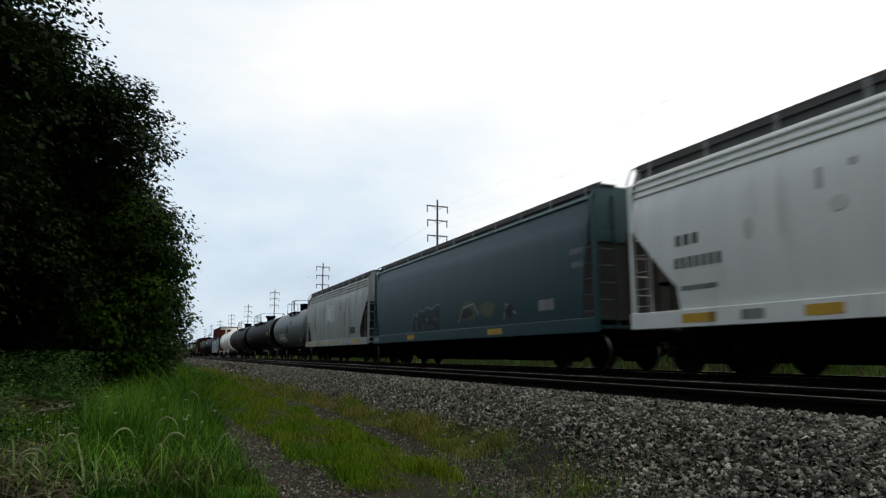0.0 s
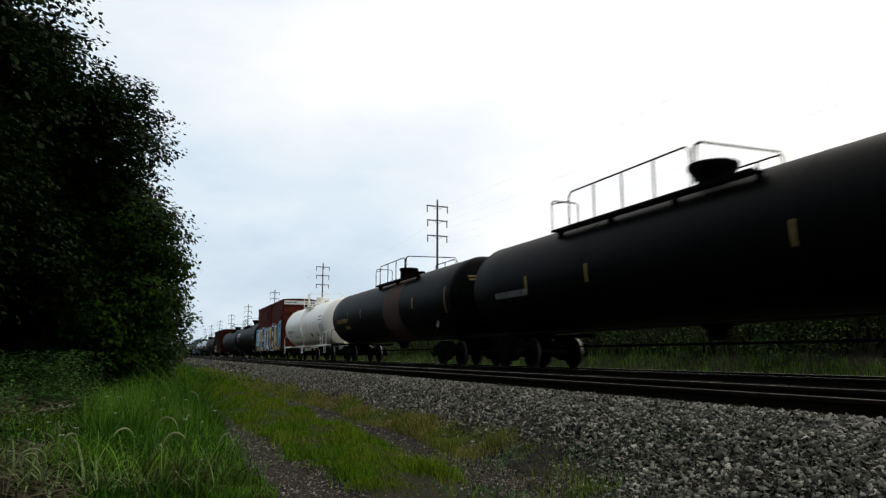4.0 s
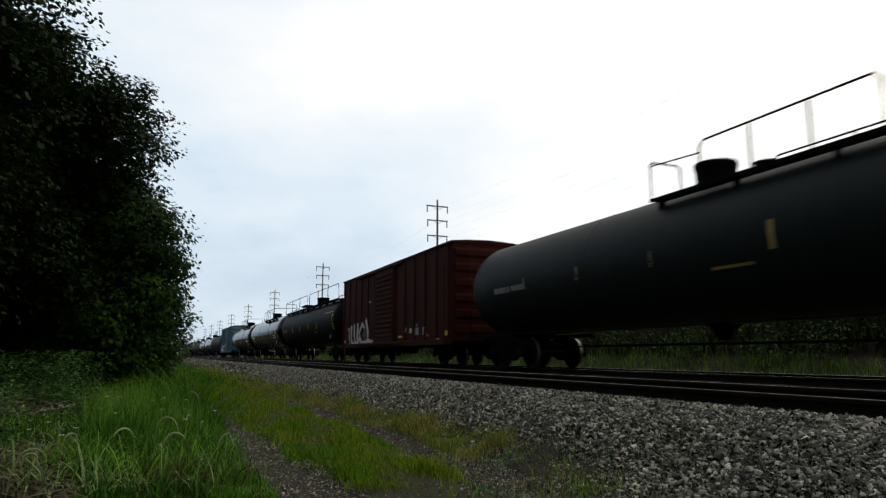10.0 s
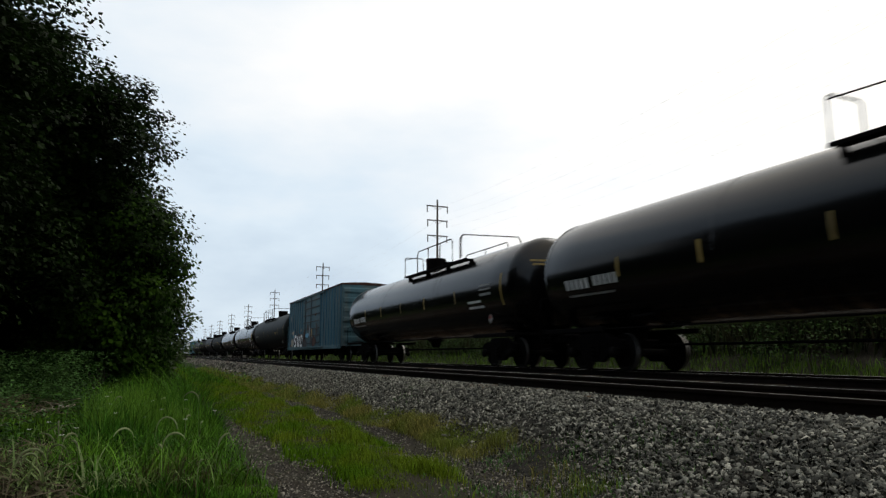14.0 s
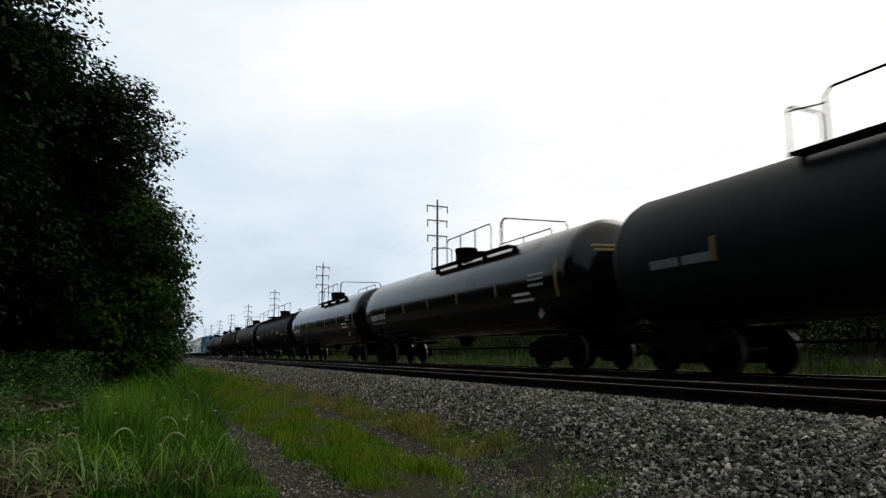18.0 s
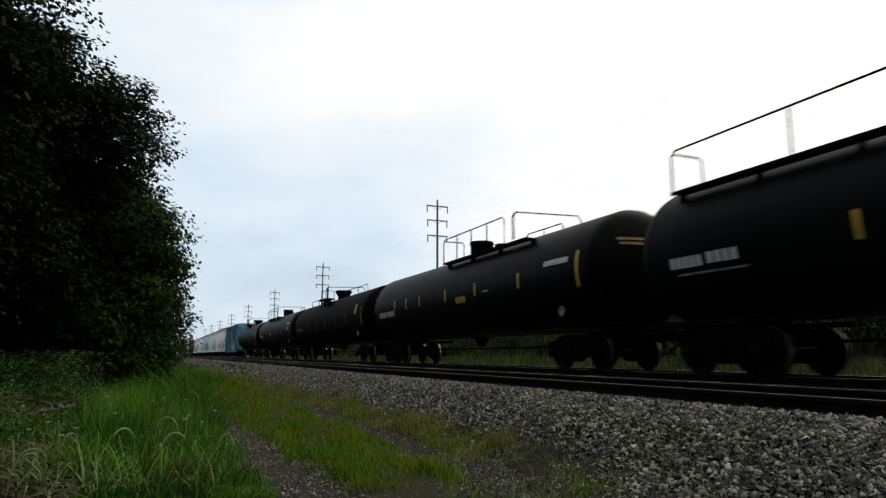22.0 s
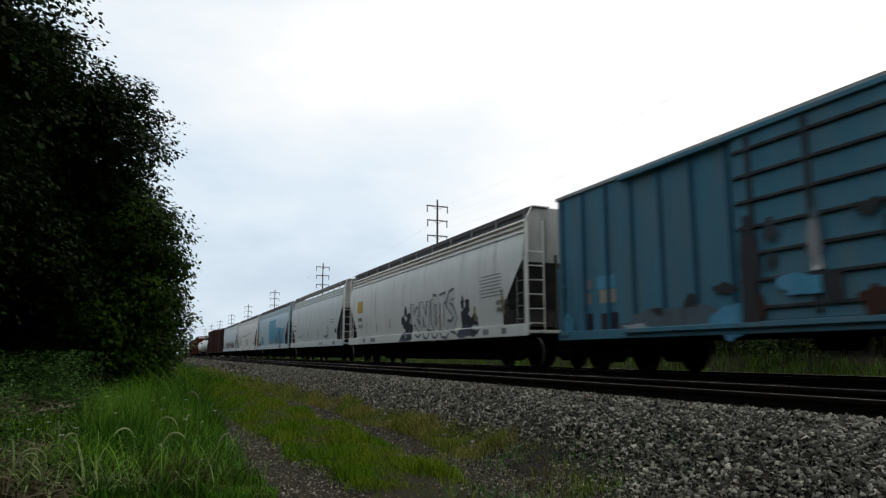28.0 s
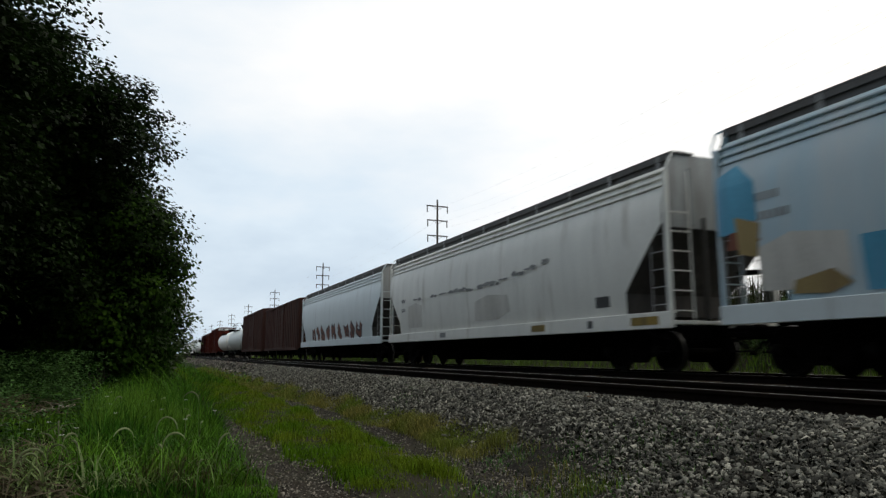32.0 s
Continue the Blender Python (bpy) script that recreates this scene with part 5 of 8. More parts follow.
blades("tall_grass", "tall green roadside grass beside the dirt path", "grass", 95000, tall_place, tall_height, 0.0056, 0.70, 11)
blades("grass_strip", "short green grass strip between the wheel ruts", "grass_short", 95000, strip_place, patch_height, 0.0040, 0.7, 12)
blades("dry_grass", "yellowing grass strip along the foot of the ballast", "grass_dry", 80000, dry_place, patch_height, 0.0040, 0.8, 13)
def stalk_place(rnd, n):
    y = 9.0 + 3.6 * rnd.rand(n)
    return on_ground(0.45 - 1.2 * rnd.rand(n) + 0.12 * np.sin(2.3 * y), y)


blades("tall_stalks", "tall pale green grass stalks in the clump beside the path", "stalk", 4200, stalk_place, 0.70, 0.0036, 0.35, 18)
def near_place(rnd, n):
    """Thin grass on the path round the standpoint, off the ruts."""
    y = -8 + 12.5 * rnd.rand(n)
    x = np.where(rnd.rand(n) < 0.45, 0.7 - 4.2 * rnd.rand(n), 2.25 + 0.28 * rnd.randn(n))
    keep = np.hypot(x, y) > 0.6
    return on_ground(x[keep], y[keep])


blades("near_grass", "short thin grass beside the ruts", "grass", 14000, near_place, 0.11, 0.006, 0.8, 19)
blades("foot_weeds", "low green weeds in patches at the foot of the ballast", "weed", 2000, foot_place, 0.07, 0.006, 1.0, 17)
blades("far_grass", "rough grass further along the path", "grass", 26000, wide_place, 0.34, 0.014, 0.6, 14)


# ---- weeds and straw in the near grass ----
def weed_leaves(name, label, n, seed, mat, size, spread, height):
    """Broad leaves in loose clumps."""
    rnd = np.random.RandomState(seed)
    clumps = 90
    cy = 12.4 + 4.8 * rnd.rand(clumps) ** 1.1 - 4.0 * (rnd.rand(clumps) < 0.10)
    cx = spread(rnd, clumps, cy)
    k = rnd.randint(0, clumps, n)
    x = cx[k] + 0.22 * rnd.randn(n)
    y = cy[k] + 0.22 * rnd.randn(n)
    p = on_ground(x, y)
    p[:, 2] += height * np.clip((y - 4.5) / 4, 0.3, 1.7) * rnd.rand(n) ** 0.8 * (0.4 + 0.6 * rnd.rand(clumps)[k])
    f1 = rnd.randn(n, 3)
    f1[:, 2] = 0.25 * f1[:, 2] - 0.1
    f1 /= np.linalg.norm(f1, axis=1, keepdims=True)
    f2 = np.cross(f1, np.array([[0.0, 0.0, 1.0]]) + 0.35 * rnd.randn(n, 3))
    f2 /= np.linalg.norm(f2, axis=1, keepdims=True)
    nrm = np.cross(f1, f2)
    s = (size * (0.5 + 0.9 * rnd.rand(n)))[:, None]
    v = np.stack([p, p + f1 * s * 0.45 + f2 * s * 0.3 + nrm * s * 0.08, p + f1 * s, p + f1 * s * 0.45 - f2 * s * 0.3 + nrm * s * 0.08], 1).reshape(-1, 3)
    q = np.arange(n)[:, None] * 4
    return tagged(bulk(name, v, np.concatenate([q + np.array([[0, 1, 2]]), q + np.array([[0, 2, 3]])]), mat), label, "weeds", kind="stuff")


weed_leaves("weeds", "broad dark green weeds among the grass", 36000, 31, "weed", 0.055, lambda r, n, y: 0.35 - 0.10 * y - 2.8 * r.rand(n) * y / 12, 0.72)
def arching_blades(name, label, mat, n, place, length, wide, first, curl, seed):
    """Long blades that rise, arch over and hang; first: lean at the foot, curl: further turn to the tip, in radians."""
    rnd = np.random.RandomState(seed)
    p = place(rnd, n)
    n = len(p)
    ln = length * (0.45 + 0.8 * rnd.rand(n))
    a = 2 * PI * rnd.rand(n)
    d = np.stack([np.cos(a), np.sin(a), np.zeros(n)], 1)
    side = np.stack([-np.sin(a), np.cos(a), np.zeros(n)], 1) * (wide * (0.6 + 0.8 * rnd.rand(n)))[:, None]
    lean, turn = first * rnd.rand(n), curl * (0.4 + 0.8 * rnd.rand(n))
    steps, rings = 6, []
    q = p.copy()
    for k in range(steps + 1):
        t = k / steps
        w = side * (1 - t ** 2.5) + side * 0.05
        rings += [q - w, q + w]
        phi = lean + turn * (t + 0.5 / steps)
        q = q + ((ln / steps)[:, None]) * (np.sin(phi)[:, None] * d + np.cos(phi)[:, None] * np.array([[0, 0, 1.0]]))
        q[:, 2] = np.maximum(q[:, 2], p[:, 2] + 0.015)
    v = np.stack(rings, 1).reshape(-1, 3)
    base = np.arange(n)[:, None] * (2 * steps + 2)
    f = np.concatenate([base + np.array([[2 * k, 2 * k + 1, 2 * k + 3, 2 * k + 2]]) for k in range(steps)])
    return tagged(bulk(name, v, f, mat), label, "grass", kind="stuff")


def arch_place(rnd, n):
    x, y = -1.8 + 2.5 * rnd.rand(n) ** 1.2, 6.1 + 3.0 * rnd.rand(n) ** 1.3
    keep = np.array([noise.noise((a * 3.1, b * 3.1, 21.0)) for a, b in zip(x, y)]) > -0.05
    return on_ground(x[keep], y[keep])


def clump_place(rnd, n):
    y = 6.4 + 6.5 * rnd.rand(n) ** 1.2
    return on_ground(0.85 - 1.7 * rnd.rand(n) + 0.1 * rnd.randn(n), y)


def brown_place(rnd, n):
    spot = rnd.rand(n)
    x = np.where(spot < 0.45, 0.25 + 0.24 * rnd.randn(n), np.where(spot < 0.8, -1.15 + 0.32 * rnd.randn(n), 0.25 + 0.16 * rnd.randn(n)))
    y = np.where(spot < 0.45, 6.95 + 0.42 * rnd.randn(n), np.where(spot < 0.8, 7.3 + 0.6 * rnd.randn(n), 8.3 + 0.4 * rnd.randn(n)))
    return on_ground(x, y)


arching_blades("pale_blades", "pale arching grass blades at the edge of the path", "arched", 1000, arch_place, 0.50, 0.0052, 0.5, 2.3, 51)
def corner_place(rnd, n):
    """Tufts of long pale blades at the near corner of the grass."""
    spot = np.array([(-1.0, 6.6), (-0.75, 6.35), (-0.45, 6.5), (-1.25, 7.1), (-0.9, 7.6)])
    k = rnd.randint(0, len(spot), n)
    return on_ground(spot[k, 0] + 0.07 * rnd.randn(n), spot[k, 1] + 0.10 * rnd.randn(n))


arching_blades("pale_tufts", "tufts of long pale green arching blades", "pale_tuft", 170, corner_place, 0.52, 0.0085, 0.6, 2.2, 54)
arching_blades("bent_blades", "green bent grass blades in the clump", "grass", 3600, clump_place, 0.50, 0.0046, 0.5, 1.4, 52)
arching_blades("brown_blades", "dead brown grass lying in tangled patches", "brown_grass", 3600, brown_place, 0.34, 0.0030, 1.2, 1.6, 53)
weed_leaves("light_weeds", "light green weeds among the grass", 5000, 32, "grass", 0.06, lambda r, n, y: 0.5 - 2.6 * r.rand(n), 0.40)


def straw_pile():
    """Dead stems lying across one another."""
    rnd = np.random.RandomState(33)
    n = 3400
    y = np.where(rnd.rand(n) < 0.62, 7.1 + 0.7 * rnd.randn(n), 11.8 + 0.5 * rnd.randn(n))
    x = np.where(y < 9.5, -0.98, -2.0) + 0.30 * rnd.randn(n)
    keep = x < -0.55
    x, y = x[keep], y[keep]
    n = len(x)
    p = on_ground(x, y)
    p[:, 2] += 0.02 + 0.14 * rnd.rand(n) ** 1.6 + 0.22 * np.clip((y - 9) / 1.5, 0, 1)
    a = 2 * PI * rnd.rand(n)
    ln = 0.03 + 0.22 * rnd.rand(n) ** 2.0
    d = np.stack([np.cos(a), np.sin(a), 0.4 * rnd.randn(n)], 1) * ln[:, None]
    sag = np.array([[0, 0, 1.0]]) * (ln * (0.35 * rnd.randn(n)))[:, None] + 0.25 * d[:, [1, 0, 2]] * rnd.randn(n, 1)
    w = (0.0014 + 0.0062 * rnd.rand(n) ** 4)[:, None]
    side = np.stack([-np.sin(a), np.cos(a), np.zeros(n)], 1) * w
    up = np.array([[0, 0, 1.0]]) * w
    v = np.stack([p - d - side - up, p - d + side + up, p + sag + side + up, p + sag - side - up, p + d + side + up, p + d - side - up], 1).reshape(-1, 3)
    q = np.arange(n)[:, None] * 6
    f = np.concatenate([q + np.array([[0, 1, 2, 3]]), q + np.array([[3, 2, 4, 5]])])
    tagged(bulk("straw", v, f, "straw"), "dead straw and dry stems lying in the grass", "straw", kind="stuff")


straw_pile()


def dead_branch(points, r, label):
    """A bare fallen branch with a few broken twigs."""
    b = new("dead_branch")
    b.location = points[0]
    tagged(b, label, "branch", "fallen branches in the grass")
    o = Vector(points[0])
    pts = [Vector(p) - o for p in points]
    bm = bmesh.new()
    tube(bm, pts, [r * (1 - 0.5 * i / len(pts)) for i in range(len(pts))], 7)
    part("stem", bm, "dead wood", b)
    rnd = random.Random(int(100 * points[0][1]))
    for i in range(3):
        base = pts[0].lerp(pts[-1], rnd.uniform(0.2, 0.8))
        bm = bmesh.new()
        tube(bm, [base, base + Vector((rnd.uniform(-0.08, 0.08), rnd.uniform(-0.1, 0.1), 0.07)), base + Vector((rnd.uniform(-0.2, 0.2), rnd.uniform(-0.2, 0.2), 0.12))], [r * 0.4, r * 0.3, r * 0.12], 5)
        part("twig", bm, "dead wood", b)


dead_branch([(-1.62, 11.35, 0.36), (-1.48, 11.45, 0.40), (-1.3, 11.7, 0.42), (-1.12, 11.9, 0.44)], 0.026, "pale bare branch fallen in the grass")
dead_branch([(-1.12, 7.75, 0.19), (-0.97, 7.6, 0.17), (-0.82, 7.5, 0.13)], 0.02, "short pale broken branch among dead stems")
dead_branch([(-1.0, 9.4, 0.05), (-1.02, 9.38, 0.25), (-1.035, 9.36, 0.42)], 0.017, "pale broken stem standing upright in the grass")
dead_branch([(-1.42, 8.3, 0.24), (-1.25, 8.1, 0.22), (-1.05, 8.0, 0.16)], 0.015, "thin bare branch among dead stems")


def drooping_stems():
    """Foxtail stems: a thin stalk that rises, arches over and hangs in a thick pale seed head."""
    rnd = np.random.RandomState(34)
    bm = bmesh.new()
    for _ in range(27):
        y = 5.8 + 4.4 * rnd.rand() ** 1.2
        x = 0.55 - 2.5 * rnd.rand()
        z = ground_height(x, y)
        a = rnd.uniform(-0.7, 0.7) + (0 if rnd.rand() < 0.6 else PI)
        tall = (0.22 + 0.22 * rnd.rand()) * (1.5 if y > 8 and x > -0.8 else 1)
        arc = 0.025 + 0.095 * rnd.rand() ** 1.6
        pts, rad = [], []
        for k in range(4):
            t = k / 3
            pts.append((x + 0.02 * t * t * math.cos(a), y + 0.02 * t * t * math.sin(a), z + tall * t))
            rad.append(0.0016)
        sweep = rnd.uniform(1.5, 3.4)
        for k in range(1, 9):
            b = sweep * k / 8
            r = arc * (1 - math.cos(b))
            pts.append((x + (0.02 + r) * math.cos(a), y + (0.02 + r) * math.sin(a), z + tall + arc * math.sin(b) * 1.15))
            rad.append(0.0022 + 0.0078 * math.sin(PI * min(1, k / 8 * 0.92)))
        tube(bm, pts, rad, 5)
    tagged(part("drooping_stems", bm, "seed"), "pale drooping grass stems with seed heads", "grass", kind="stuff")


drooping_stems()


def white_flowers():
    rnd = np.random.RandomState(35)
    verts, faces = [], []
    for _ in range(26):
        y = 6.5 + 6 * rnd.rand()
        x = 0.7 - 2.6 * rnd.rand()
        z = ground_height(x, y) + 0.35 + 0.25 * rnd.rand()
        for i in range(6):
            a = i * PI / 3
            k = len(verts)
            r = 0.018
            verts += [(x, y, z), (x + r * math.cos(a - 0.4), y + r * math.sin(a - 0.4), z + 0.004), (x + r * 1.4 * math.cos(a), y + r * 1.4 * math.sin(a), z + 0.01), (x + r * math.cos(a + 0.4), y + r * math.sin(a + 0.4), z + 0.004)]
            faces.append((k, k + 1, k + 2, k + 3))
    tagged(bulk("white_flowers", verts, faces, "petal"), "small white flowers scattered in the grass", "flowers", kind="stuff")


white_flowers()


# ---- trees ----
def tree(name, label, x, y, tall, wide, leaves, size, seed, mat="leaf", low=0.6, lumps=0.26, square=2.4, airy=0.0, full=0.5, inner=2.0):
    """A trunk with limbs and a crown of leaf sprays gathered in lumps; low: where the crown starts over the ground."""
    rnd = np.random.RandomState(seed)
    top = new(name)
    top.location = (x, y, ground_height(x, y) - 0.1)
    tagged(top, label, "tree", "trees beside the path")

    def reach_at(u):
        return np.where(u > 0.42, (1 - np.clip((u - 0.42) / 0.58, 0, 1) ** square) ** (1 / square), 0.78 + 0.22 * u / 0.42)

    bm = bmesh.new()
    pts = [Vector((0, 0, 0))]
    for i in range(1, 7):
        pts.append(Vector((0.04 * wide * rnd.randn(), 0.04 * wide * rnd.randn(), tall * 0.86 * i / 6)))
    r0 = 0.02 * tall
    tube(bm, pts, [r0 * (1 - 0.13 * i) for i in range(7)], 8)
    for i in range(24):
        h = low + (tall - low) * (0.1 + 0.75 * rnd.rand())
        a = 2 * PI * rnd.rand()
        reach = float(reach_at((h - low) / (tall - low))) * wide * 0.72
        end = Vector((reach * math.cos(a), reach * math.sin(a), h + 0.05 * tall))
        start = Vector((0, 0, max(0.4, h - 0.22 * tall * rnd.rand() - 0.3)))
        tube(bm, [start, start.lerp(end, 0.5) + Vector((0, 0, -0.02 * tall)), end], [r0 * 0.33, r0 * 0.22, r0 * 0.07], 5)
    part("trunk", bm, "bark", top)

    # boughs round the outside: lumps drawn out towards their tips, of uneven reach
    lobes = max(24, int(2.3 * wide * (tall - low) / (lumps * wide) ** 2))
    u = (np.arange(lobes) + rnd.rand(lobes)) / lobes
    a = 2 * PI * rnd.rand(lobes)
    size_l = wide * lumps * (0.6 + 0.8 * rnd.rand(lobes))
    rad = np.maximum(0.05, reach_at(u) * wide * (1 + 0.05 * rnd.randn(lobes)) - size_l * (1.0 + 0.6 * rnd.rand(lobes)))
    c = np.stack([rad * np.cos(a), rad * np.sin(a), low + (tall - low - 0.9 * size_l) * u], 1)
    axis = np.stack([np.cos(a), np.sin(a), 0.15 + 1.1 * np.clip((u - 0.6) / 0.4, 0, 1)], 1) + 0.45 * rnd.randn(lobes, 3)
    axis /= np.linalg.norm(axis, axis=1, keepdims=True)
    per = 11
    sprays = leaves // per
    which = rnd.randint(0, lobes, sprays)
    out = rnd.randn(sprays, 3)
    out[:, 2] += 0.3
    out /= np.linalg.norm(out, axis=1, keepdims=True)
    along = np.sum(out * axis[which], 1, keepdims=True)
    stretch_l = out + axis[which] * along * np.where(along > 0, 0.45, 0.0)
    shell = (1 - 0.5 * rnd.rand(sprays) ** 2.0 + 0.10 * rnd.rand(sprays))[:, None]
    q = c[which] + stretch_l * np.array([1, 1, 0.78]) * size_l[which][:, None] * shell
    core = rnd.rand(sprays) < 0.26 * (1 - airy)
    ca, cu = 2 * PI * rnd.rand(sprays), rnd.rand(sprays)
    cr = wide * 0.74 * np.sqrt(rnd.rand(sprays)) * reach_at(cu)
    q[core] = np.stack([cr * np.cos(ca), cr * np.sin(ca), low + (tall - low) * 0.90 * cu], 1)[core]
    m = sprays * per
    k = np.repeat(np.arange(sprays), per)
    off = rnd.randn(m, 3) * np.array([1, 1, 0.5]) * (size * 1.15)
    p = q[k] + off + out[k] * (0.4 * size * rnd.randn(m, 1))
    p[:, 2] = np.maximum(p[:, 2] - 0.25 * np.hypot(off[:, 0], off[:, 1]), 0.1)
    nrm = full * out[k] + np.array([0, 0, 1.25 - full]) + 0.30 * rnd.randn(m, 3)
    nrm /= np.linalg.norm(nrm, axis=1, keepdims=True)
    f1 = off * np.array([1, 1, 0]) + 0.5 * size * rnd.randn(m, 3) + out[k] * size + np.array([0, 0, -0.8 * size])
    f1 -= nrm * np.sum(f1 * nrm, 1, keepdims=True)
    f1 /= np.linalg.norm(f1, axis=1, keepdims=True)
    f2 = np.cross(nrm, f1)
    s = (size * (0.6 + 0.7 * rnd.rand(m)) * np.where(core[k], inner, 1.0))[:, None]
    v = np.stack([p, p + f1 * s * 0.42 + f2 * s * 0.40 - nrm * s * 0.08, p + f1 * s - nrm * s * 0.12, p + f1 * s * 0.42 - f2 * s * 0.40 - nrm * s * 0.08], 1).reshape(-1, 3)
    n = np.arange(m)[:, None] * 4
    crown = bulk("crown", v, np.concatenate([n + np.array([[0, 1, 2]]), n + np.array([[0, 2, 3]])]), mat)
    crown.parent = top
    return top


DARK = "dense dark green broadleaf tree at the edge of the path"
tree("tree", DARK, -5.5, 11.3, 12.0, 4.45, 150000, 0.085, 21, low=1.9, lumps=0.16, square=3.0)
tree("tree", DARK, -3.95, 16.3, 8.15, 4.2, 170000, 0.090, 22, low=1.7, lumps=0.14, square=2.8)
tree("tree", "broadleaf tree with brighter green leaves at the edge of the path", -1.2, 16.6, 5.25, 1.8, 46000, 0.095, 27, "leaf_bright", low=1.0, lumps=0.30, square=2.6, full=0.85, inner=1.15)
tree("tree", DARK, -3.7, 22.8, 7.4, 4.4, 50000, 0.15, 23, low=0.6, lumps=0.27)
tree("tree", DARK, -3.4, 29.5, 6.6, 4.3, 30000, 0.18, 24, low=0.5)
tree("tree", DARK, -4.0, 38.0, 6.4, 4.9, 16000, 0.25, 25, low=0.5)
tree("tree", "thin lighter green young tree at the end of the tree row", 0.35, 34.0, 4.9, 1.3, 3600, 0.15, 26, "leaf_light", low=1.0, lumps=0.34, airy=1.0)
tree("bush", "low dark green bush at the foot of the trees", -0.35, 21.5, 1.55, 0.95, 9000, 0.10, 28, "leaf_bright", low=0.15, lumps=0.4, inner=1.2)
# first three: hidden by the front trees, made 18 m to darken tank reflections
for i, (tx, ty, th, tw) in enumerate(((-9.8, 13, 18, 4.8), (-9.9, 21, 18, 4.8), (-11.0, 30, 18, 5), (-6, 47, 7.5, 5), (-7, 58, 8, 5.5), (-7.6, 72, 9, 6), (-8.4, 90, 9, 7), (-9.5, 112, 10, 8), (-11.5, 140, 11, 9), (-13.5, 180, 12, 11))):
    tree("tree", "dark green broadleaf tree in the tree row that runs on out of view", tx, ty, th, tw, 6000, 0.48, 40 + i)
# added row behind the camera, never in view; blocks sky and mirrors in tanks
for i in range(13):
    tree("tree", "dark green broadleaf tree in the tree row that runs on out of view", -7.6 - (i % 3) * 0.8, 1.0 - i * 6.3, 12 + (i * 7 % 3), 4.6, 7000, 0.40, 60 + i)


# ---- poles ----
def pole_line():
    arms = ((-0.75, 3.9), (-3.2, 3.7), (-5.8, 3.7))
    for i in range(9):
        y = 16.4 + 85.2 * i
        p = new("power_pole")
        p.location = (42.0, y, -0.2)
        tagged(p, "tall dark timber power pole with three crossarms", "power pole", "power poles behind the track")
        bm = bmesh.new()
        tube(bm, [(0, 0, 0), (0, 0, 14), (0, 0, 27.3)], [0.24, 0.20, 0.15], 10)
        part("shaft", bm, "pole", p)
        for dz, w in arms:
            z = 27.3 + dz - 0.4
            bm = bmesh.new()
            box(bm, -w / 2, w / 2, -0.09, 0.09, z - 0.09, z + 0.09, 0.01)
            arm = part("crossarm", bm, "pole", p)
            bm = bmesh.new()
            for s in (-1, 1):
                tube(bm, [(s * 1.0, -0.1, z - 0.05), (0, -0.1, z - 0.6)], 0.03, 5)
            part("brace", bm, "pole", arm)
            for s in (-1, 1):
                bm = bmesh.new()
                lathe(bm, [(-1.05, 0.03), (-1.0, 0.11), (-0.75, 0.08), (-0.7, 0.12), (-0.5, 0.08), (-0.45, 0.12), (-0.2, 0.08), (-0.1, 0.1), (0, 0.03)], (s * (w / 2 - 0.12), 0, z - 0.06), "z", 8)
                part("insulator", bm, "insulator", arm)
    wires = new("power_lines")
    tagged(wires, "thin grey power lines sagging between the poles", "power line")
    for dz, w in arms:
        for s in (-1, 1):
            bm = bmesh.new()
            x, z = 42.0 + s * (w / 2 - 0.12), 27.1 + dz - 1.5
            pts = []
            for i in range(-1, 8):
                for k in range(8):
                    t = k / 8
                    pts.append((x, 16.4 + 85.2 * (i + t), z - 4 * 1.6 * t * (1 - t)))
            tube(bm, pts, 0.005, 4)
            part("wire", bm, "wire", wires)


pole_line()


# ---- brush behind the train ----
def reed_place(rnd, n):
    y = -6 + 110 * rnd.rand(n) ** 1.5
    x = 16.2 + 3.2 * rnd.rand(n) ** 0.8
    return on_ground(x, y)


def reed_height(rnd, p):
    return (0.6 + 1.2 * np.clip((p[:, 0] - 15.0) / 3.0, 0, 1)) * (0.55 + 0.5 * rnd.rand(len(p)))


def verge_place(rnd, n):
    y = -6 + 130 * rnd.rand(n) ** 1.6
    x = 14.4 + 2.4 * rnd.rand(n) * np.clip((y - 4) / 12, 0.4, 1)
    return on_ground(x, y)


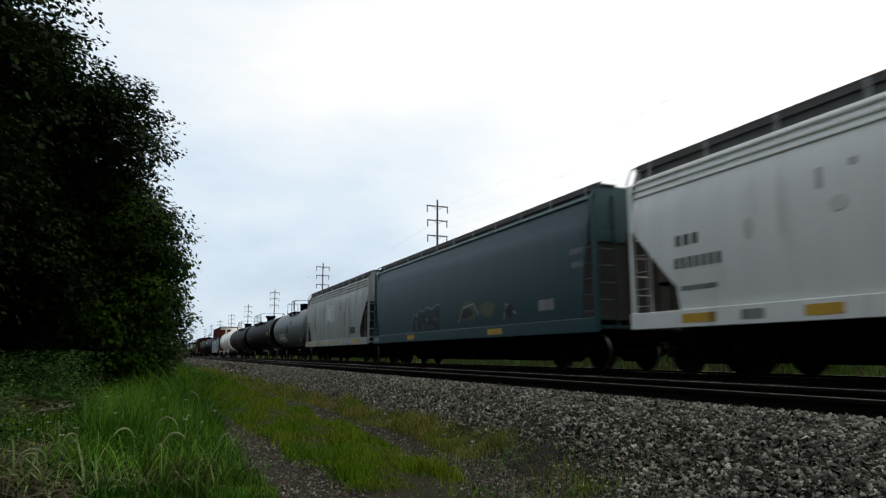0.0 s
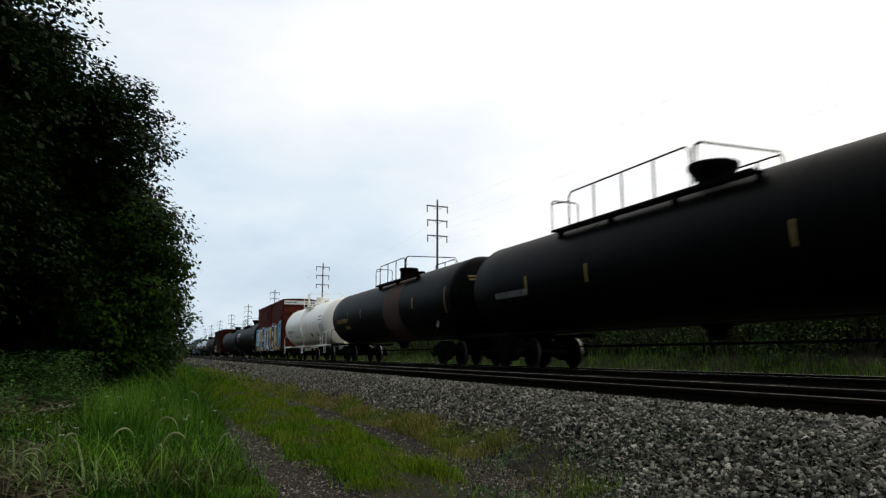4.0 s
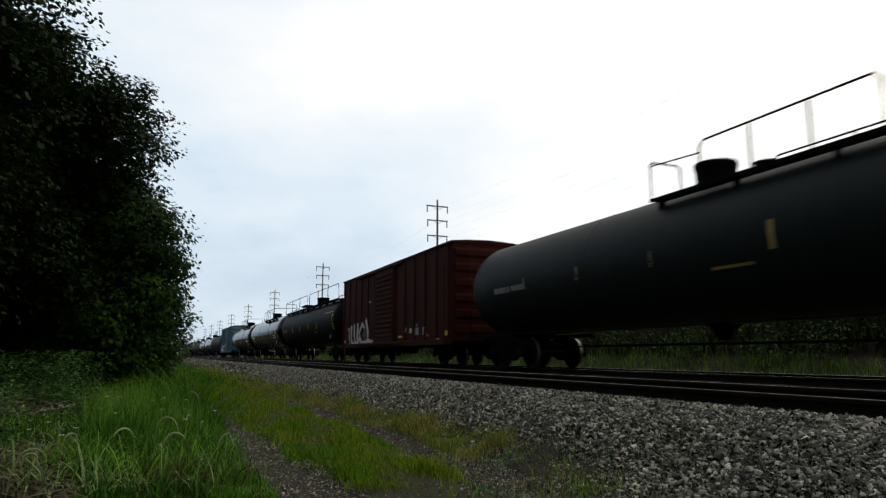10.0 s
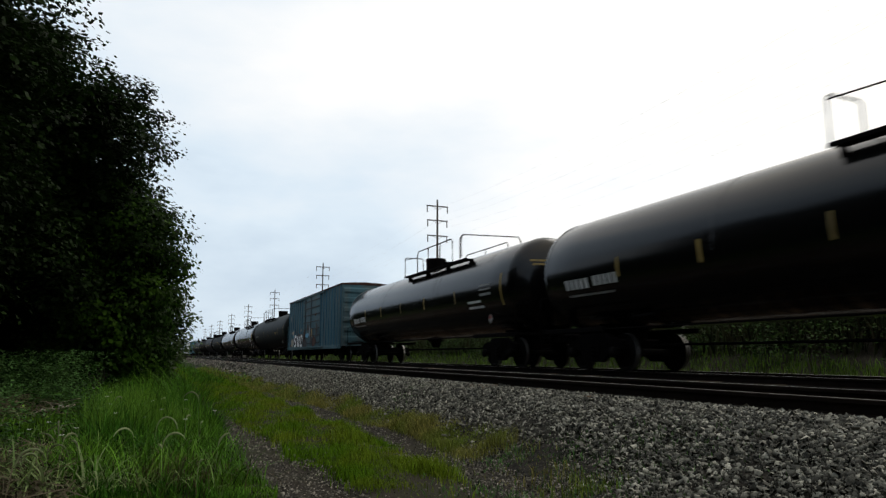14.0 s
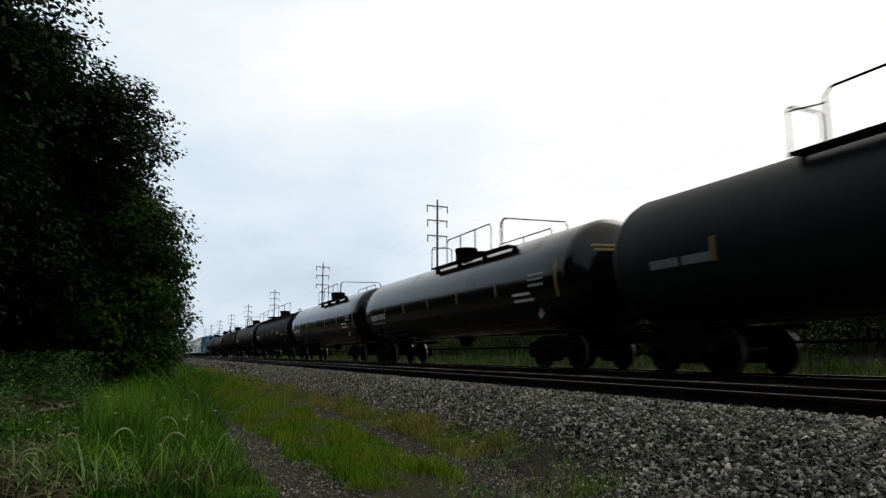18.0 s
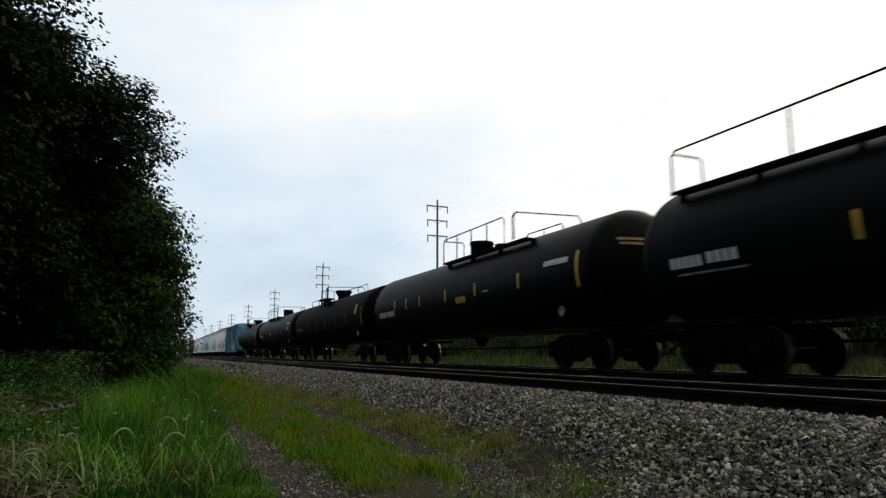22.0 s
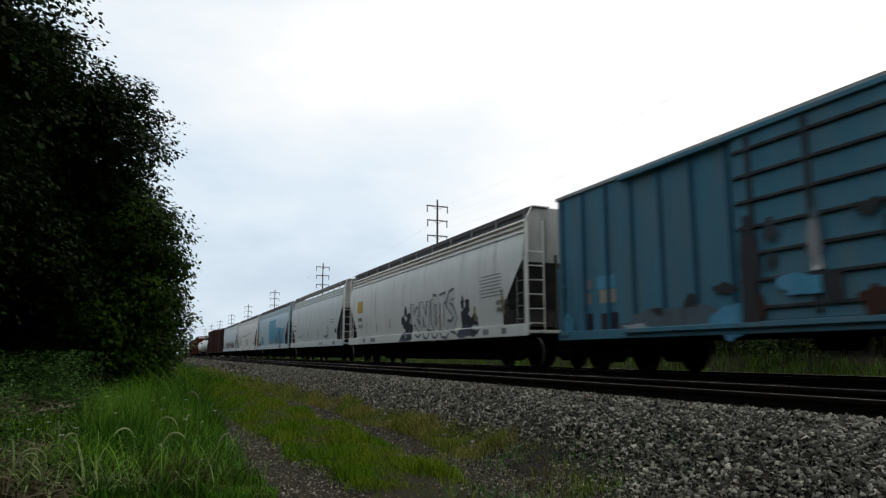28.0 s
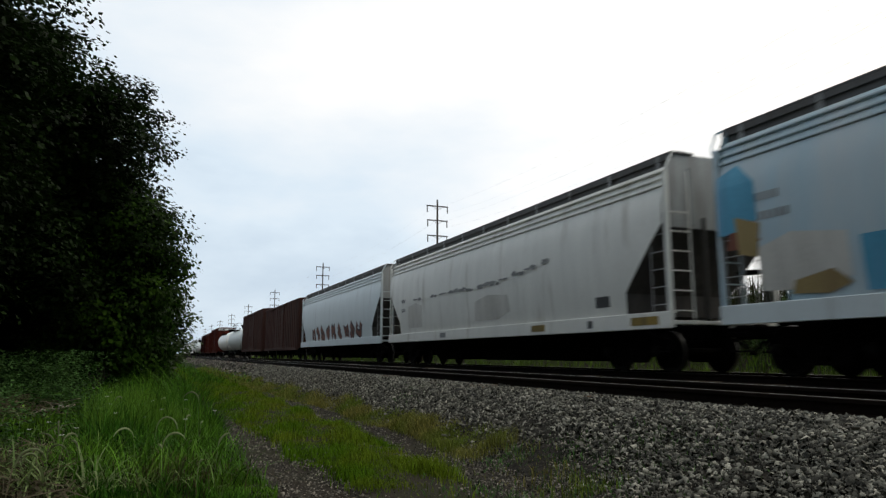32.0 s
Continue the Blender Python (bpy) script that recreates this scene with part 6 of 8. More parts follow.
def brush_leaves():
    """Leafy weeds and low bushes along the far side of the train's track."""
    rnd = np.random.RandomState(36)
    clumps, n = 420, 52000
    cy = -5 + 75 * rnd.rand(clumps) ** 1.3
    cx = 15.6 + 2.6 * rnd.rand(clumps)
    tall = 0.5 + 1.1 * rnd.rand(clumps) * np.clip((cx - 15.3) / 1.2, 0.3, 1)
    k = rnd.randint(0, clumps, n)
    p = on_ground(cx[k] + 0.32 * rnd.randn(n), cy[k] + 0.38 * rnd.randn(n))
    p[:, 2] = np.maximum(p[:, 2], 0.1) + 0.25 + tall[k] * rnd.rand(n) ** 0.7
    f1 = rnd.randn(n, 3) * np.array([1, 1, 0.4])
    f1 /= np.linalg.norm(f1, axis=1, keepdims=True)
    f2 = np.cross(f1, np.array([[0.0, 0.0, 1.0]]) + 0.4 * rnd.randn(n, 3))
    f2 /= np.linalg.norm(f2, axis=1, keepdims=True)
    s = (0.092 * (0.5 + rnd.rand(n)))[:, None]
    v = np.stack([p, p + f1 * s * 0.45 + f2 * s * 0.32, p + f1 * s, p + f1 * s * 0.45 - f2 * s * 0.32], 1).reshape(-1, 3)
    q = np.arange(n)[:, None] * 4
    tagged(bulk("brush", v, q + np.array([[0, 1, 2, 3]]), "brush"), "leafy green weeds and brush behind the tracks", "brush", kind="stuff")


brush_leaves()
blades("reeds", "tall brush and reeds on the far side of the tracks", "reed", 24000, reed_place, reed_height, 0.026, 0.7, 15)
blades("far_verge", "rough green grass along the far edge of the ballast", "verge", 26000, verge_place, 0.32, 0.010, 0.7, 16)


# ---- the train, from the car that passes first ----
gear_meshes()
BLK = "black tank paint"


def dash_row(ys, z0=2.2, z1=2.66, w=0.13):
    return [(y, z0, z1, w) for y in ys]


def gloss_tank(k_front, k_rear, label):
    return tank_car(k_front, k_rear, "gloss black tank paint", label, walk_span=(-5.8, 0.75), housing=(-0.9, 0.6), rail_span=(-4.55, -0.85),
                    loop_span=-5.35, small_span=(-4.35, -0.4), dashes=dash_row((-5.25, -2.2, 0.65, 3.5, 6.1)), dash_mat="ochre mark", seams=(-3.6,),
                    texts=[(7.35, 8.4, 2.05, 2.30, "white mark"), (6.2, 7.2, 2.08, 2.32, "white mark"), (6.4, 8.3, 1.86, 1.93, "dim mark"), (-7.3, -6.3, 2.10, 2.21, "white mark"),
                           (-7.45, -6.3, 1.92, 2.03, "white mark"), (-8.1, -7.3, 2.62, 2.70, "dim mark"), (-8.1, -7.3, 2.48, 2.56, "dim mark"), (-8.1, -7.3, 2.30, 2.42, "dim mark")])


# white hopper
body, hw, e = hopper_car(-6.6, 12.9, "white hopper paint", "white covered hopper with faded black lettering", eave=4.24, board=4.72, sill_paint="white hopper paint",
                         marks=[(6.86, 7.56, 2.58, 2.80, "dark mark"), (6.3, 7.6, 2.12, 2.34, "dark mark"), (6.46, 7.42, 1.66, 1.78, "dim mark"), (4.1, 4.2, 3.05, 3.4, "pale patch"), (3.5, 3.62, 3.3, 3.42, "pale patch")],
                         sill_marks=[(6.5, 7.4, "yellow mark"), (3.9, 4.6, "yellow mark"), (5.4, 5.9, "dim mark"), (2.2, 2.9, "dim mark"), (-1.4, -0.5, "yellow mark")])
paint_shapes("stain", body, hw, blob("faint stain", 3.85, 2.75, 0.16, 0.13, seed=4) + blob("faint stain", 5.6, 2.65, 0.12, 0.2, seed=5), "faint grey stain")

# dark teal hopper
body, hw, e = hopper_car(12.9, 32.3, "teal hopper paint", "dark teal covered hopper with worn graffiti", eave=4.34, board=4.72, bulge=0.5, gap=0.55, slope=0.3, shoulder=3.28, end_open=0.34, lips=1, top_band="teal eave paint",
                         marks=[(-8.6, -8.0, 2.95, 3.1, "dim mark"), (-8.6, -8.1, 2.6, 2.75, "dim mark"), (-7.2, -6.4, 1.6, 1.9, "grey patch")],
                         sill_marks=[(3.35, 4.2, "yellow mark"), (-4.3, -3.35, "yellow mark"), (8.2, 8.9, "dim mark")])
worn = [("deep teal spray", [(3.9, 1.3), (3.85, 1.75), (3.5, 2.05), (3.2, 1.95), (2.9, 2.2), (2.4, 2.1), (2.1, 2.25), (1.5, 2.15), (1.1, 2.3), (0.7, 2.2), (0.75, 1.3)])]
for line in ([(3.9, 1.35), (3.85, 1.75), (3.5, 2.05), (3.2, 1.95)], [(3.2, 1.95), (2.9, 2.2), (2.4, 2.1), (2.1, 2.25)], [(2.1, 2.25), (1.5, 2.15), (1.1, 2.3), (0.8, 2.25), (0.7, 2.38)], [(3.3, 1.4), (3.3, 1.75), (3.0, 1.7)], [(2.5, 1.4), (2.3, 1.8), (1.9, 1.7)], [(1.4, 1.4), (1.3, 1.8), (1.0, 1.6)]):
    worn += stroke("teal eave paint", line, 0.05)
for i, (y, z, a, b) in enumerate(((3.0, 1.65, 0.2, 0.16), (2.4, 1.8, 0.16, 0.22), (1.75, 1.7, 0.25, 0.14), (1.2, 1.55, 0.3, 0.14), (0.95, 1.95, 0.12, 0.16), (3.55, 1.5, 0.14, 0.12))):
    worn += blob("navy spray" if i % 2 else "dark spray", y, z, a, b, 14, 0.35, 140 + i)
worn += blob("olive spray", -1.7, 1.85, 0.75, 0.3, 14, 0.25, 6) + blob("dark spray", -1.6, 1.8, 0.45, 0.2, 12, 0.3, 7) + blob("olive spray", -3.2, 1.85, 0.5, 0.28, 12, 0.25, 8)
worn += stroke("grey spray", [(-0.9, 1.5), (-1.4, 2.0), (-2.2, 2.1), (-2.6, 1.7)], 0.06) + stroke("grey spray", [(-4.3, 1.45), (-4.5, 1.95), (-5.1, 1.6)], 0.07) + blob("dark spray", -4.7, 1.7, 0.25, 0.2, 12, 0.4, 9)
paint_shapes("graffiti", body, hw, worn, "worn dark and olive graffiti")

# grey hopper
body, hw, e = hopper_car(32.3, 48.5, "grey hopper paint", "weathered grey covered hopper with rust streaks", eave=4.28, board=4.74, gap=0.5,
                         marks=[(5.8, 6.6, 2.45, 2.6, "dim mark"), (5.8, 6.6, 2.2, 2.35, "dim mark"), (-5.2, -4.1, 1.55, 1.9, "dark mark")],
                         sill_marks=[(5.9, 7.2, "yellow mark"), (1.7, 2.5, "yellow mark"), (-0.25, 0.25, "yellow mark"), (-2.3, -1.85, "yellow mark"), (3.6, 3.9, "yellow mark"), (-4.9, -3.4, "pale patch"), (-6.0, -5.0, "yellow mark")])
paint_shapes("patch", body, hw, [("bone patch", [(1.45, 2.3), (1.45, 3.5), (-0.7, 3.35), (-0.7, 2.35)])], "pale repainted patch")
paint_shapes("emblem", body, hw, [("white spray", [(1.02, 2.5), (1.02, 3.2), (0.5, 3.2), (0.5, 2.5)])] + blob("sky blue spray", 0.76, 3.0, 0.16, 0.14, 10, 0, 1) + blob("sky blue spray", 0.76, 2.68, 0.16, 0.12, 3, 0, 1)
             + [("deep blue patch", [(1.02, 2.2), (1.02, 2.5), (0.46, 2.5), (0.46, 2.2)])], "white and blue emblem", 0.016)
for streak in [("rust", [(y - w, z0), (y - w * 0.6, z1), (y + w * 0.5, z1 - 0.04), (y + w, z0 + 0.1)]) for y, w, z0, z1 in ((-2.2, 0.06, 2.9, 3.6), (-4.1, 0.05, 2.6, 3.7), (2.2, 0.05, 2.6, 3.6), (4.6, 0.06, 1.9, 3.5), (-3.2, 0.07, 2.0, 3.6))]:
    paint_shapes("rust_streak", body, hw, [streak], "rusty streak", 0.012)

# short grey tank car
tk = tank_car(48.5, 64.2, "grey tank paint", "short grey tank car with white graffiti", walk_span=(-2.7, 1.25), housing=(-1.3, -0.05), rail_span=(-1.95, -0.65), loop_span=-1.85, small_span=(-1.7, -0.45),
              end_band=False, texts=[(-5.1, -4.3, 2.1, 2.4, "dim mark"), (-4.0, -3.7, 1.7, 1.98, "dim mark")], dashes=dash_row((3.2, 0.2, -3.2), 2.3, 2.5, 0.06), dash_mat="dim mark")
curve = lambda z: math.sqrt(max(0.02, 1.53 ** 2 - (z - 2.56) ** 2))
paint_shapes("graffiti", tk, curve, bubble_letters(4.25, 1.35, 1.52, 2.14, 6, "white spray", "slate patch", 0.075, 9), "white outlined bubble graffiti")
paint_shapes("stain", tk, curve, blob("dark spray", 0.05, 2.5, 0.22, 0.4, seed=2) + blob("dark spray", -0.35, 2.4, 0.16, 0.4, seed=5) + blob("dark spray", -1.5, 2.95, 0.3, 0.18, seed=6), "black spill stains")
paint_shapes("label_panel", tk, curve, [("ochre mark", [(-1.24, 1.82), (-1.24, 2.08), (-1.9, 2.08), (-1.9, 1.82)])], "yellow label")

PEN = dict(walk_span=(-2.2, 4.8), housing=(-0.8, 0.6), rail_span=(-0.6, 3.9), loop_span=-0.8, small_span=(-0.8, 0.6), flare=1.0)
tank_car(64.2, 85.0, BLK, "black tank car with a yellow end band", texts=[(-8.0, -6.9, 2.3, 2.62, "dim mark"), (5.9, 7.9, 2.12, 2.3, "dim mark"), (-9.1, -8.9, 2.2, 2.9, "dim mark")], dashes=dash_row((-6.2, -3.1, 2.9, 5.9)), dash_mat="ochre mark", **PEN)
tank_car(85.0, 105.1, BLK, "black tank car with a rust band at its middle", walk_span=(-4.6, 0.95), housing=(-1.6, -0.1), rail_span=(-3.4, 0.2), loop_span=-3.6, small_span=(-3.4, -1.0), band=(-3.3, -1.0, "dark rust", "dark rusty band"),
         texts=[(6.8, 8.0, 2.18, 2.42, "ochre mark"), (5.7, 6.7, 2.18, 2.42, "ochre mark"), (5.3, 6.2, 1.82, 2.0, "ochre mark")], dashes=dash_row((5.45, 2.9, -5.0), 2.3, 2.78, 0.12), dash_mat="ochre mark")

# white tank car
wt_car = tank_car(105.1, 121.6, "white tank paint", "cream white tank car with a ladder on its side", r=1.56, cz=2.58, rails_mat="white tank paint", sill_mat="white tank paint", walk_span=(-1.6, 0.75), housing=(-1.2, 0.6),
                  rail_span=(-1.3, -0.65), loop_span=-1.2, small_span=(-1.1, -0.4), side_ladder=0.0, end_band=False, seam=1.38, head=0.27,
                  dashes=dash_row((3.75, 1.3, -1.4, -3.75), 2.18, 2.62, 0.10) + [(-6.55, 1.95, 2.9, 0.13)], dash_mat="ochre mark",
                  texts=[(5.0, 6.0, 2.02, 2.26, "dim mark"), (4.0, 4.9, 2.04, 2.28, "dim mark"), (4.6, 5.9, 1.86, 1.92, "grey spray"), (-6.2, -5.3, 2.86, 2.98, "dim mark"), (-6.2, -5.3, 2.66, 2.76, "dim mark"),
                         (-6.35, -5.4, 1.9, 2.42, "pale patch"), (3.0, 3.6, 2.1, 2.16, "grey spray"), (2.2, 3.4, 1.7, 1.76, "grey spray")], placard=False)
paint_shapes("label_panel", wt_car, lambda z: math.sqrt(max(0.02, 1.56 ** 2 - (z - 2.58) ** 2)), [("ochre mark", [(-2.25, 1.64), (-2.25, 1.88), (-2.85, 1.88), (-2.85, 1.64)])], "yellow label")
paint_shapes("label_panel", wt_car, lambda z: math.sqrt(max(0.02, 1.56 ** 2 - (z - 2.58) ** 2)), [("dark mark", [(-4.35, 1.66), (-4.35, 1.86), (-4.65, 1.86), (-4.65, 1.66)])], "black label")
for y, mat, lab in ((-5.95, "white mark", "white diamond placard"), (-6.5, "red spray", "red diamond placard")):
    bm = bmesh.new()
    slab(bm, [(y - 0.2, 1.4), (y, 1.6), (y + 0.2, 1.4), (y, 1.2)], -1.52, -1.50)
    pl = part("placard", bm, "white mark", wt_car, lab)
    bm = bmesh.new()
    slab(bm, [(y - 0.15, 1.4), (y, 1.55), (y + 0.15, 1.4), (y, 1.25)], -1.528, -1.52)
    part("placard_face", bm, mat, pl)
    bm = bmesh.new()
    box(bm, -1.50, -1.46, y - 0.05, y + 0.05, 0.98, 1.45)
    part("placard_holder", bm, "white tank paint", wt_car)
bm = bmesh.new()
tube(bm, [(-1.46, -7.4, 1.02), (-1.46, -7.4, 1.75), (-1.46, -7.3, 1.85), (-1.46, -6.3, 1.85)], 0.025, 6)
part("corner_handrail", bm, "white tank paint", wt_car)

# red boxcar with the mural
body, w, e = box_car(121.6, 138.95, "red boxcar paint", "tall dark red boxcar with a colourful painted mural", top=5.22, excess=True, gap=0.9, posts=7, door=(-1.5, 1.35), door_bars=4, width=1.44, roof_mat="red boxcar paint", post_deep=0.025,
                     marks=[(-0.75, 0.5, 4.56, 4.62, "dim mark"), (-0.75, 0.5, 4.44, 4.50, "dim mark"), (6.6, 7.0, 4.62, 4.78, "dim mark")])
flat = lambda z: w + 0.135
def outlined(fill, outline, edge="navy spray", grow=0.07):
    """A painted shape with a dark edge round it."""
    cy, cz = sum(y for y, _ in outline) / len(outline), sum(z for _, z in outline) / len(outline)
    ry, rz = max(abs(y - cy) for y, _ in outline), max(abs(z - cz) for _, z in outline)
    return [(edge, [(cy + (y - cy) * (1 + grow / ry), cz + (z - cz) * (1 + grow / rz)) for y, z in outline]), (fill, outline)]


mural = [("sky blue spray", [(7.76, 0.86), (7.76, 3.07), (5.6, 3.02), (3.4, 3.05), (1.5, 3.06), (-0.3, 2.98), (-1.6, 3.0), (-2.6, 2.86), (-4.6, 2.9), (-6.6, 3.2), (-7.75, 3.32), (-7.75, 0.86)]),
         ("ice blue spray", [(7.0, 1.25), (7.0, 2.45), (5.2, 2.3), (3.6, 2.2), (3.6, 1.15)]), ("ice blue spray", [(1.7, 1.2), (1.7, 2.6), (0.75, 2.7), (0.75, 1.2)])]
# ground along the bottom, dark green with orange and yellow bits
mural += [("dark green spray", [(7.76, 0.80), (7.76, 1.3), (7.1, 1.38), (6.5, 1.2), (5.4, 1.12), (4.4, 0.95), (3.4, 1.0), (1.9, 1.2), (0.9, 1.1), (-0.3, 1.0), (-1.6, 1.15), (-2.7, 1.0), (-4.6, 1.05), (-6.4, 1.2), (-7.76, 1.1), (-7.76, 0.80)])]
for i, (y, z, ry, rz, m) in enumerate(((6.02, 2.52, 0.38, 0.16, "white spray"), (6.2, 2.42, 0.5, 0.08, "white spray"), (5.5, 2.80, 0.35, 0.08, "white spray"), (6.4, 2.08, 0.16, 0.06, "white spray"), (4.0, 2.85, 0.4, 0.10, "white spray"), (1.25, 2.2, 0.4, 0.15, "white spray"),
                                       (6.3, 1.04, 0.25, 0.12, "yellow spray"), (5.45, 0.95, 0.22, 0.11, "yellow spray"), (1.9, 1.12, 0.3, 0.08, "yellow spray"), (1.5, 1.35, 0.10, 0.25, "red spray"), (1.2, 1.3, 0.08, 0.2, "white spray"), (0.95, 1.0, 0.2, 0.1, "white spray"))):
    mural += blob(m, y, z, ry, rz, 12, 0.25, 100 + i)
# the panel at the rear corner
mural += outlined("ice blue spray", [(7.62, 1.28), (7.62, 2.9), (6.98, 2.92), (6.98, 1.28)], "navy spray", 0.02) + blob("navy spray", 7.3, 2.78, 0.22, 0.09, 12, 0.3, 120) + stroke("navy spray", [(7.5, 2.0), (7.45, 2.35), (7.2, 2.2), (7.1, 2.45), (7.08, 1.5)], 0.07) + blob("red spray", 7.3, 1.75, 0.16, 0.22, 10, 0.3, 121) + blob("white spray", 7.3, 1.5, 0.1, 0.2, 10, 0.3, 122)
# long-necked yellow shape with orange stars and a dark mouth
mural += outlined("yellow spray", [(5.22, 1.15), (5.1, 1.9), (5.16, 2.55), (4.95, 2.85), (4.57, 2.97), (4.2, 2.8), (4.02, 2.4), (3.92, 1.9), (3.88, 1.2), (4.3, 0.82)]) + outlined("brown spray", [(5.12, 1.1), (5.02, 1.62), (4.7, 1.82), (4.35, 1.6), (4.05, 1.15), (4.3, 0.8), (4.9, 0.82)], "navy spray", 0.05)
mural += blob("orange spray", 4.5, 2.78, 0.17, 0.14, 10, 0.5, 123) + blob("orange spray", 4.54, 2.08, 0.18, 0.13, 10, 0.5, 124) + blob("orange spray", 4.1, 1.72, 0.16, 0.16, 10, 0.5, 125) + blob("orange spray", 4.35, 0.9, 0.2, 0.14, 10, 0.4, 126) + blob("navy spray", 4.65, 2.38, 0.10, 0.15, 10, 0.1, 127) + blob("red spray", 4.6, 1.35, 0.2, 0.2, 10, 0.3, 128)
mural += stroke("navy spray", [(5.14, 2.2), (4.95, 2.25), (4.9, 2.3)], 0.05) + stroke("navy spray", [(5.05, 1.86), (4.65, 1.92), (4.3, 1.75), (4.0, 1.3)], 0.05) + blob("white spray", 3.75, 1.1, 0.2, 0.3, 12, 0.3, 129)
# first letter
mural += outlined("white spray", [(3.70, 0.85), (3.62, 2.55), (3.35, 2.95), (2.9, 3.14), (2.05, 3.08), (1.68, 2.8), (1.66, 1.15), (2.0, 0.85)], "navy spray", 0.05) + [("navy spray", [(3.52, 0.85), (3.50, 2.5), (3.2, 2.88), (2.8, 3.05), (2.1, 3.0), (1.78, 2.76), (1.76, 1.2), (2.05, 0.85)]),
          ("white spray", [(3.0, 1.74), (2.98, 2.2), (2.7, 2.4), (2.42, 2.28), (2.36, 1.7)]), ("navy spray", [(2.78, 1.9), (2.76, 2.2), (2.66, 2.2), (2.64, 1.9)]), ("white spray", [(2.95, 0.8), (2.92, 1.18), (2.45, 1.16), (2.4, 0.8)]), ("violet grey spray", [(3.2, 1.2), (3.2, 1.66), (2.5, 1.5), (2.3, 1.2)])]
# second letter: two round-topped pillars on a white base
mural += outlined("white spray", [(0.78, 1.1), (0.76, 2.5), (0.5, 2.88), (0.1, 2.9), (-0.18, 2.7), (-0.26, 2.4), (-0.6, 2.36), (-0.72, 2.75), (-1.0, 3.0), (-1.4, 2.95), (-1.56, 2.6), (-1.5, 1.05), (-0.4, 0.95)], "navy spray", 0.06)
mural += [("navy spray", [(0.68, 1.18), (0.66, 2.45), (0.46, 2.78), (0.12, 2.78), (-0.08, 2.55), (0.0, 1.75), (0.10, 1.18)]), ("navy spray", [(-0.72, 1.2), (-0.78, 2.55), (-1.0, 2.9), (-1.35, 2.86), (-1.49, 2.5), (-1.43, 1.12)]), ("violet grey spray", [(-0.1, 1.35), (-0.12, 2.3), (-0.3, 2.2), (-0.3, 1.3)])]
mural += stroke("violet grey spray", [(-0.35, 1.9), (-0.68, 1.95)], 0.05) + stroke("violet grey spray", [(-0.35, 1.6), (-0.68, 1.62)], 0.05) + blob("white spray", 0.75, 0.95, 0.35, 0.1, 12, 0.4, 130) + blob("navy spray", 0.0, 0.92, 0.5, 0.1, 12, 0.3, 131) + blob("white spray", -1.3, 0.95, 0.2, 0.14, 12, 0.4, 132)
# yellow crest over a brown beak
mural += outlined("yellow spray", [(-1.68, 1.86), (-1.72, 2.3), (-1.66, 2.5), (-1.8, 2.82), (-2.2, 3.04), (-2.5, 2.86), (-2.6, 2.5), (-2.58, 2.12), (-2.1, 2.0)]) + outlined("brown spray", [(-1.72, 1.74), (-2.1, 1.95), (-2.62, 2.06), (-2.62, 1.3), (-2.3, 1.15), (-2.05, 1.4)], "navy spray", 0.04)
mural += blob("orange spray", -2.42, 2.46, 0.13, 0.13, 10, 0.5, 133) + stroke("navy spray", [(-1.75, 2.2), (-2.2, 2.3), (-2.55, 2.25)], 0.05) + blob("red spray", -2.35, 1.55, 0.2, 0.25, 10, 0.3, 134) + blob("red spray", -1.72, 2.3, 0.06, 0.3, 10, 0.3, 135)
# third letter
mural += outlined("white spray", [(-2.62, 0.80), (-2.60, 2.3), (-2.7, 2.75), (-3.05, 3.1), (-4.25, 3.02), (-4.6, 2.72), (-4.58, 2.2), (-4.42, 1.95), (-4.66, 1.6), (-4.64, 1.0), (-4.25, 0.78)], "navy spray", 0.06) + [("navy spray", [(-2.72, 0.84), (-2.70, 2.3), (-2.80, 2.70), (-3.10, 3.01), (-4.20, 2.93), (-4.5, 2.66), (-4.47, 2.2), (-4.30, 1.95), (-4.55, 1.6), (-4.53, 1.03), (-4.2, 0.86)]),
          ("white spray", [(-3.42, 2.08), (-3.44, 2.56), (-3.7, 2.56), (-3.96, 2.42), (-3.92, 2.2), (-3.7, 2.1)]), ("white spray", [(-3.46, 1.66), (-3.75, 1.66), (-3.98, 1.45), (-3.96, 1.1), (-3.55, 1.02), (-3.62, 1.3)]), ("orange spray", [(-3.88, 0.93), (-3.88, 1.04), (-4.42, 1.02), (-4.42, 0.91)]), ("violet grey spray", [(-2.85, 1.2), (-2.85, 1.6), (-3.3, 1.5), (-3.3, 1.2)])]
# the pale yellow and olive shapes at the front corner
mural += outlined("yellow spray", [(-4.68, 1.2), (-4.66, 2.5), (-4.9, 2.75), (-5.3, 2.7), (-5.45, 2.2), (-5.2, 1.9), (-5.45, 1.5), (-5.3, 1.15)]) + outlined("white spray", [(-4.7, 2.75), (-4.72, 3.05), (-5.2, 3.15), (-5.3, 2.9)], "navy spray", 0.04) + outlined("olive spray", [(-5.35, 1.2), (-5.6, 2.0), (-5.4, 2.7), (-5.8, 3.05), (-6.5, 3.1), (-6.62, 1.2)], "dark green spray", 0.03)
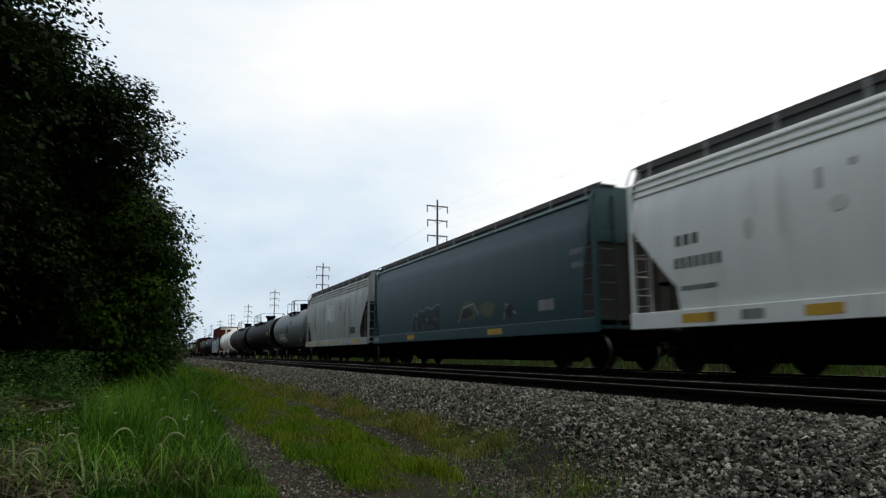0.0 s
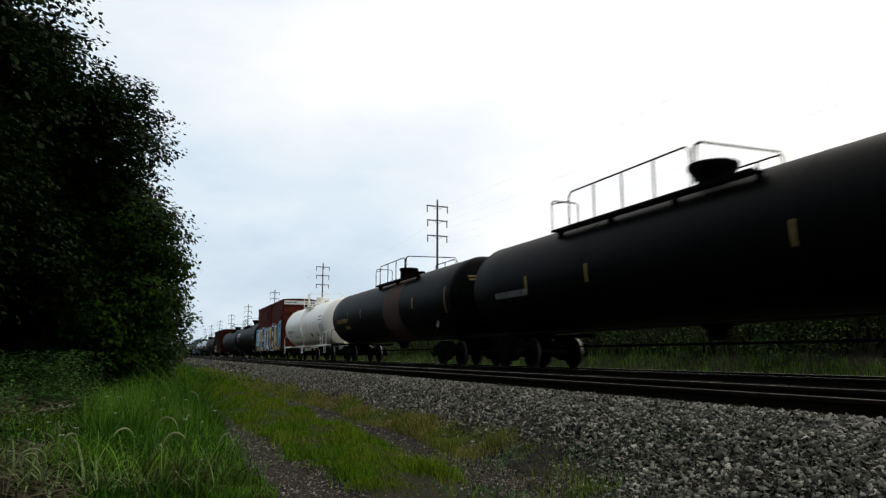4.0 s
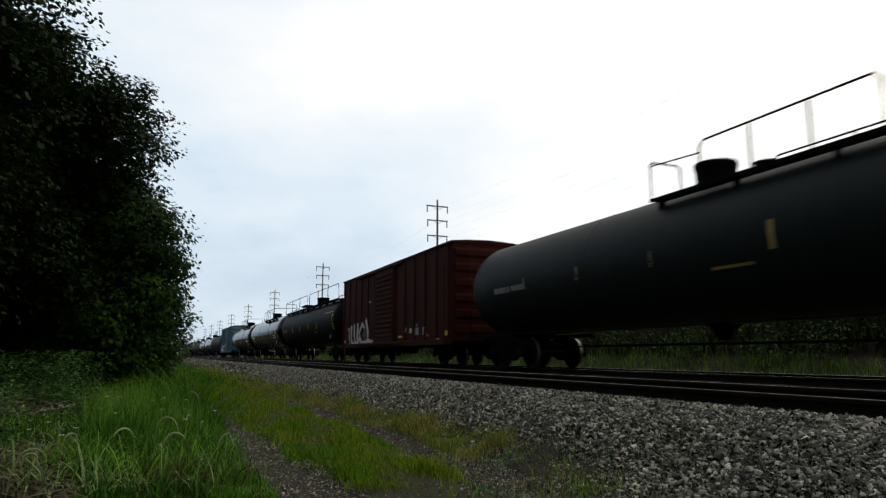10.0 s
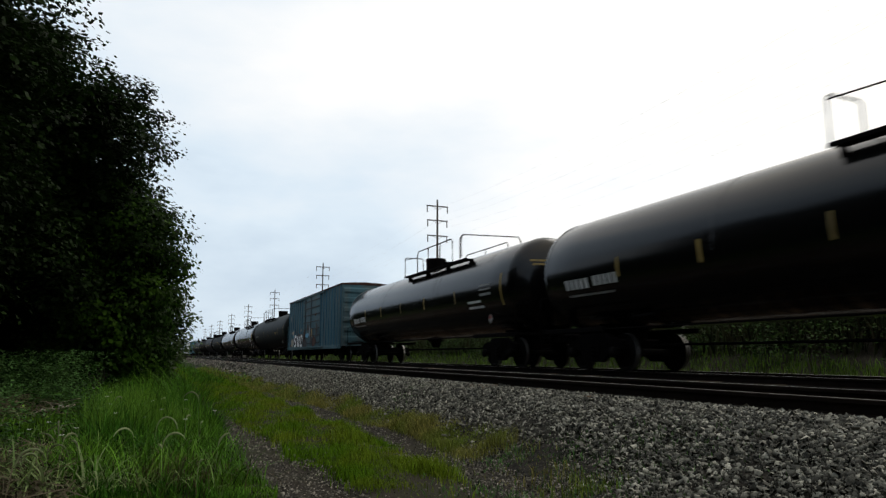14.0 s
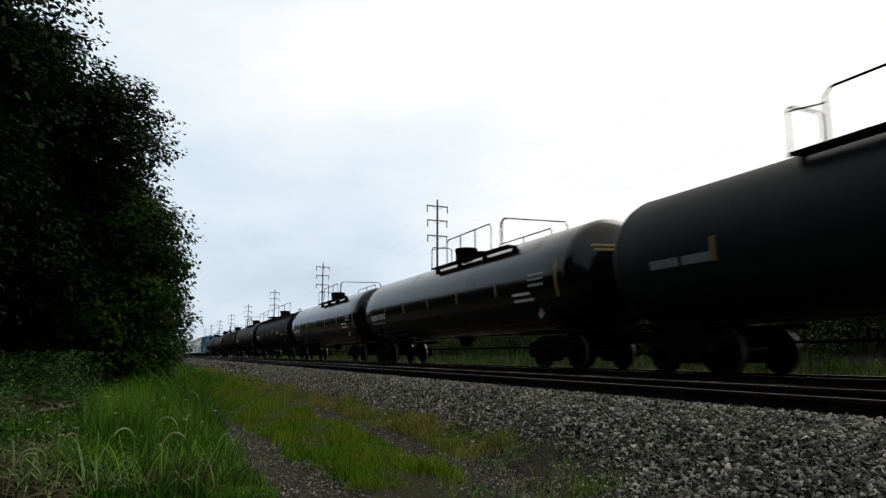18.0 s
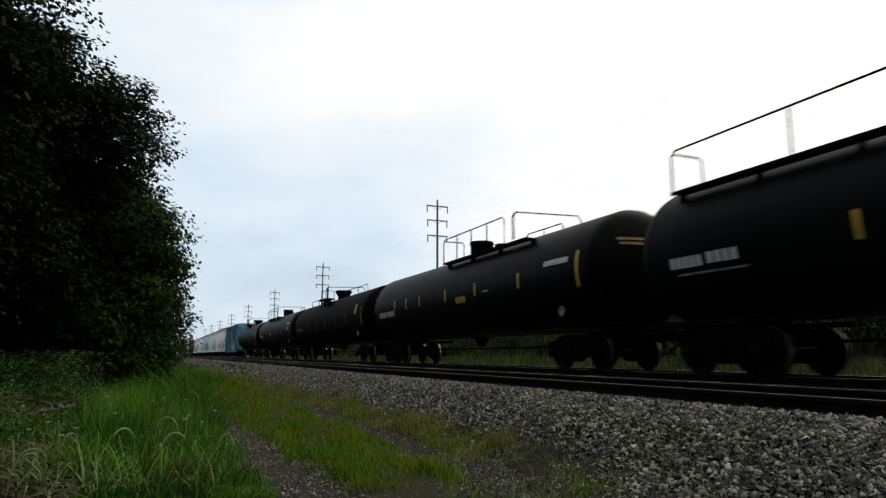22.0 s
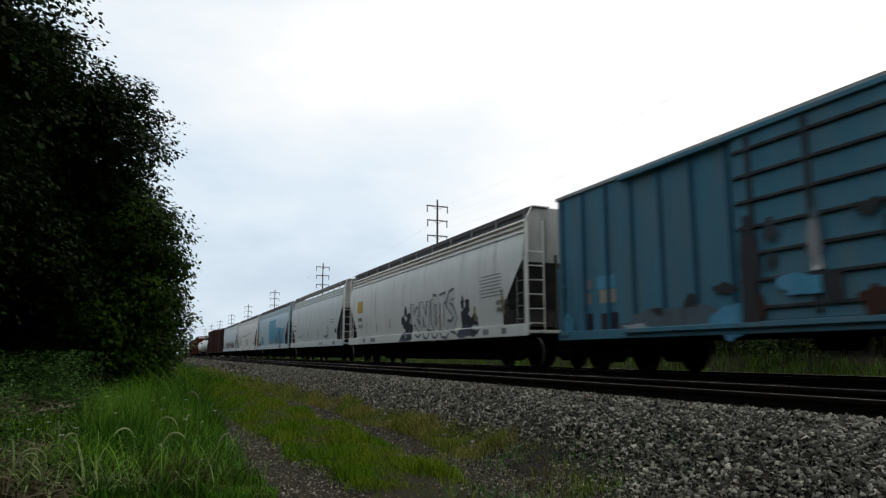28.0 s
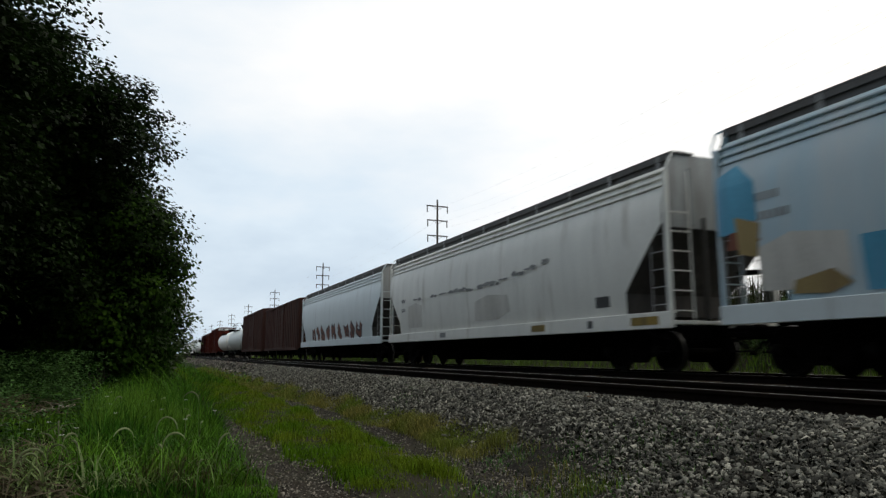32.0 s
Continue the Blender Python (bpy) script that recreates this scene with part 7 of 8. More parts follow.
mural += blob("violet grey spray", -5.05, 2.3, 0.10, 0.14, 10, 0.4, 136) + blob("ice blue spray", -5.75, 1.75, 0.22, 0.22, 10, 0.4, 137) + blob("red spray", -5.6, 1.25, 0.45, 0.12, 12, 0.3, 138) + blob("orange spray", -5.0, 1.0, 0.3, 0.13, 12, 0.3, 139) + blob("yellow spray", -6.3, 1.02, 0.3, 0.14, 12, 0.3, 140) + blob("yellow spray", -5.7, 0.95, 0.25, 0.1, 12, 0.3, 141)
mural += outlined("sky blue spray", [(-6.66, 1.1), (-6.66, 3.28), (-7.74, 3.4), (-7.74, 1.1)], "ice blue spray", 0.01) + [("navy spray", [(-7.0, 2.72), (-7.0, 3.06), (-7.55, 3.12), (-7.55, 2.76)]), ("ice blue spray", [(-6.7, 1.9), (-6.7, 2.3), (-7.7, 2.35), (-7.7, 2.1)])] + outlined("red spray", [(-6.9, 1.25), (-7.15, 1.85), (-7.3, 1.85), (-7.55, 1.3), (-7.2, 1.1)], "dark spray", 0.04) + blob("orange spray", -7.2, 1.5, 0.14, 0.12, 10, 0.4, 142) + blob("dark green spray", -7.1, 1.0, 0.55, 0.12, 12, 0.2, 143)
mural += blob("white spray", -3.2, 3.2, 0.2, 0.06, 12, 0.3, 144) + blob("white spray", -4.05, 3.22, 0.2, 0.06, 12, 0.3, 145)
bits = random.Random(301)
for i in range(90):
    y = bits.uniform(-7.5, 7.6)
    z = bits.uniform(0.90, 1.22) if i < 60 else bits.uniform(1.2, 3.0)
    tone = bits.choice(("navy spray", "navy spray", "dark green spray", "white spray", "orange spray", "brown spray", "violet grey spray", "olive spray"))
    mural += blob(tone, y, z, bits.uniform(0.04, 0.20), bits.uniform(0.03, 0.09), 9, 0.45, 400 + i)
for y in (4.85, 4.0, 1.55, 0.6, -0.9, -2.3, -3.6, -5.2, -6.0):
    mural += stroke("navy spray", [(y, 2.95 + 0.04 * math.sin(7 * y)), (y - 0.25, 3.08), (y - 0.55, 3.0)], 0.05)
paint_shapes("mural", body, flat, mural, "colourful sprayed mural of letters and cartoon-like shapes", 0.0)

# black tank car with large white blocks
tk = tank_car(138.95, 159.2, BLK, r=1.56, cz=2.58, label= "black tank car with a row of large white blocks", texts=[(7.3, 8.15, 2.16, 2.36, "dim mark"), (6.4, 7.2, 2.18, 2.38, "dim mark"), (6.4, 8.2, 1.95, 2.02, "dim mark"), (-8.0, -6.8, 2.2, 2.5, "dim mark")],
              dashes=dash_row((5.2, 2.5, -2.0, -5.0), 2.15, 2.6, 0.1), dash_mat="ochre mark", **PEN)
big = []
for i in range(6):
    a = 8.62 - i * 0.60
    big.append(("white mark", [(a, 2.70), (a - 0.05, 3.13), (a - 0.49, 3.13), (a - 0.44, 2.70)]))
    big.append((BLK, [(a - 0.15, 2.84), (a - 0.17, 3.01), (a - 0.36, 3.01), (a - 0.34, 2.84)]))
paint_shapes("owner_mark", tk, lambda z: math.sqrt(max(0.02, 1.56 ** 2 - (z - 2.58) ** 2)), big, "row of large white blocks")

tank_car(159.2, 180.45, "slate tank paint", "dark slate tank car with faint yellow reflectors", walk_span=(-5.75, 0.85), housing=(-0.7, 0.7), rail_span=(-4.5, -0.7), loop_span=-5.4, small_span=(-4.2, -0.4),
         dashes=dash_row((6.2, 3.5, 0.68), 2.28, 2.62, 0.08) + dash_row((-2.48, -5.6), 2.22, 2.74, 0.16), dash_mat="ochre mark", texts=[(7.1, 8.1, 2.28, 2.45, "dim mark"), (6.2, 7.0, 2.3, 2.46, "dim mark"), (-7.0, -5.6, 2.24, 2.36, "dim mark"), (-2.0, -1.0, 2.0, 2.08, "ochre mark")], seams=(-3.7,))

# brown boxcar
body, w, e = box_car(180.45, 198.0, "brown boxcar paint", "dark brown boxcar with a ribbed door and pale graffiti", top=4.62, gap=0.92, posts=6, door=(-1.25, 1.4), corrugated_door=True, roof_mat="brown boxcar paint",
                     marks=[(0.0, 0.45, 3.66, 3.72, "white mark"), (0.5, 0.8, 3.5, 3.56, "dim mark"), (-2.4, -1.9, 1.12, 1.24, "yellow mark"), (-1.2, -0.8, 1.1, 1.2, "dim mark"), (2.4, 2.7, 3.0, 3.1, "dim mark"), (7.2, 7.5, 1.05, 1.2, "yellow mark"),
                            (0.2, 0.5, 2.55, 2.6, "white mark"), (1.9, 2.5, 1.0, 1.12, "yellow mark"), (-7.6, -7.2, 1.1, 1.3, "yellow mark"), (-4.4, -4.0, 1.2, 1.5, "dim mark"), (-5.2, -4.9, 1.2, 1.5, "dim mark"), (-3.6, -3.35, 1.3, 1.5, "tan patch"), (-2.9, -2.7, 1.35, 1.55, "tan patch"), (-4.3, -4.1, 1.55, 1.68, "olive spray"), (-5.5, -5.3, 1.1, 1.2, "red spray"), (-0.2, 0.3, 2.2, 2.26, "dim mark"), (-6.6, -6.2, 0.95, 1.02, "white mark")])
bent = []
for line, wide in (([(6.55, 1.75), (6.2, 1.85), (6.3, 1.35), (5.95, 0.95), (6.5, 0.92)], 0.16), ([(5.75, 1.95), (5.85, 1.3), (5.6, 0.95), (5.25, 1.0)], 0.26), ([(5.25, 2.05), (5.2, 1.4), (5.0, 1.0), (4.55, 0.98)], 0.24), ([(4.55, 2.05), (4.6, 1.3), (4.35, 1.0)], 0.30),
                   ([(4.3, 1.5), (3.7, 2.0), (3.3, 1.75)], 0.22), ([(4.25, 1.35), (3.8, 1.0), (3.2, 0.98)], 0.26), ([(3.05, 2.2), (2.65, 1.5), (2.75, 1.05), (3.3, 0.95)], 0.30), ([(2.6, 1.1), (2.1, 1.0), (2.0, 1.12)], 0.22)):
    bent += stroke("pink spray", line, wide)
bent += [("dark spray", [(3.75, 1.42), (3.2, 1.72), (2.85, 1.45), (3.25, 1.12)])]
paint_shapes("graffiti", body, lambda z: w + 0.055, bent, "pale pinkish graffiti in fat bent strokes", 0.0)

LONG = dict(walk_span=(-9.4, 8.85), housing=(-0.97, 0.5), rail_span=(-0.1, 8.8), rail_two=(-9.4, -0.75), small_span=(-1.3, 0.3), platform=(-0.5, 1.4))
tank_car(198.0, 218.8, "satin black tank paint", "satin black tank car with a full-length top walkway", dashes=dash_row((4.4, 1.52, -1.6, -4.35), 2.12, 2.56, 0.13), dash_mat="yellow mark",
         texts=[(7.6, 8.5, 2.2, 2.4, "ochre mark"), (6.9, 7.5, 2.2, 2.42, "ochre mark"), (-4.2, -3.4, 1.86, 2.0, "ochre mark"), (-8.8, -6.6, 3.0, 3.08, "ochre mark")], **LONG)
gloss_tank(218.8, 239.5, "glossy black tank car with small white lettering")
gloss_tank(239.5, 260.25, "glossy black tank car with small white lettering")

# first blue boxcar
BLUE = dict(top=4.62, gap=0.88, posts=8, door=(-3.0, 2.05), door_bars=7, roof_mat="rust boxcar paint", post_mat="blue post paint", bar_mat="grimy bar paint")
body, w, e = box_car(260.25, 279.0, "faded blue boxcar paint", "faded grey blue boxcar with rust and a black-white tag", marks=[(6.9, 7.2, 2.0, 2.2, "dim mark"), (6.3, 6.8, 1.7, 2.3, "sky blue spray"), (5.9, 6.6, 1.2, 1.7, "grey patch")], **BLUE)
bold = [("dark spray", [(6.0, 0.95), (5.9, 1.7), (5.4, 1.95), (4.7, 1.8), (4.3, 2.0), (3.5, 1.9), (2.7, 1.95), (2.5, 1.5), (2.6, 0.95)])]
for line in ([(5.0, 1.75), (5.5, 1.8), (5.75, 1.55), (5.3, 1.38), (5.1, 1.15), (5.5, 1.02), (5.8, 1.06)], [(4.6, 1.8), (4.5, 1.3), (4.3, 1.05), (3.95, 1.1), (3.9, 1.75)], [(3.5, 1.8), (3.4, 1.1), (2.8, 1.05)], [(3.2, 1.8), (2.8, 1.7), (2.75, 1.4)]):
    bold += stroke("white spray", line, 0.22)
paint_shapes("graffiti", body, lambda z: w + 0.055, bold, "black and white sprayed tag", 0.0)
for i, (y, z, a, b, m) in enumerate(((6.7, 1.3, 0.5, 0.32, "tan patch"), (7.2, 1.05, 0.3, 0.14, "dark rust"), (6.3, 2.05, 0.3, 0.16, "tan patch"), (7.3, 3.2, 0.3, 0.2, "slate patch"), (5.2, 2.15, 0.12, 0.14, "dark rust"), (3.2, 2.2, 0.14, 0.1, "tan patch"))):
    paint_shapes("stain", body, lambda z: w + 0.052, blob(m, y, z, a, b, 14, 0.3, 200 + i), "worn and repainted spot", 0.0)
rust_spots = []
for i, (y, z, a, b) in enumerate(((1.7, 1.6, 0.25, 0.6), (1.2, 1.1, 0.5, 0.3), (0.4, 2.3, 0.2, 0.3), (-0.6, 1.5, 0.3, 0.45), (-1.6, 1.2, 0.6, 0.35), (-2.4, 2.0, 0.3, 0.5), (-2.0, 3.1, 0.3, 0.1), (0.9, 3.6, 0.12, 0.2))):
    rust_spots += blob("dark spray" if i % 2 else "dark rust", y, max(z, b * 1.2 + 0.85), a, b, 12, 0.35, 30 + i)
rust_spots += blob("deep blue patch", 0.6, 1.75, 0.6, 0.16, seed=41) + blob("grey spray", -0.2, 2.0, 0.15, 0.35, seed=42) + blob("ochre stain", -0.9, 1.9, 0.15, 0.3, seed=43)
paint_shapes("stain", body, lambda z: w + 0.135, rust_spots, "rust and paint patches on the door", 0.0)

tank_car(279.0, 299.95, "slate tank paint", r=1.56, cz=2.58, label= "dark tank car with dull yellow reflectors", walk_span=(-2.05, 4.78), housing=(-1.03, 0.34), rail_span=(0.0, 4.0), loop_span=-1.0, small_span=(-1.1, -0.4),
         dashes=dash_row((6.4, 2.55, -0.45, -3.2), 2.18, 2.66, 0.12) + dash_row((-5.87,), 2.2, 2.72, 0.16), dash_mat="ochre mark", texts=[(7.4, 8.25, 2.2, 2.38, "dim mark"), (6.5, 7.3, 2.2, 2.38, "dim mark"), (-5.15, -4.35, 2.22, 2.44, "ochre mark")])
gloss_tank(299.95, 320.6, "glossy black tank car with small white lettering")
gloss_tank(320.6, 341.4, "glossy black tank car with small white lettering")
tank_car(341.4, 362.5, "satin black tank paint", "satin black tank car with yellow reflectors and a full-length top walkway", dashes=dash_row((4.63, 1.8, -1.32, -3.84, -6.18), 2.14, 2.6, 0.15), dash_mat="yellow mark",
         texts=[(7.9, 8.8, 2.14, 2.36, "white mark"), (7.0, 7.8, 2.16, 2.38, "white mark"), (6.8, 8.6, 1.98, 2.04, "dim mark"), (-5.0, -4.2, 2.24, 2.46, "yellow mark"), (-2.2, -1.6, 2.5, 2.62, "dim mark"), (-2.4, -1.5, 1.9, 2.0, "dim mark"), (-8.2, -6.5, 2.1, 2.2, "dim mark")], **LONG)
tank_car(362.5, 382.5, BLK, r=1.56, cz=2.58, label= "black tank car with many bright yellow reflectors", walk_span=(-5.6, 0.9), housing=(-1.08, 0.74), rail_span=(-4.1, 0.85), loop_span=-4.75, small_span=(-3.7, -1.25),
         dashes=dash_row((5.9, 4.4, 2.8, 0.12, -2.42, -5.4), 2.34, 2.78, 0.13) + dash_row((-8.45,), 2.11, 3.04, 0.16), dash_mat="yellow mark", end_band=False,
         texts=[(7.2, 8.3, 2.1, 2.34, "white mark"), (6.1, 7.1, 2.12, 2.36, "white mark"), (-1.6, -0.75, 2.2, 2.42, "yellow mark"), (-8.0, -6.8, 2.80, 2.95, "white mark"), (-3.4, -3.0, 2.4, 2.5, "dim mark")])
BROWN = dict(walk_span=(-0.75, 1.6), housing=(-0.87, 1.0), rail_span=(-0.4, 0.25), loop_span=-0.3, low_rails=((0.95, 5.2), (-8.8, -3.05)), platform=(-0.7, 1.6), flare=1.0)
tank_car(382.5, 403.4, "brown black tank paint", "brownish black tank car with low rails along its top", dashes=dash_row((4.9, 2.05, -0.66, -3.3, -5.72), 2.0, 2.66, 0.07), dash_mat="ochre mark",
         texts=[(7.6, 8.6, 2.12, 2.3, "ochre mark"), (6.7, 7.5, 2.12, 2.3, "ochre mark"), (-8.0, -7.4, 2.6, 3.1, "ochre stain")], **BROWN)
tank_car(403.4, 423.8, BLK, "black tank car with a yellow label", walk_span=(-2.2, 4.6), housing=(-0.82, 0.63), rail_span=(-1.3, 3.6), loop_span=-1.1, small_span=(-0.95, 0.65),
         dashes=dash_row((6.3, 4.0, -1.42, -4.5), 2.0, 2.5, 0.12), dash_mat="yellow mark", texts=[(7.3, 8.2, 2.1, 2.3, "white mark"), (6.4, 7.2, 2.1, 2.3, "white mark"), (0.9, 1.85, 2.24, 2.46, "yellow mark"), (-8.2, -7.0, 2.9, 3.05, "white mark"), (-8.0, -7.0, 2.4, 2.7, "dim mark")])
tank_car(423.8, 443.95, BLK, "black tank car with low rails along its top", dashes=dash_row((4.8, 2.0, -0.7, -3.4)), dash_mat="ochre mark", texts=[(6.6, 8.2, 2.1, 2.3, "dim mark"), (-7.9, -7.1, 2.2, 2.9, "dim mark")], **BROWN)

# second blue boxcar
body, w, e = box_car(443.95, 461.3, "blue boxcar paint", "faded blue boxcar with red and pale blue graffiti", top=4.62, gap=0.9, posts=7, door=(-1.55, 1.6), door_bars=7, roof_mat="grey hopper paint", post_mat="blue post paint", bar_mat="grimy bar paint",
                     marks=[(5.4, 6.1, 1.96, 2.28, "deep blue patch"), (5.33, 5.98, 0.98, 1.38, "navy spray"), (6.31, 6.62, 0.97, 1.4, "navy spray"), (5.4, 6.0, 1.62, 1.94, "tan patch"), (6.34, 6.66, 2.0, 2.24, "dim mark"), (6.34, 6.66, 1.62, 1.9, "dim mark")])
shapes = blob("slate patch", 3.6, 1.1, 1.5, 0.26, 18, 0.3, 50) + blob("deep blue patch", 2.0, 1.0, 0.36, 0.34, 12, 0.3, 51) + blob("deep blue patch", 7.3, 1.2, 0.24, 0.26, 12, 0.3, 52) + blob("dark spray", 2.95, 1.45, 0.2, 0.13, 12, 0.4, 53) + blob("dark spray", 2.05, 1.62, 0.32, 0.1, 12, 0.4, 54) + blob("dark spray", 3.9, 1.3, 0.16, 0.1, 12, 0.4, 55) + blob("pale patch", 4.6, 0.98, 0.5, 0.08, 12, 0.4, 56)
shapes += [("slate patch", [(-1.6, 0.85), (-1.6, 2.1), (-3.0, 2.3), (-4.5, 2.4), (-5.8, 2.2), (-6.2, 1.6), (-6.3, 0.85)]), ("dark rust", [(-4.5, 2.3), (-4.5, 3.7), (-5.1, 3.72), (-5.1, 2.4)])]
shapes += tag_letters(31, -6.0, -1.7, 1.12, 1.95, 5, "red spray", "dark rust", 0.36) + tag_letters(33, -5.95, -1.7, 1.1, 1.85, 5, "ice blue spray", "ice blue spray", 0.17)
paint_shapes("graffiti", body, lambda z: w + 0.055, shapes, "red and pale blue graffiti", 0.0)
spots = []
for i, (y, z, a, b) in enumerate(((1.3, 1.0, 0.3, 0.35), (0.9, 2.0, 0.15, 0.2), (-0.1, 1.5, 0.14, 0.4), (-0.9, 1.2, 0.4, 0.3), (-1.2, 2.3, 0.12, 0.4), (1.4, 2.7, 0.12, 0.3))):
    spots += blob("grimy bar paint" if i % 3 else "dark rust", y, max(z, b + 0.85), a * 0.7, b * 0.75, 12, 0.45, 60 + i)
spots += [("dark spray", [(1.62, 0.86), (1.56, 1.7), (1.6, 2.1), (1.5, 2.6), (1.2, 2.5), (1.12, 1.9), (1.3, 1.5), (1.2, 0.9)]), ("deep blue patch", [(0.63, 1.38), (0.62, 1.68), (-0.02, 1.66), (-0.02, 1.36)]), ("white mark", [(0.12, 1.74), (0.12, 1.97), (-0.06, 1.97), (-0.06, 1.74)]), ("dark spray", [(-0.15, 1.22), (-0.15, 1.7), (-0.38, 1.7), (-0.38, 1.22)])] + blob("grimy bar paint", 0.9, 2.55, 0.12, 0.25, 12, 0.45, 73) + blob("slate patch", 0.0, 2.35, 0.10, 0.4, 12, 0.3, 74) + blob("grimy bar paint", -0.9, 2.6, 0.2, 0.12, 12, 0.45, 75) + blob("grey spray", 0.05, 2.15, 0.10, 0.16, 12, 0.3, 76)
spots += blob("deep blue patch", 0.5, 1.6, 0.35, 0.15, seed=71) + blob("grey spray", 0.05, 2.2, 0.12, 0.4, seed=72)
paint_shapes("stain", body, lambda z: w + 0.135, spots, "rust and paint patches on the door", 0.0)

# cream hopper with the tag
body, hw, e = hopper_car(461.3, 482.3, "cream hopper paint", "cream covered hopper with black and grey graffiti", eave=4.34, board=4.80, top_band="tan patch",
                         marks=[(7.0, 8.0, 2.55, 3.15, "yellow mark"), (7.1, 7.9, 2.1, 2.3, "dark mark"), (7.1, 7.9, 1.75, 1.95, "dim mark"), (-8.7, -7.9, 1.70, 1.86, "dark mark"), (-8.7, -7.9, 1.92, 2.08, "dark mark")] + [(-8.3, -6.9 + 0.06 * (k % 3), 2.22 + 0.11 * k, 2.265 + 0.11 * k, "dim mark") for k in range(7)], sill_marks=[(4.8, 5.6, "dim mark"), (6.6, 6.9, "dim mark"), (-7.4, -7.0, "dim mark"), (-8.6, -8.3, "dim mark")])
letters = [[(-0.43, 2.45), (-0.36, 1.4)], [(-0.45, 1.75), (-0.9, 2.05), (-1.1, 2.2)], [(-0.6, 1.85), (-1.15, 1.38)], [(-1.42, 2.48), (-1.36, 1.45)], [(-1.45, 2.4), (-1.95, 1.5)], [(-2.22, 2.45), (-2.0, 1.45)],
           [(-2.66, 2.5), (-2.62, 1.6), (-2.85, 1.3)], [(-2.85, 1.3), (-3.15, 1.5), (-3.2, 2.5)], [(-2.7, 2.48), (-3.1, 2.42)], [(-3.35, 2.42), (-4.0, 2.48)], [(-3.62, 2.45), (-3.50, 1.4)],
           [(-4.75, 2.55), (-4.35, 2.5), (-4.15, 2.2), (-4.5, 1.98), (-4.75, 1.7), (-4.4, 1.4), (-4.0, 1.45)], [(-1.9, 1.18), (-2.5, 1.06), (-3.0, 1.12), (-3.8, 1.05), (-4.6, 1.16)]]
tag = []
for line in letters:
    tag += stroke("soft dark spray", [(y + 0.03, z + 0.03) for y, z in line], 0.44)
for line in letters:
    tag += stroke("grey spray", [(y - 0.01, z + 0.01) for y, z in line], 0.35)
for line in letters:
    tag += stroke("cream spray", line, 0.27)
tag += [("ochre stain", [(-3.25, 1.35), (-3.22, 1.85), (-3.4, 1.9), (-3.42, 1.4)])]
for i, (y, z, a, b) in enumerate(((0.83, 1.85, 0.22, 0.2), (0.46, 2.2, 0.16, 0.26), (0.10, 1.95, 0.24, 0.2), (0.40, 1.55, 0.3, 0.22), (-0.05, 1.5, 0.3, 0.2))):
    tag += blob("dark spray", y, z, a, b, 12, 0.2, 81 + i)
tag += [("violet grey spray", [(1.35, 0.95), (1.0, 1.32), (0.2, 1.38), (-0.35, 1.3), (-0.45, 0.93)])] + blob("cream spray", 0.42, 1.92, 0.13, 0.12, 10, 0.2, 90) + blob("dark spray", 0.2, 1.72, 0.2, 0.16, 12, 0.4, 91) + blob("dark spray", 0.62, 1.68, 0.22, 0.2, 12, 0.4, 92) + blob("grey spray", 0.75, 1.15, 0.3, 0.08, 12, 0.4, 93)
for i, (y, z, a, b) in enumerate(((-5.40, 2.18, 0.13, 0.22), (-5.78, 2.12, 0.19, 0.17), (-5.68, 1.92, 0.24, 0.16), (-6.38, 1.62, 0.15, 0.12))):
    tag += blob("dark spray", y, z, a, b, 12, 0.35, 94 + i)
tag += [("dark spray", [(-5.25, 1.28), (-5.21, 1.86), (-5.46, 1.94), (-5.79, 1.78), (-6.06, 1.62), (-6.26, 1.80), (-6.55, 1.45), (-6.52, 1.34), (-6.19, 1.40), (-5.93, 1.30)]), ("violet grey spray", [(-5.07, 1.20), (-5.30, 1.42), (-5.79, 1.42), (-6.12, 1.22)])]
paint_shapes("graffiti", body, hw, tag, "white, grey and black sprayed tag", 0.010)
low = [("violet grey spray", [(1.3, 0.96), (1.05, 1.12), (0.9, 1.26), (-0.3, 1.27), (-0.38, 1.05), (-0.1, 0.97)])] + blob("dark spray", 0.75, 1.12, 0.22, 0.09, 12, 0.35, 97) + blob("dark spray", 0.05, 1.1, 0.2, 0.1, 12, 0.35, 98) + blob("grey spray", 0.4, 1.16, 0.14, 0.07, 10, 0.3, 99)
low += [("violet grey spray", [(-4.97, 1.02), (-5.07, 1.26), (-6.06, 1.27), (-6.59, 1.20), (-6.78, 1.25), (-6.62, 1.08), (-6.32, 0.98), (-5.86, 1.04), (-5.40, 0.97)])] + blob("dark spray", -6.32, 1.14, 0.23, 0.07, 12, 0.4, 100)
for line in ([(-0.75, 1.2), (-1.1, 1.08), (-1.35, 1.2)], [(-1.6, 1.24), (-1.75, 1.06), (-2.1, 1.02), (-2.3, 1.22)], [(-2.55, 1.24), (-2.7, 1.05), (-3.0, 1.03), (-3.2, 1.2)], [(-3.4, 1.2), (-3.55, 1.04), (-4.0, 1.01), (-4.15, 1.18)], [(-4.4, 1.22), (-4.8, 1.16), (-5.1, 1.02), (-5.6, 1.04)]):
    low += stroke("soft dark spray", line, 0.085)
paint_shapes("graffiti", body, lambda z: 1.59, low, "grey and black spray on the sill", 0.006)
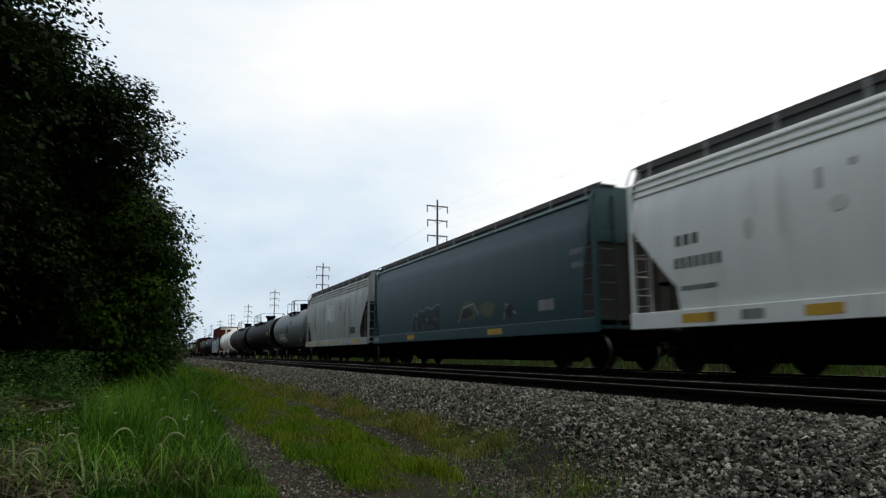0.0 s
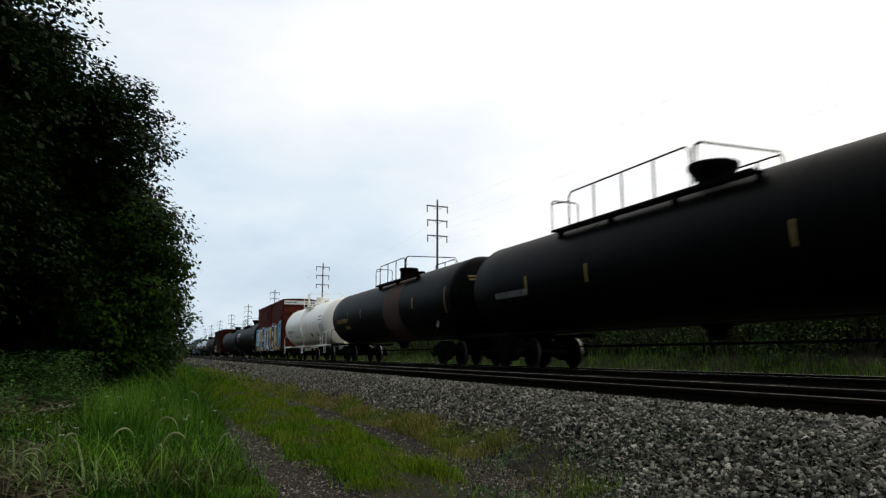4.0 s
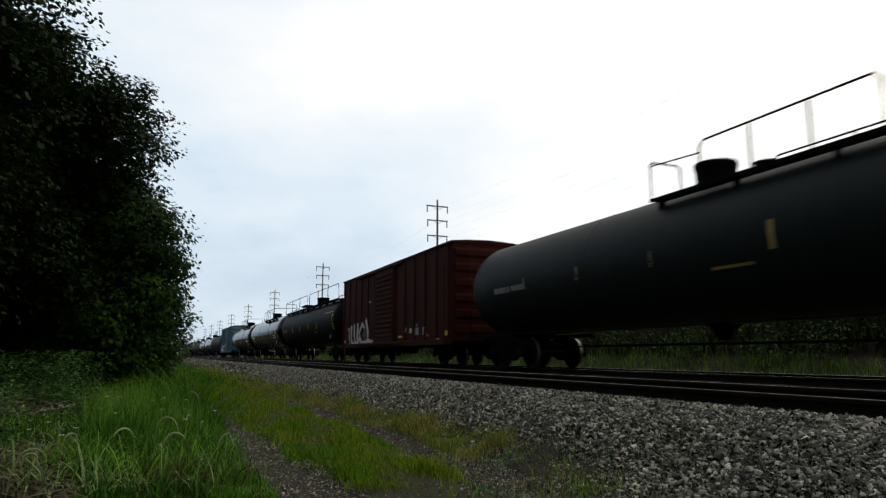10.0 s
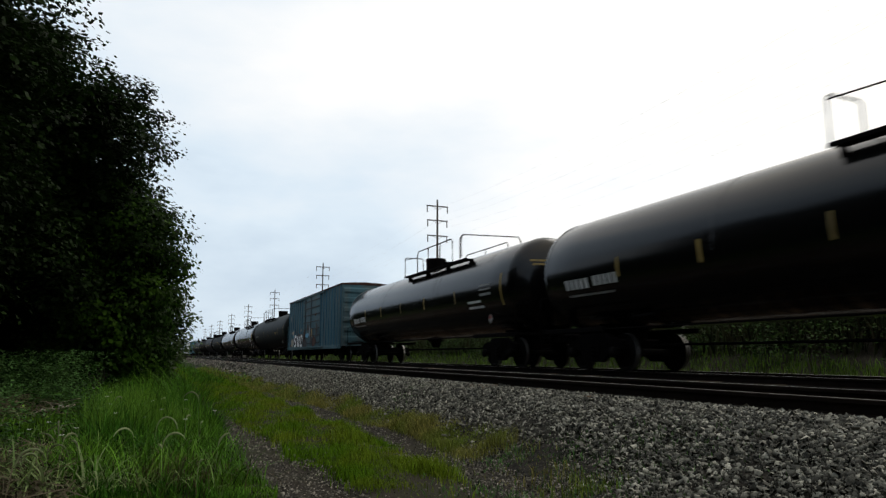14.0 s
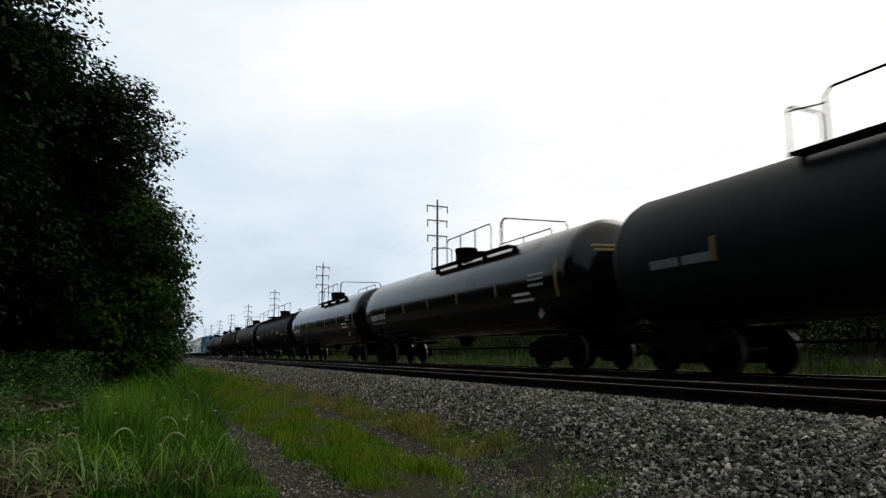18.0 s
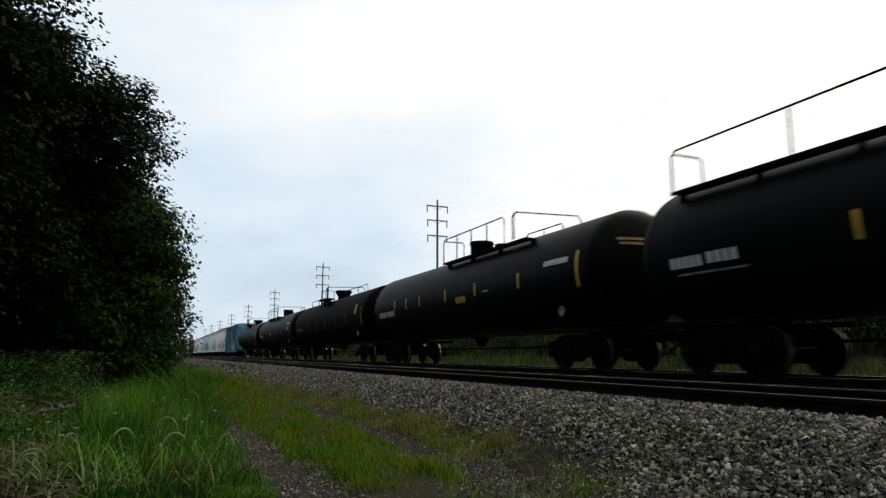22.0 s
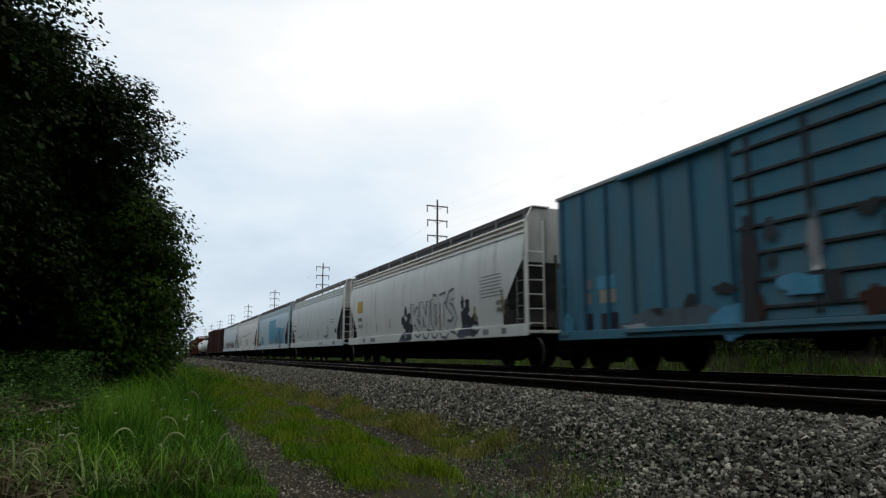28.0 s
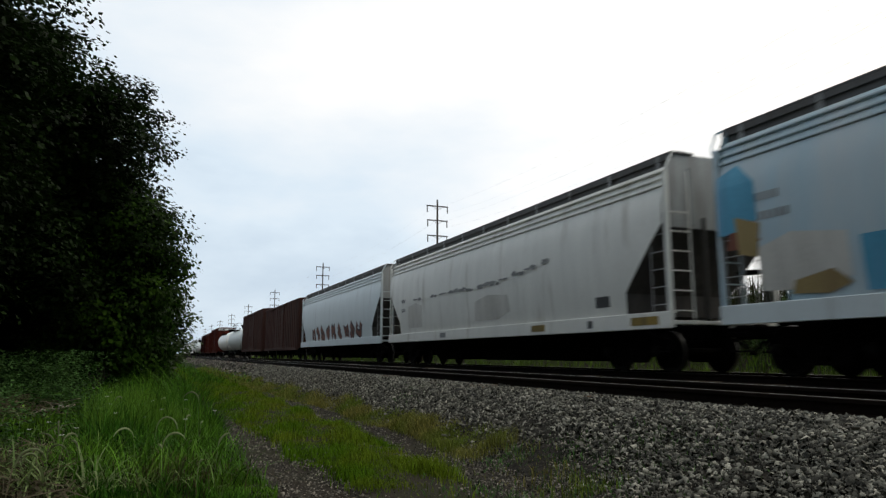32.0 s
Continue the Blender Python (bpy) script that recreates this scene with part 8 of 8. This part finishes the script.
for streak in [("ochre stain", [(-6.3, 1.5), (-6.28, 2.0), (-6.4, 2.0), (-6.45, 1.5)]), ("ochre stain", [(4.7, 1.5), (4.68, 1.9), (4.6, 1.9), (4.58, 1.5)]), ("ochre stain", [(2.7, 1.6), (2.68, 2.0), (2.6, 2.0), (2.58, 1.6)]), ("ochre stain", [(-8.3, 1.6), (-8.28, 2.4), (-8.4, 2.4), (-8.45, 1.6)])]:
    paint_shapes("rust_streak", body, hw, [streak], "brown drip", 0.012)

# pale grey hopper
body, hw, e = hopper_car(482.3, 499.9, "pale grey hopper paint", "pale grey covered hopper with brown drips", eave=4.30, board=4.80, gap=0.7, wall=False,
                         marks=[(5.9, 6.7, 2.5, 2.62, "dark mark"), (5.9, 6.7, 2.15, 2.27, "dark mark"), (4.0, 5.6, 1.66, 1.72, "dim mark"), (-6.2, -5.0, 2.5, 2.56, "dim mark"), (-6.2, -5.0, 2.34, 2.4, "dim mark"), (-6.6, -6.2, 1.7, 1.95, "dark mark")],
                         sill_marks=[(2.6, 3.8, "faint stain"), (-0.6, 1.2, "faint stain"), (-3.2, -2.0, "pale patch"), (-6.3, -5.9, "dark mark")])
for y, z0, z1 in ((3.85, 1.55, 1.9), (1.5, 1.55, 2.05), (-1.64, 1.58, 2.0), (-4.4, 1.55, 2.1)):
    paint_shapes("rust_streak", body, hw, [("ochre stain", [(y, z0), (y + 0.05, z1), (y - 0.08, z1), (y - 0.12, z0)])], "brown drip", 0.012)
paint_shapes("patch", body, hw, [("grey patch", [(-3.3, 1.45), (-3.3, 1.6), (-4.3, 1.65), (-4.3, 1.45)])], "grey smear", 0.012)

# patched blue hopper
body, hw, e = hopper_car(499.9, 519.1, "blue hopper paint", "patched pale blue covered hopper with graffiti", eave=4.34, board=4.78, sill_paint="ice hopper paint", end_mat="blue end dirt",
                         marks=[(7.4, 8.2, 3.1, 3.25, "dim mark"), (7.2, 8.0, 2.75, 2.9, "dim mark"), (-6.85, -6.25, 1.84, 1.92, "dim mark"), (-6.85, -6.25, 2.04, 2.12, "dim mark"), (-6.85, -6.25, 2.2, 2.28, "dim mark")])
for i, patch in enumerate([("deep blue patch", [(1.2, 1.4), (1.2, 3.5), (0.6, 3.6), (0.1, 3.45), (-1.0, 3.65), (-2.6, 3.55), (-2.62, 2.8), (-4.3, 2.8), (-5.0, 2.75), (-6.9, 2.6), (-6.9, 1.4)]),
                                 ("deep blue patch", [(6.0, 1.35), (6.0, 2.2), (4.85, 2.2), (4.85, 1.35)]), ("beige smear", [(7.9, 1.5), (7.9, 2.25), (7.2, 2.45), (6.2, 2.3), (6.2, 1.6), (7.0, 1.45)]),
                                 ("deep blue patch", [(8.75, 2.6), (8.75, 3.75), (8.3, 3.9), (7.9, 3.5), (7.85, 2.8), (8.2, 2.55)]), ("brown spray", [(8.6, 2.3), (8.5, 2.62), (8.0, 2.6), (7.8, 2.4), (8.1, 2.28)]), ("ochre stain", [(7.3, 1.4), (7.2, 1.62), (6.5, 1.75), (6.2, 1.5), (6.6, 1.36)]),
                                 ("ochre stain", [(8.3, 2.2), (8.35, 2.9), (7.8, 2.7), (7.9, 2.1)]), ("tan patch", [(-0.1, 1.45), (-0.1, 1.75), (-0.85, 1.75), (-0.85, 1.45)]), ("pale patch", [(-1.0, 1.4), (-1.0, 1.6), (-2.4, 1.6), (-2.4, 1.4)]),
                                 ("ochre stain", [(-2.8, 1.5), (-2.75, 2.0), (-2.95, 2.0), (-3.0, 1.5)]), ("ochre stain", [(-7.35, 2.0), (-7.4, 2.8), (-7.55, 2.85), (-7.7, 2.4), (-7.6, 1.9)])]):
    paint_shapes("patch", body, hw, [patch], "repainted patch", 0.008 + 0.002 * i)
figure = [[(-4.32, 2.42), (-4.53, 2.02), (-4.73, 1.6), (-4.80, 1.2)], [(-4.83, 2.50), (-4.88, 2.15), (-4.94, 1.8)], [(-4.94, 1.8), (-5.29, 1.68), (-5.46, 1.42), (-5.36, 1.15)]]
dark, pale = [], []
for line in figure:
    dark += stroke("dark spray", line, 0.42)
    pale += stroke("grey spray", [(y + 0.03, z - 0.01) for y, z in line], 0.22)
dark += [("dark spray", [(-4.99, 2.72), (-5.13, 2.62), (-5.15, 2.05), (-5.05, 1.9), (-4.98, 2.2)])]
paint_shapes("graffiti", body, hw, dark + pale + blob("grey spray", -5.0, 1.5, 0.31, 0.28, 14, 0.1, 6) + blob("dark spray", -5.0, 1.52, 0.11, 0.15, 12, 0.15, 3), "grey sprayed figure with black outlines", 0.03)
paint_shapes("graffiti", body, lambda z: 1.59, [("dark spray", [(-4.57, 1.28), (-4.67, 0.95), (-5.46, 0.95), (-5.55, 1.28)]), ("grey spray", [(-4.67, 1.28), (-4.77, 0.96), (-5.30, 0.96), (-5.38, 1.28)]), ("dark spray", [(-4.94, 1.28), (-4.98, 1.18), (-5.06, 1.18), (-5.10, 1.28)])] + blob("dark spray", -5.72, 1.12, 0.15, 0.06, 10, 0.3, 4), "lower part of the grey figure on the sill", 0.006)
paint_shapes("graffiti", body, hw, tag_letters(91, -3.7, -2.8, 1.4, 2.0, 2, "dark spray", "deep blue patch", 0.1), "small dark sprayed letters", 0.03)

# beige hopper
body, hw, e = hopper_car(519.1, 538.7, "beige hopper paint", "beige covered hopper with a broken dark stripe", eave=4.34, board=4.78, gap=0.6, slope=1.3,
                         marks=[(7.0, 7.5, 2.6, 2.75, "dim mark"), (7.0, 7.5, 2.2, 2.35, "dim mark"), (-7.15, -6.6, 1.5, 1.76, "dark mark")],
                         sill_marks=[(-4.3, -3.6, "ochre mark"), (-8.85, -7.95, "ochre mark"), (2.6, 3.1, "dim mark"), (-6.5, -6.3, "dark mark")])
rnd = random.Random(77)
bits = []
y = 6.0
while y > -4.6:
    step = rnd.uniform(0.25, 0.6)
    z = 2.62 if y > -1.2 else 2.62 + 0.1 * (-1.2 - y)
    if rnd.random() < 0.75:
        bits += blob("grey patch" if rnd.random() < 0.4 else "dim mark", y - step / 2, z + rnd.uniform(-0.04, 0.04), step * 0.55, rnd.uniform(0.03, 0.08), 9, 0.45, int(rnd.random() * 999))
    y -= step
paint_shapes("stripe", body, hw, bits, "broken dark painted stripe", 0.02)
for patch in [("beige smear", [(6.7, 1.5), (6.6, 2.4), (5.7, 2.5), (5.0, 2.35), (5.1, 1.5)]), ("beige smear", [(0.2, 1.5), (0.1, 2.15), (-0.9, 2.3), (-2.2, 2.2), (-2.3, 1.7), (-1.5, 1.5)])]:
    paint_shapes("patch", body, hw, [patch], "dirty repainted patch")

# ice blue hopper and the rest of the train
body, hw, e = hopper_car(538.7, 559.4, "ice hopper paint", "pale blue grey covered hopper with dark graffiti", eave=4.34, board=4.78)
paint_shapes("graffiti", body, hw, tag_letters(101, -6.5, 6.0, 1.35, 2.1, 9, "dark spray", "brown spray", 0.3), "dark graffiti")
box_car(559.4, 578.5, "rust boxcar paint", "rusty dark brown boxcar with a long side", top=4.75, posts=9)
box_car(578.5, 597.9, "rust boxcar paint", "tall rusty brown boxcar with pale stains", top=5.15, posts=9)
tank_car(597.9, 616.2, "pale grey hopper paint", "pale grey tank car with a short walkway", **PEN)
tank_car(616.2, 634.5, "white tank paint", "dirty white tank car with a short walkway", **PEN)
box_car(634.5, 651.5, "red boxcar paint", "tall red boxcar with a white height band", top=5.22, excess=True)
box_car(651.5, 668.5, "red boxcar paint", "dull red boxcar behind another boxcar", top=4.9)
box_car(668.5, 685.0, "brown boxcar paint", "dark brown boxcar far along the train", top=4.9)
k = 685.0
for i in range(8):
    if i % 3 == 2:
        hopper_car(k, k + 18.5, "cream hopper paint", "cream covered hopper far along the train")
    else:
        tank_car(k, k + 18.5, "white tank paint" if i % 2 == 0 else "pale grey hopper paint", "pale tank car far along the train", **PEN)
    k += 18.5


def motions():
    """The train rolls past at an even speed; the wheels turn while they are near enough to be made out."""
    for car, mid in CARS:
        walk(car, [(t, pose(TRACK_X, mid - SPEED * t, RAIL_Z)) for t in (0.0, 16.0, 32.0)])
    for wheel in WHEELSETS:
        truck = wheel.parent
        y = truck.matrix_basis.translation.y + truck.parent["middle"] + wheel.matrix_basis.translation.y
        place = wheel.matrix_basis.translation.copy()
        first, last = max(0.0, (y - 55) / SPEED), min(32.0, (y + 4) / SPEED)
        if last - first < 0.1:
            continue
        times = [first + i / FPS for i in range(int((last - first) * FPS) + 1)]
        rows = [(t, pose(*place, math.degrees(SPEED * t / 0.457))) for t in times]
        if times[0] > 0.02:
            rows.insert(0, (0.0, pose(*place, math.degrees(SPEED * times[0] / 0.457))))
        if times[-1] < 31.95:
            rows.append((32.0, pose(*place, math.degrees(SPEED * times[-1] / 0.457))))
        walk(wheel, rows)


motions()
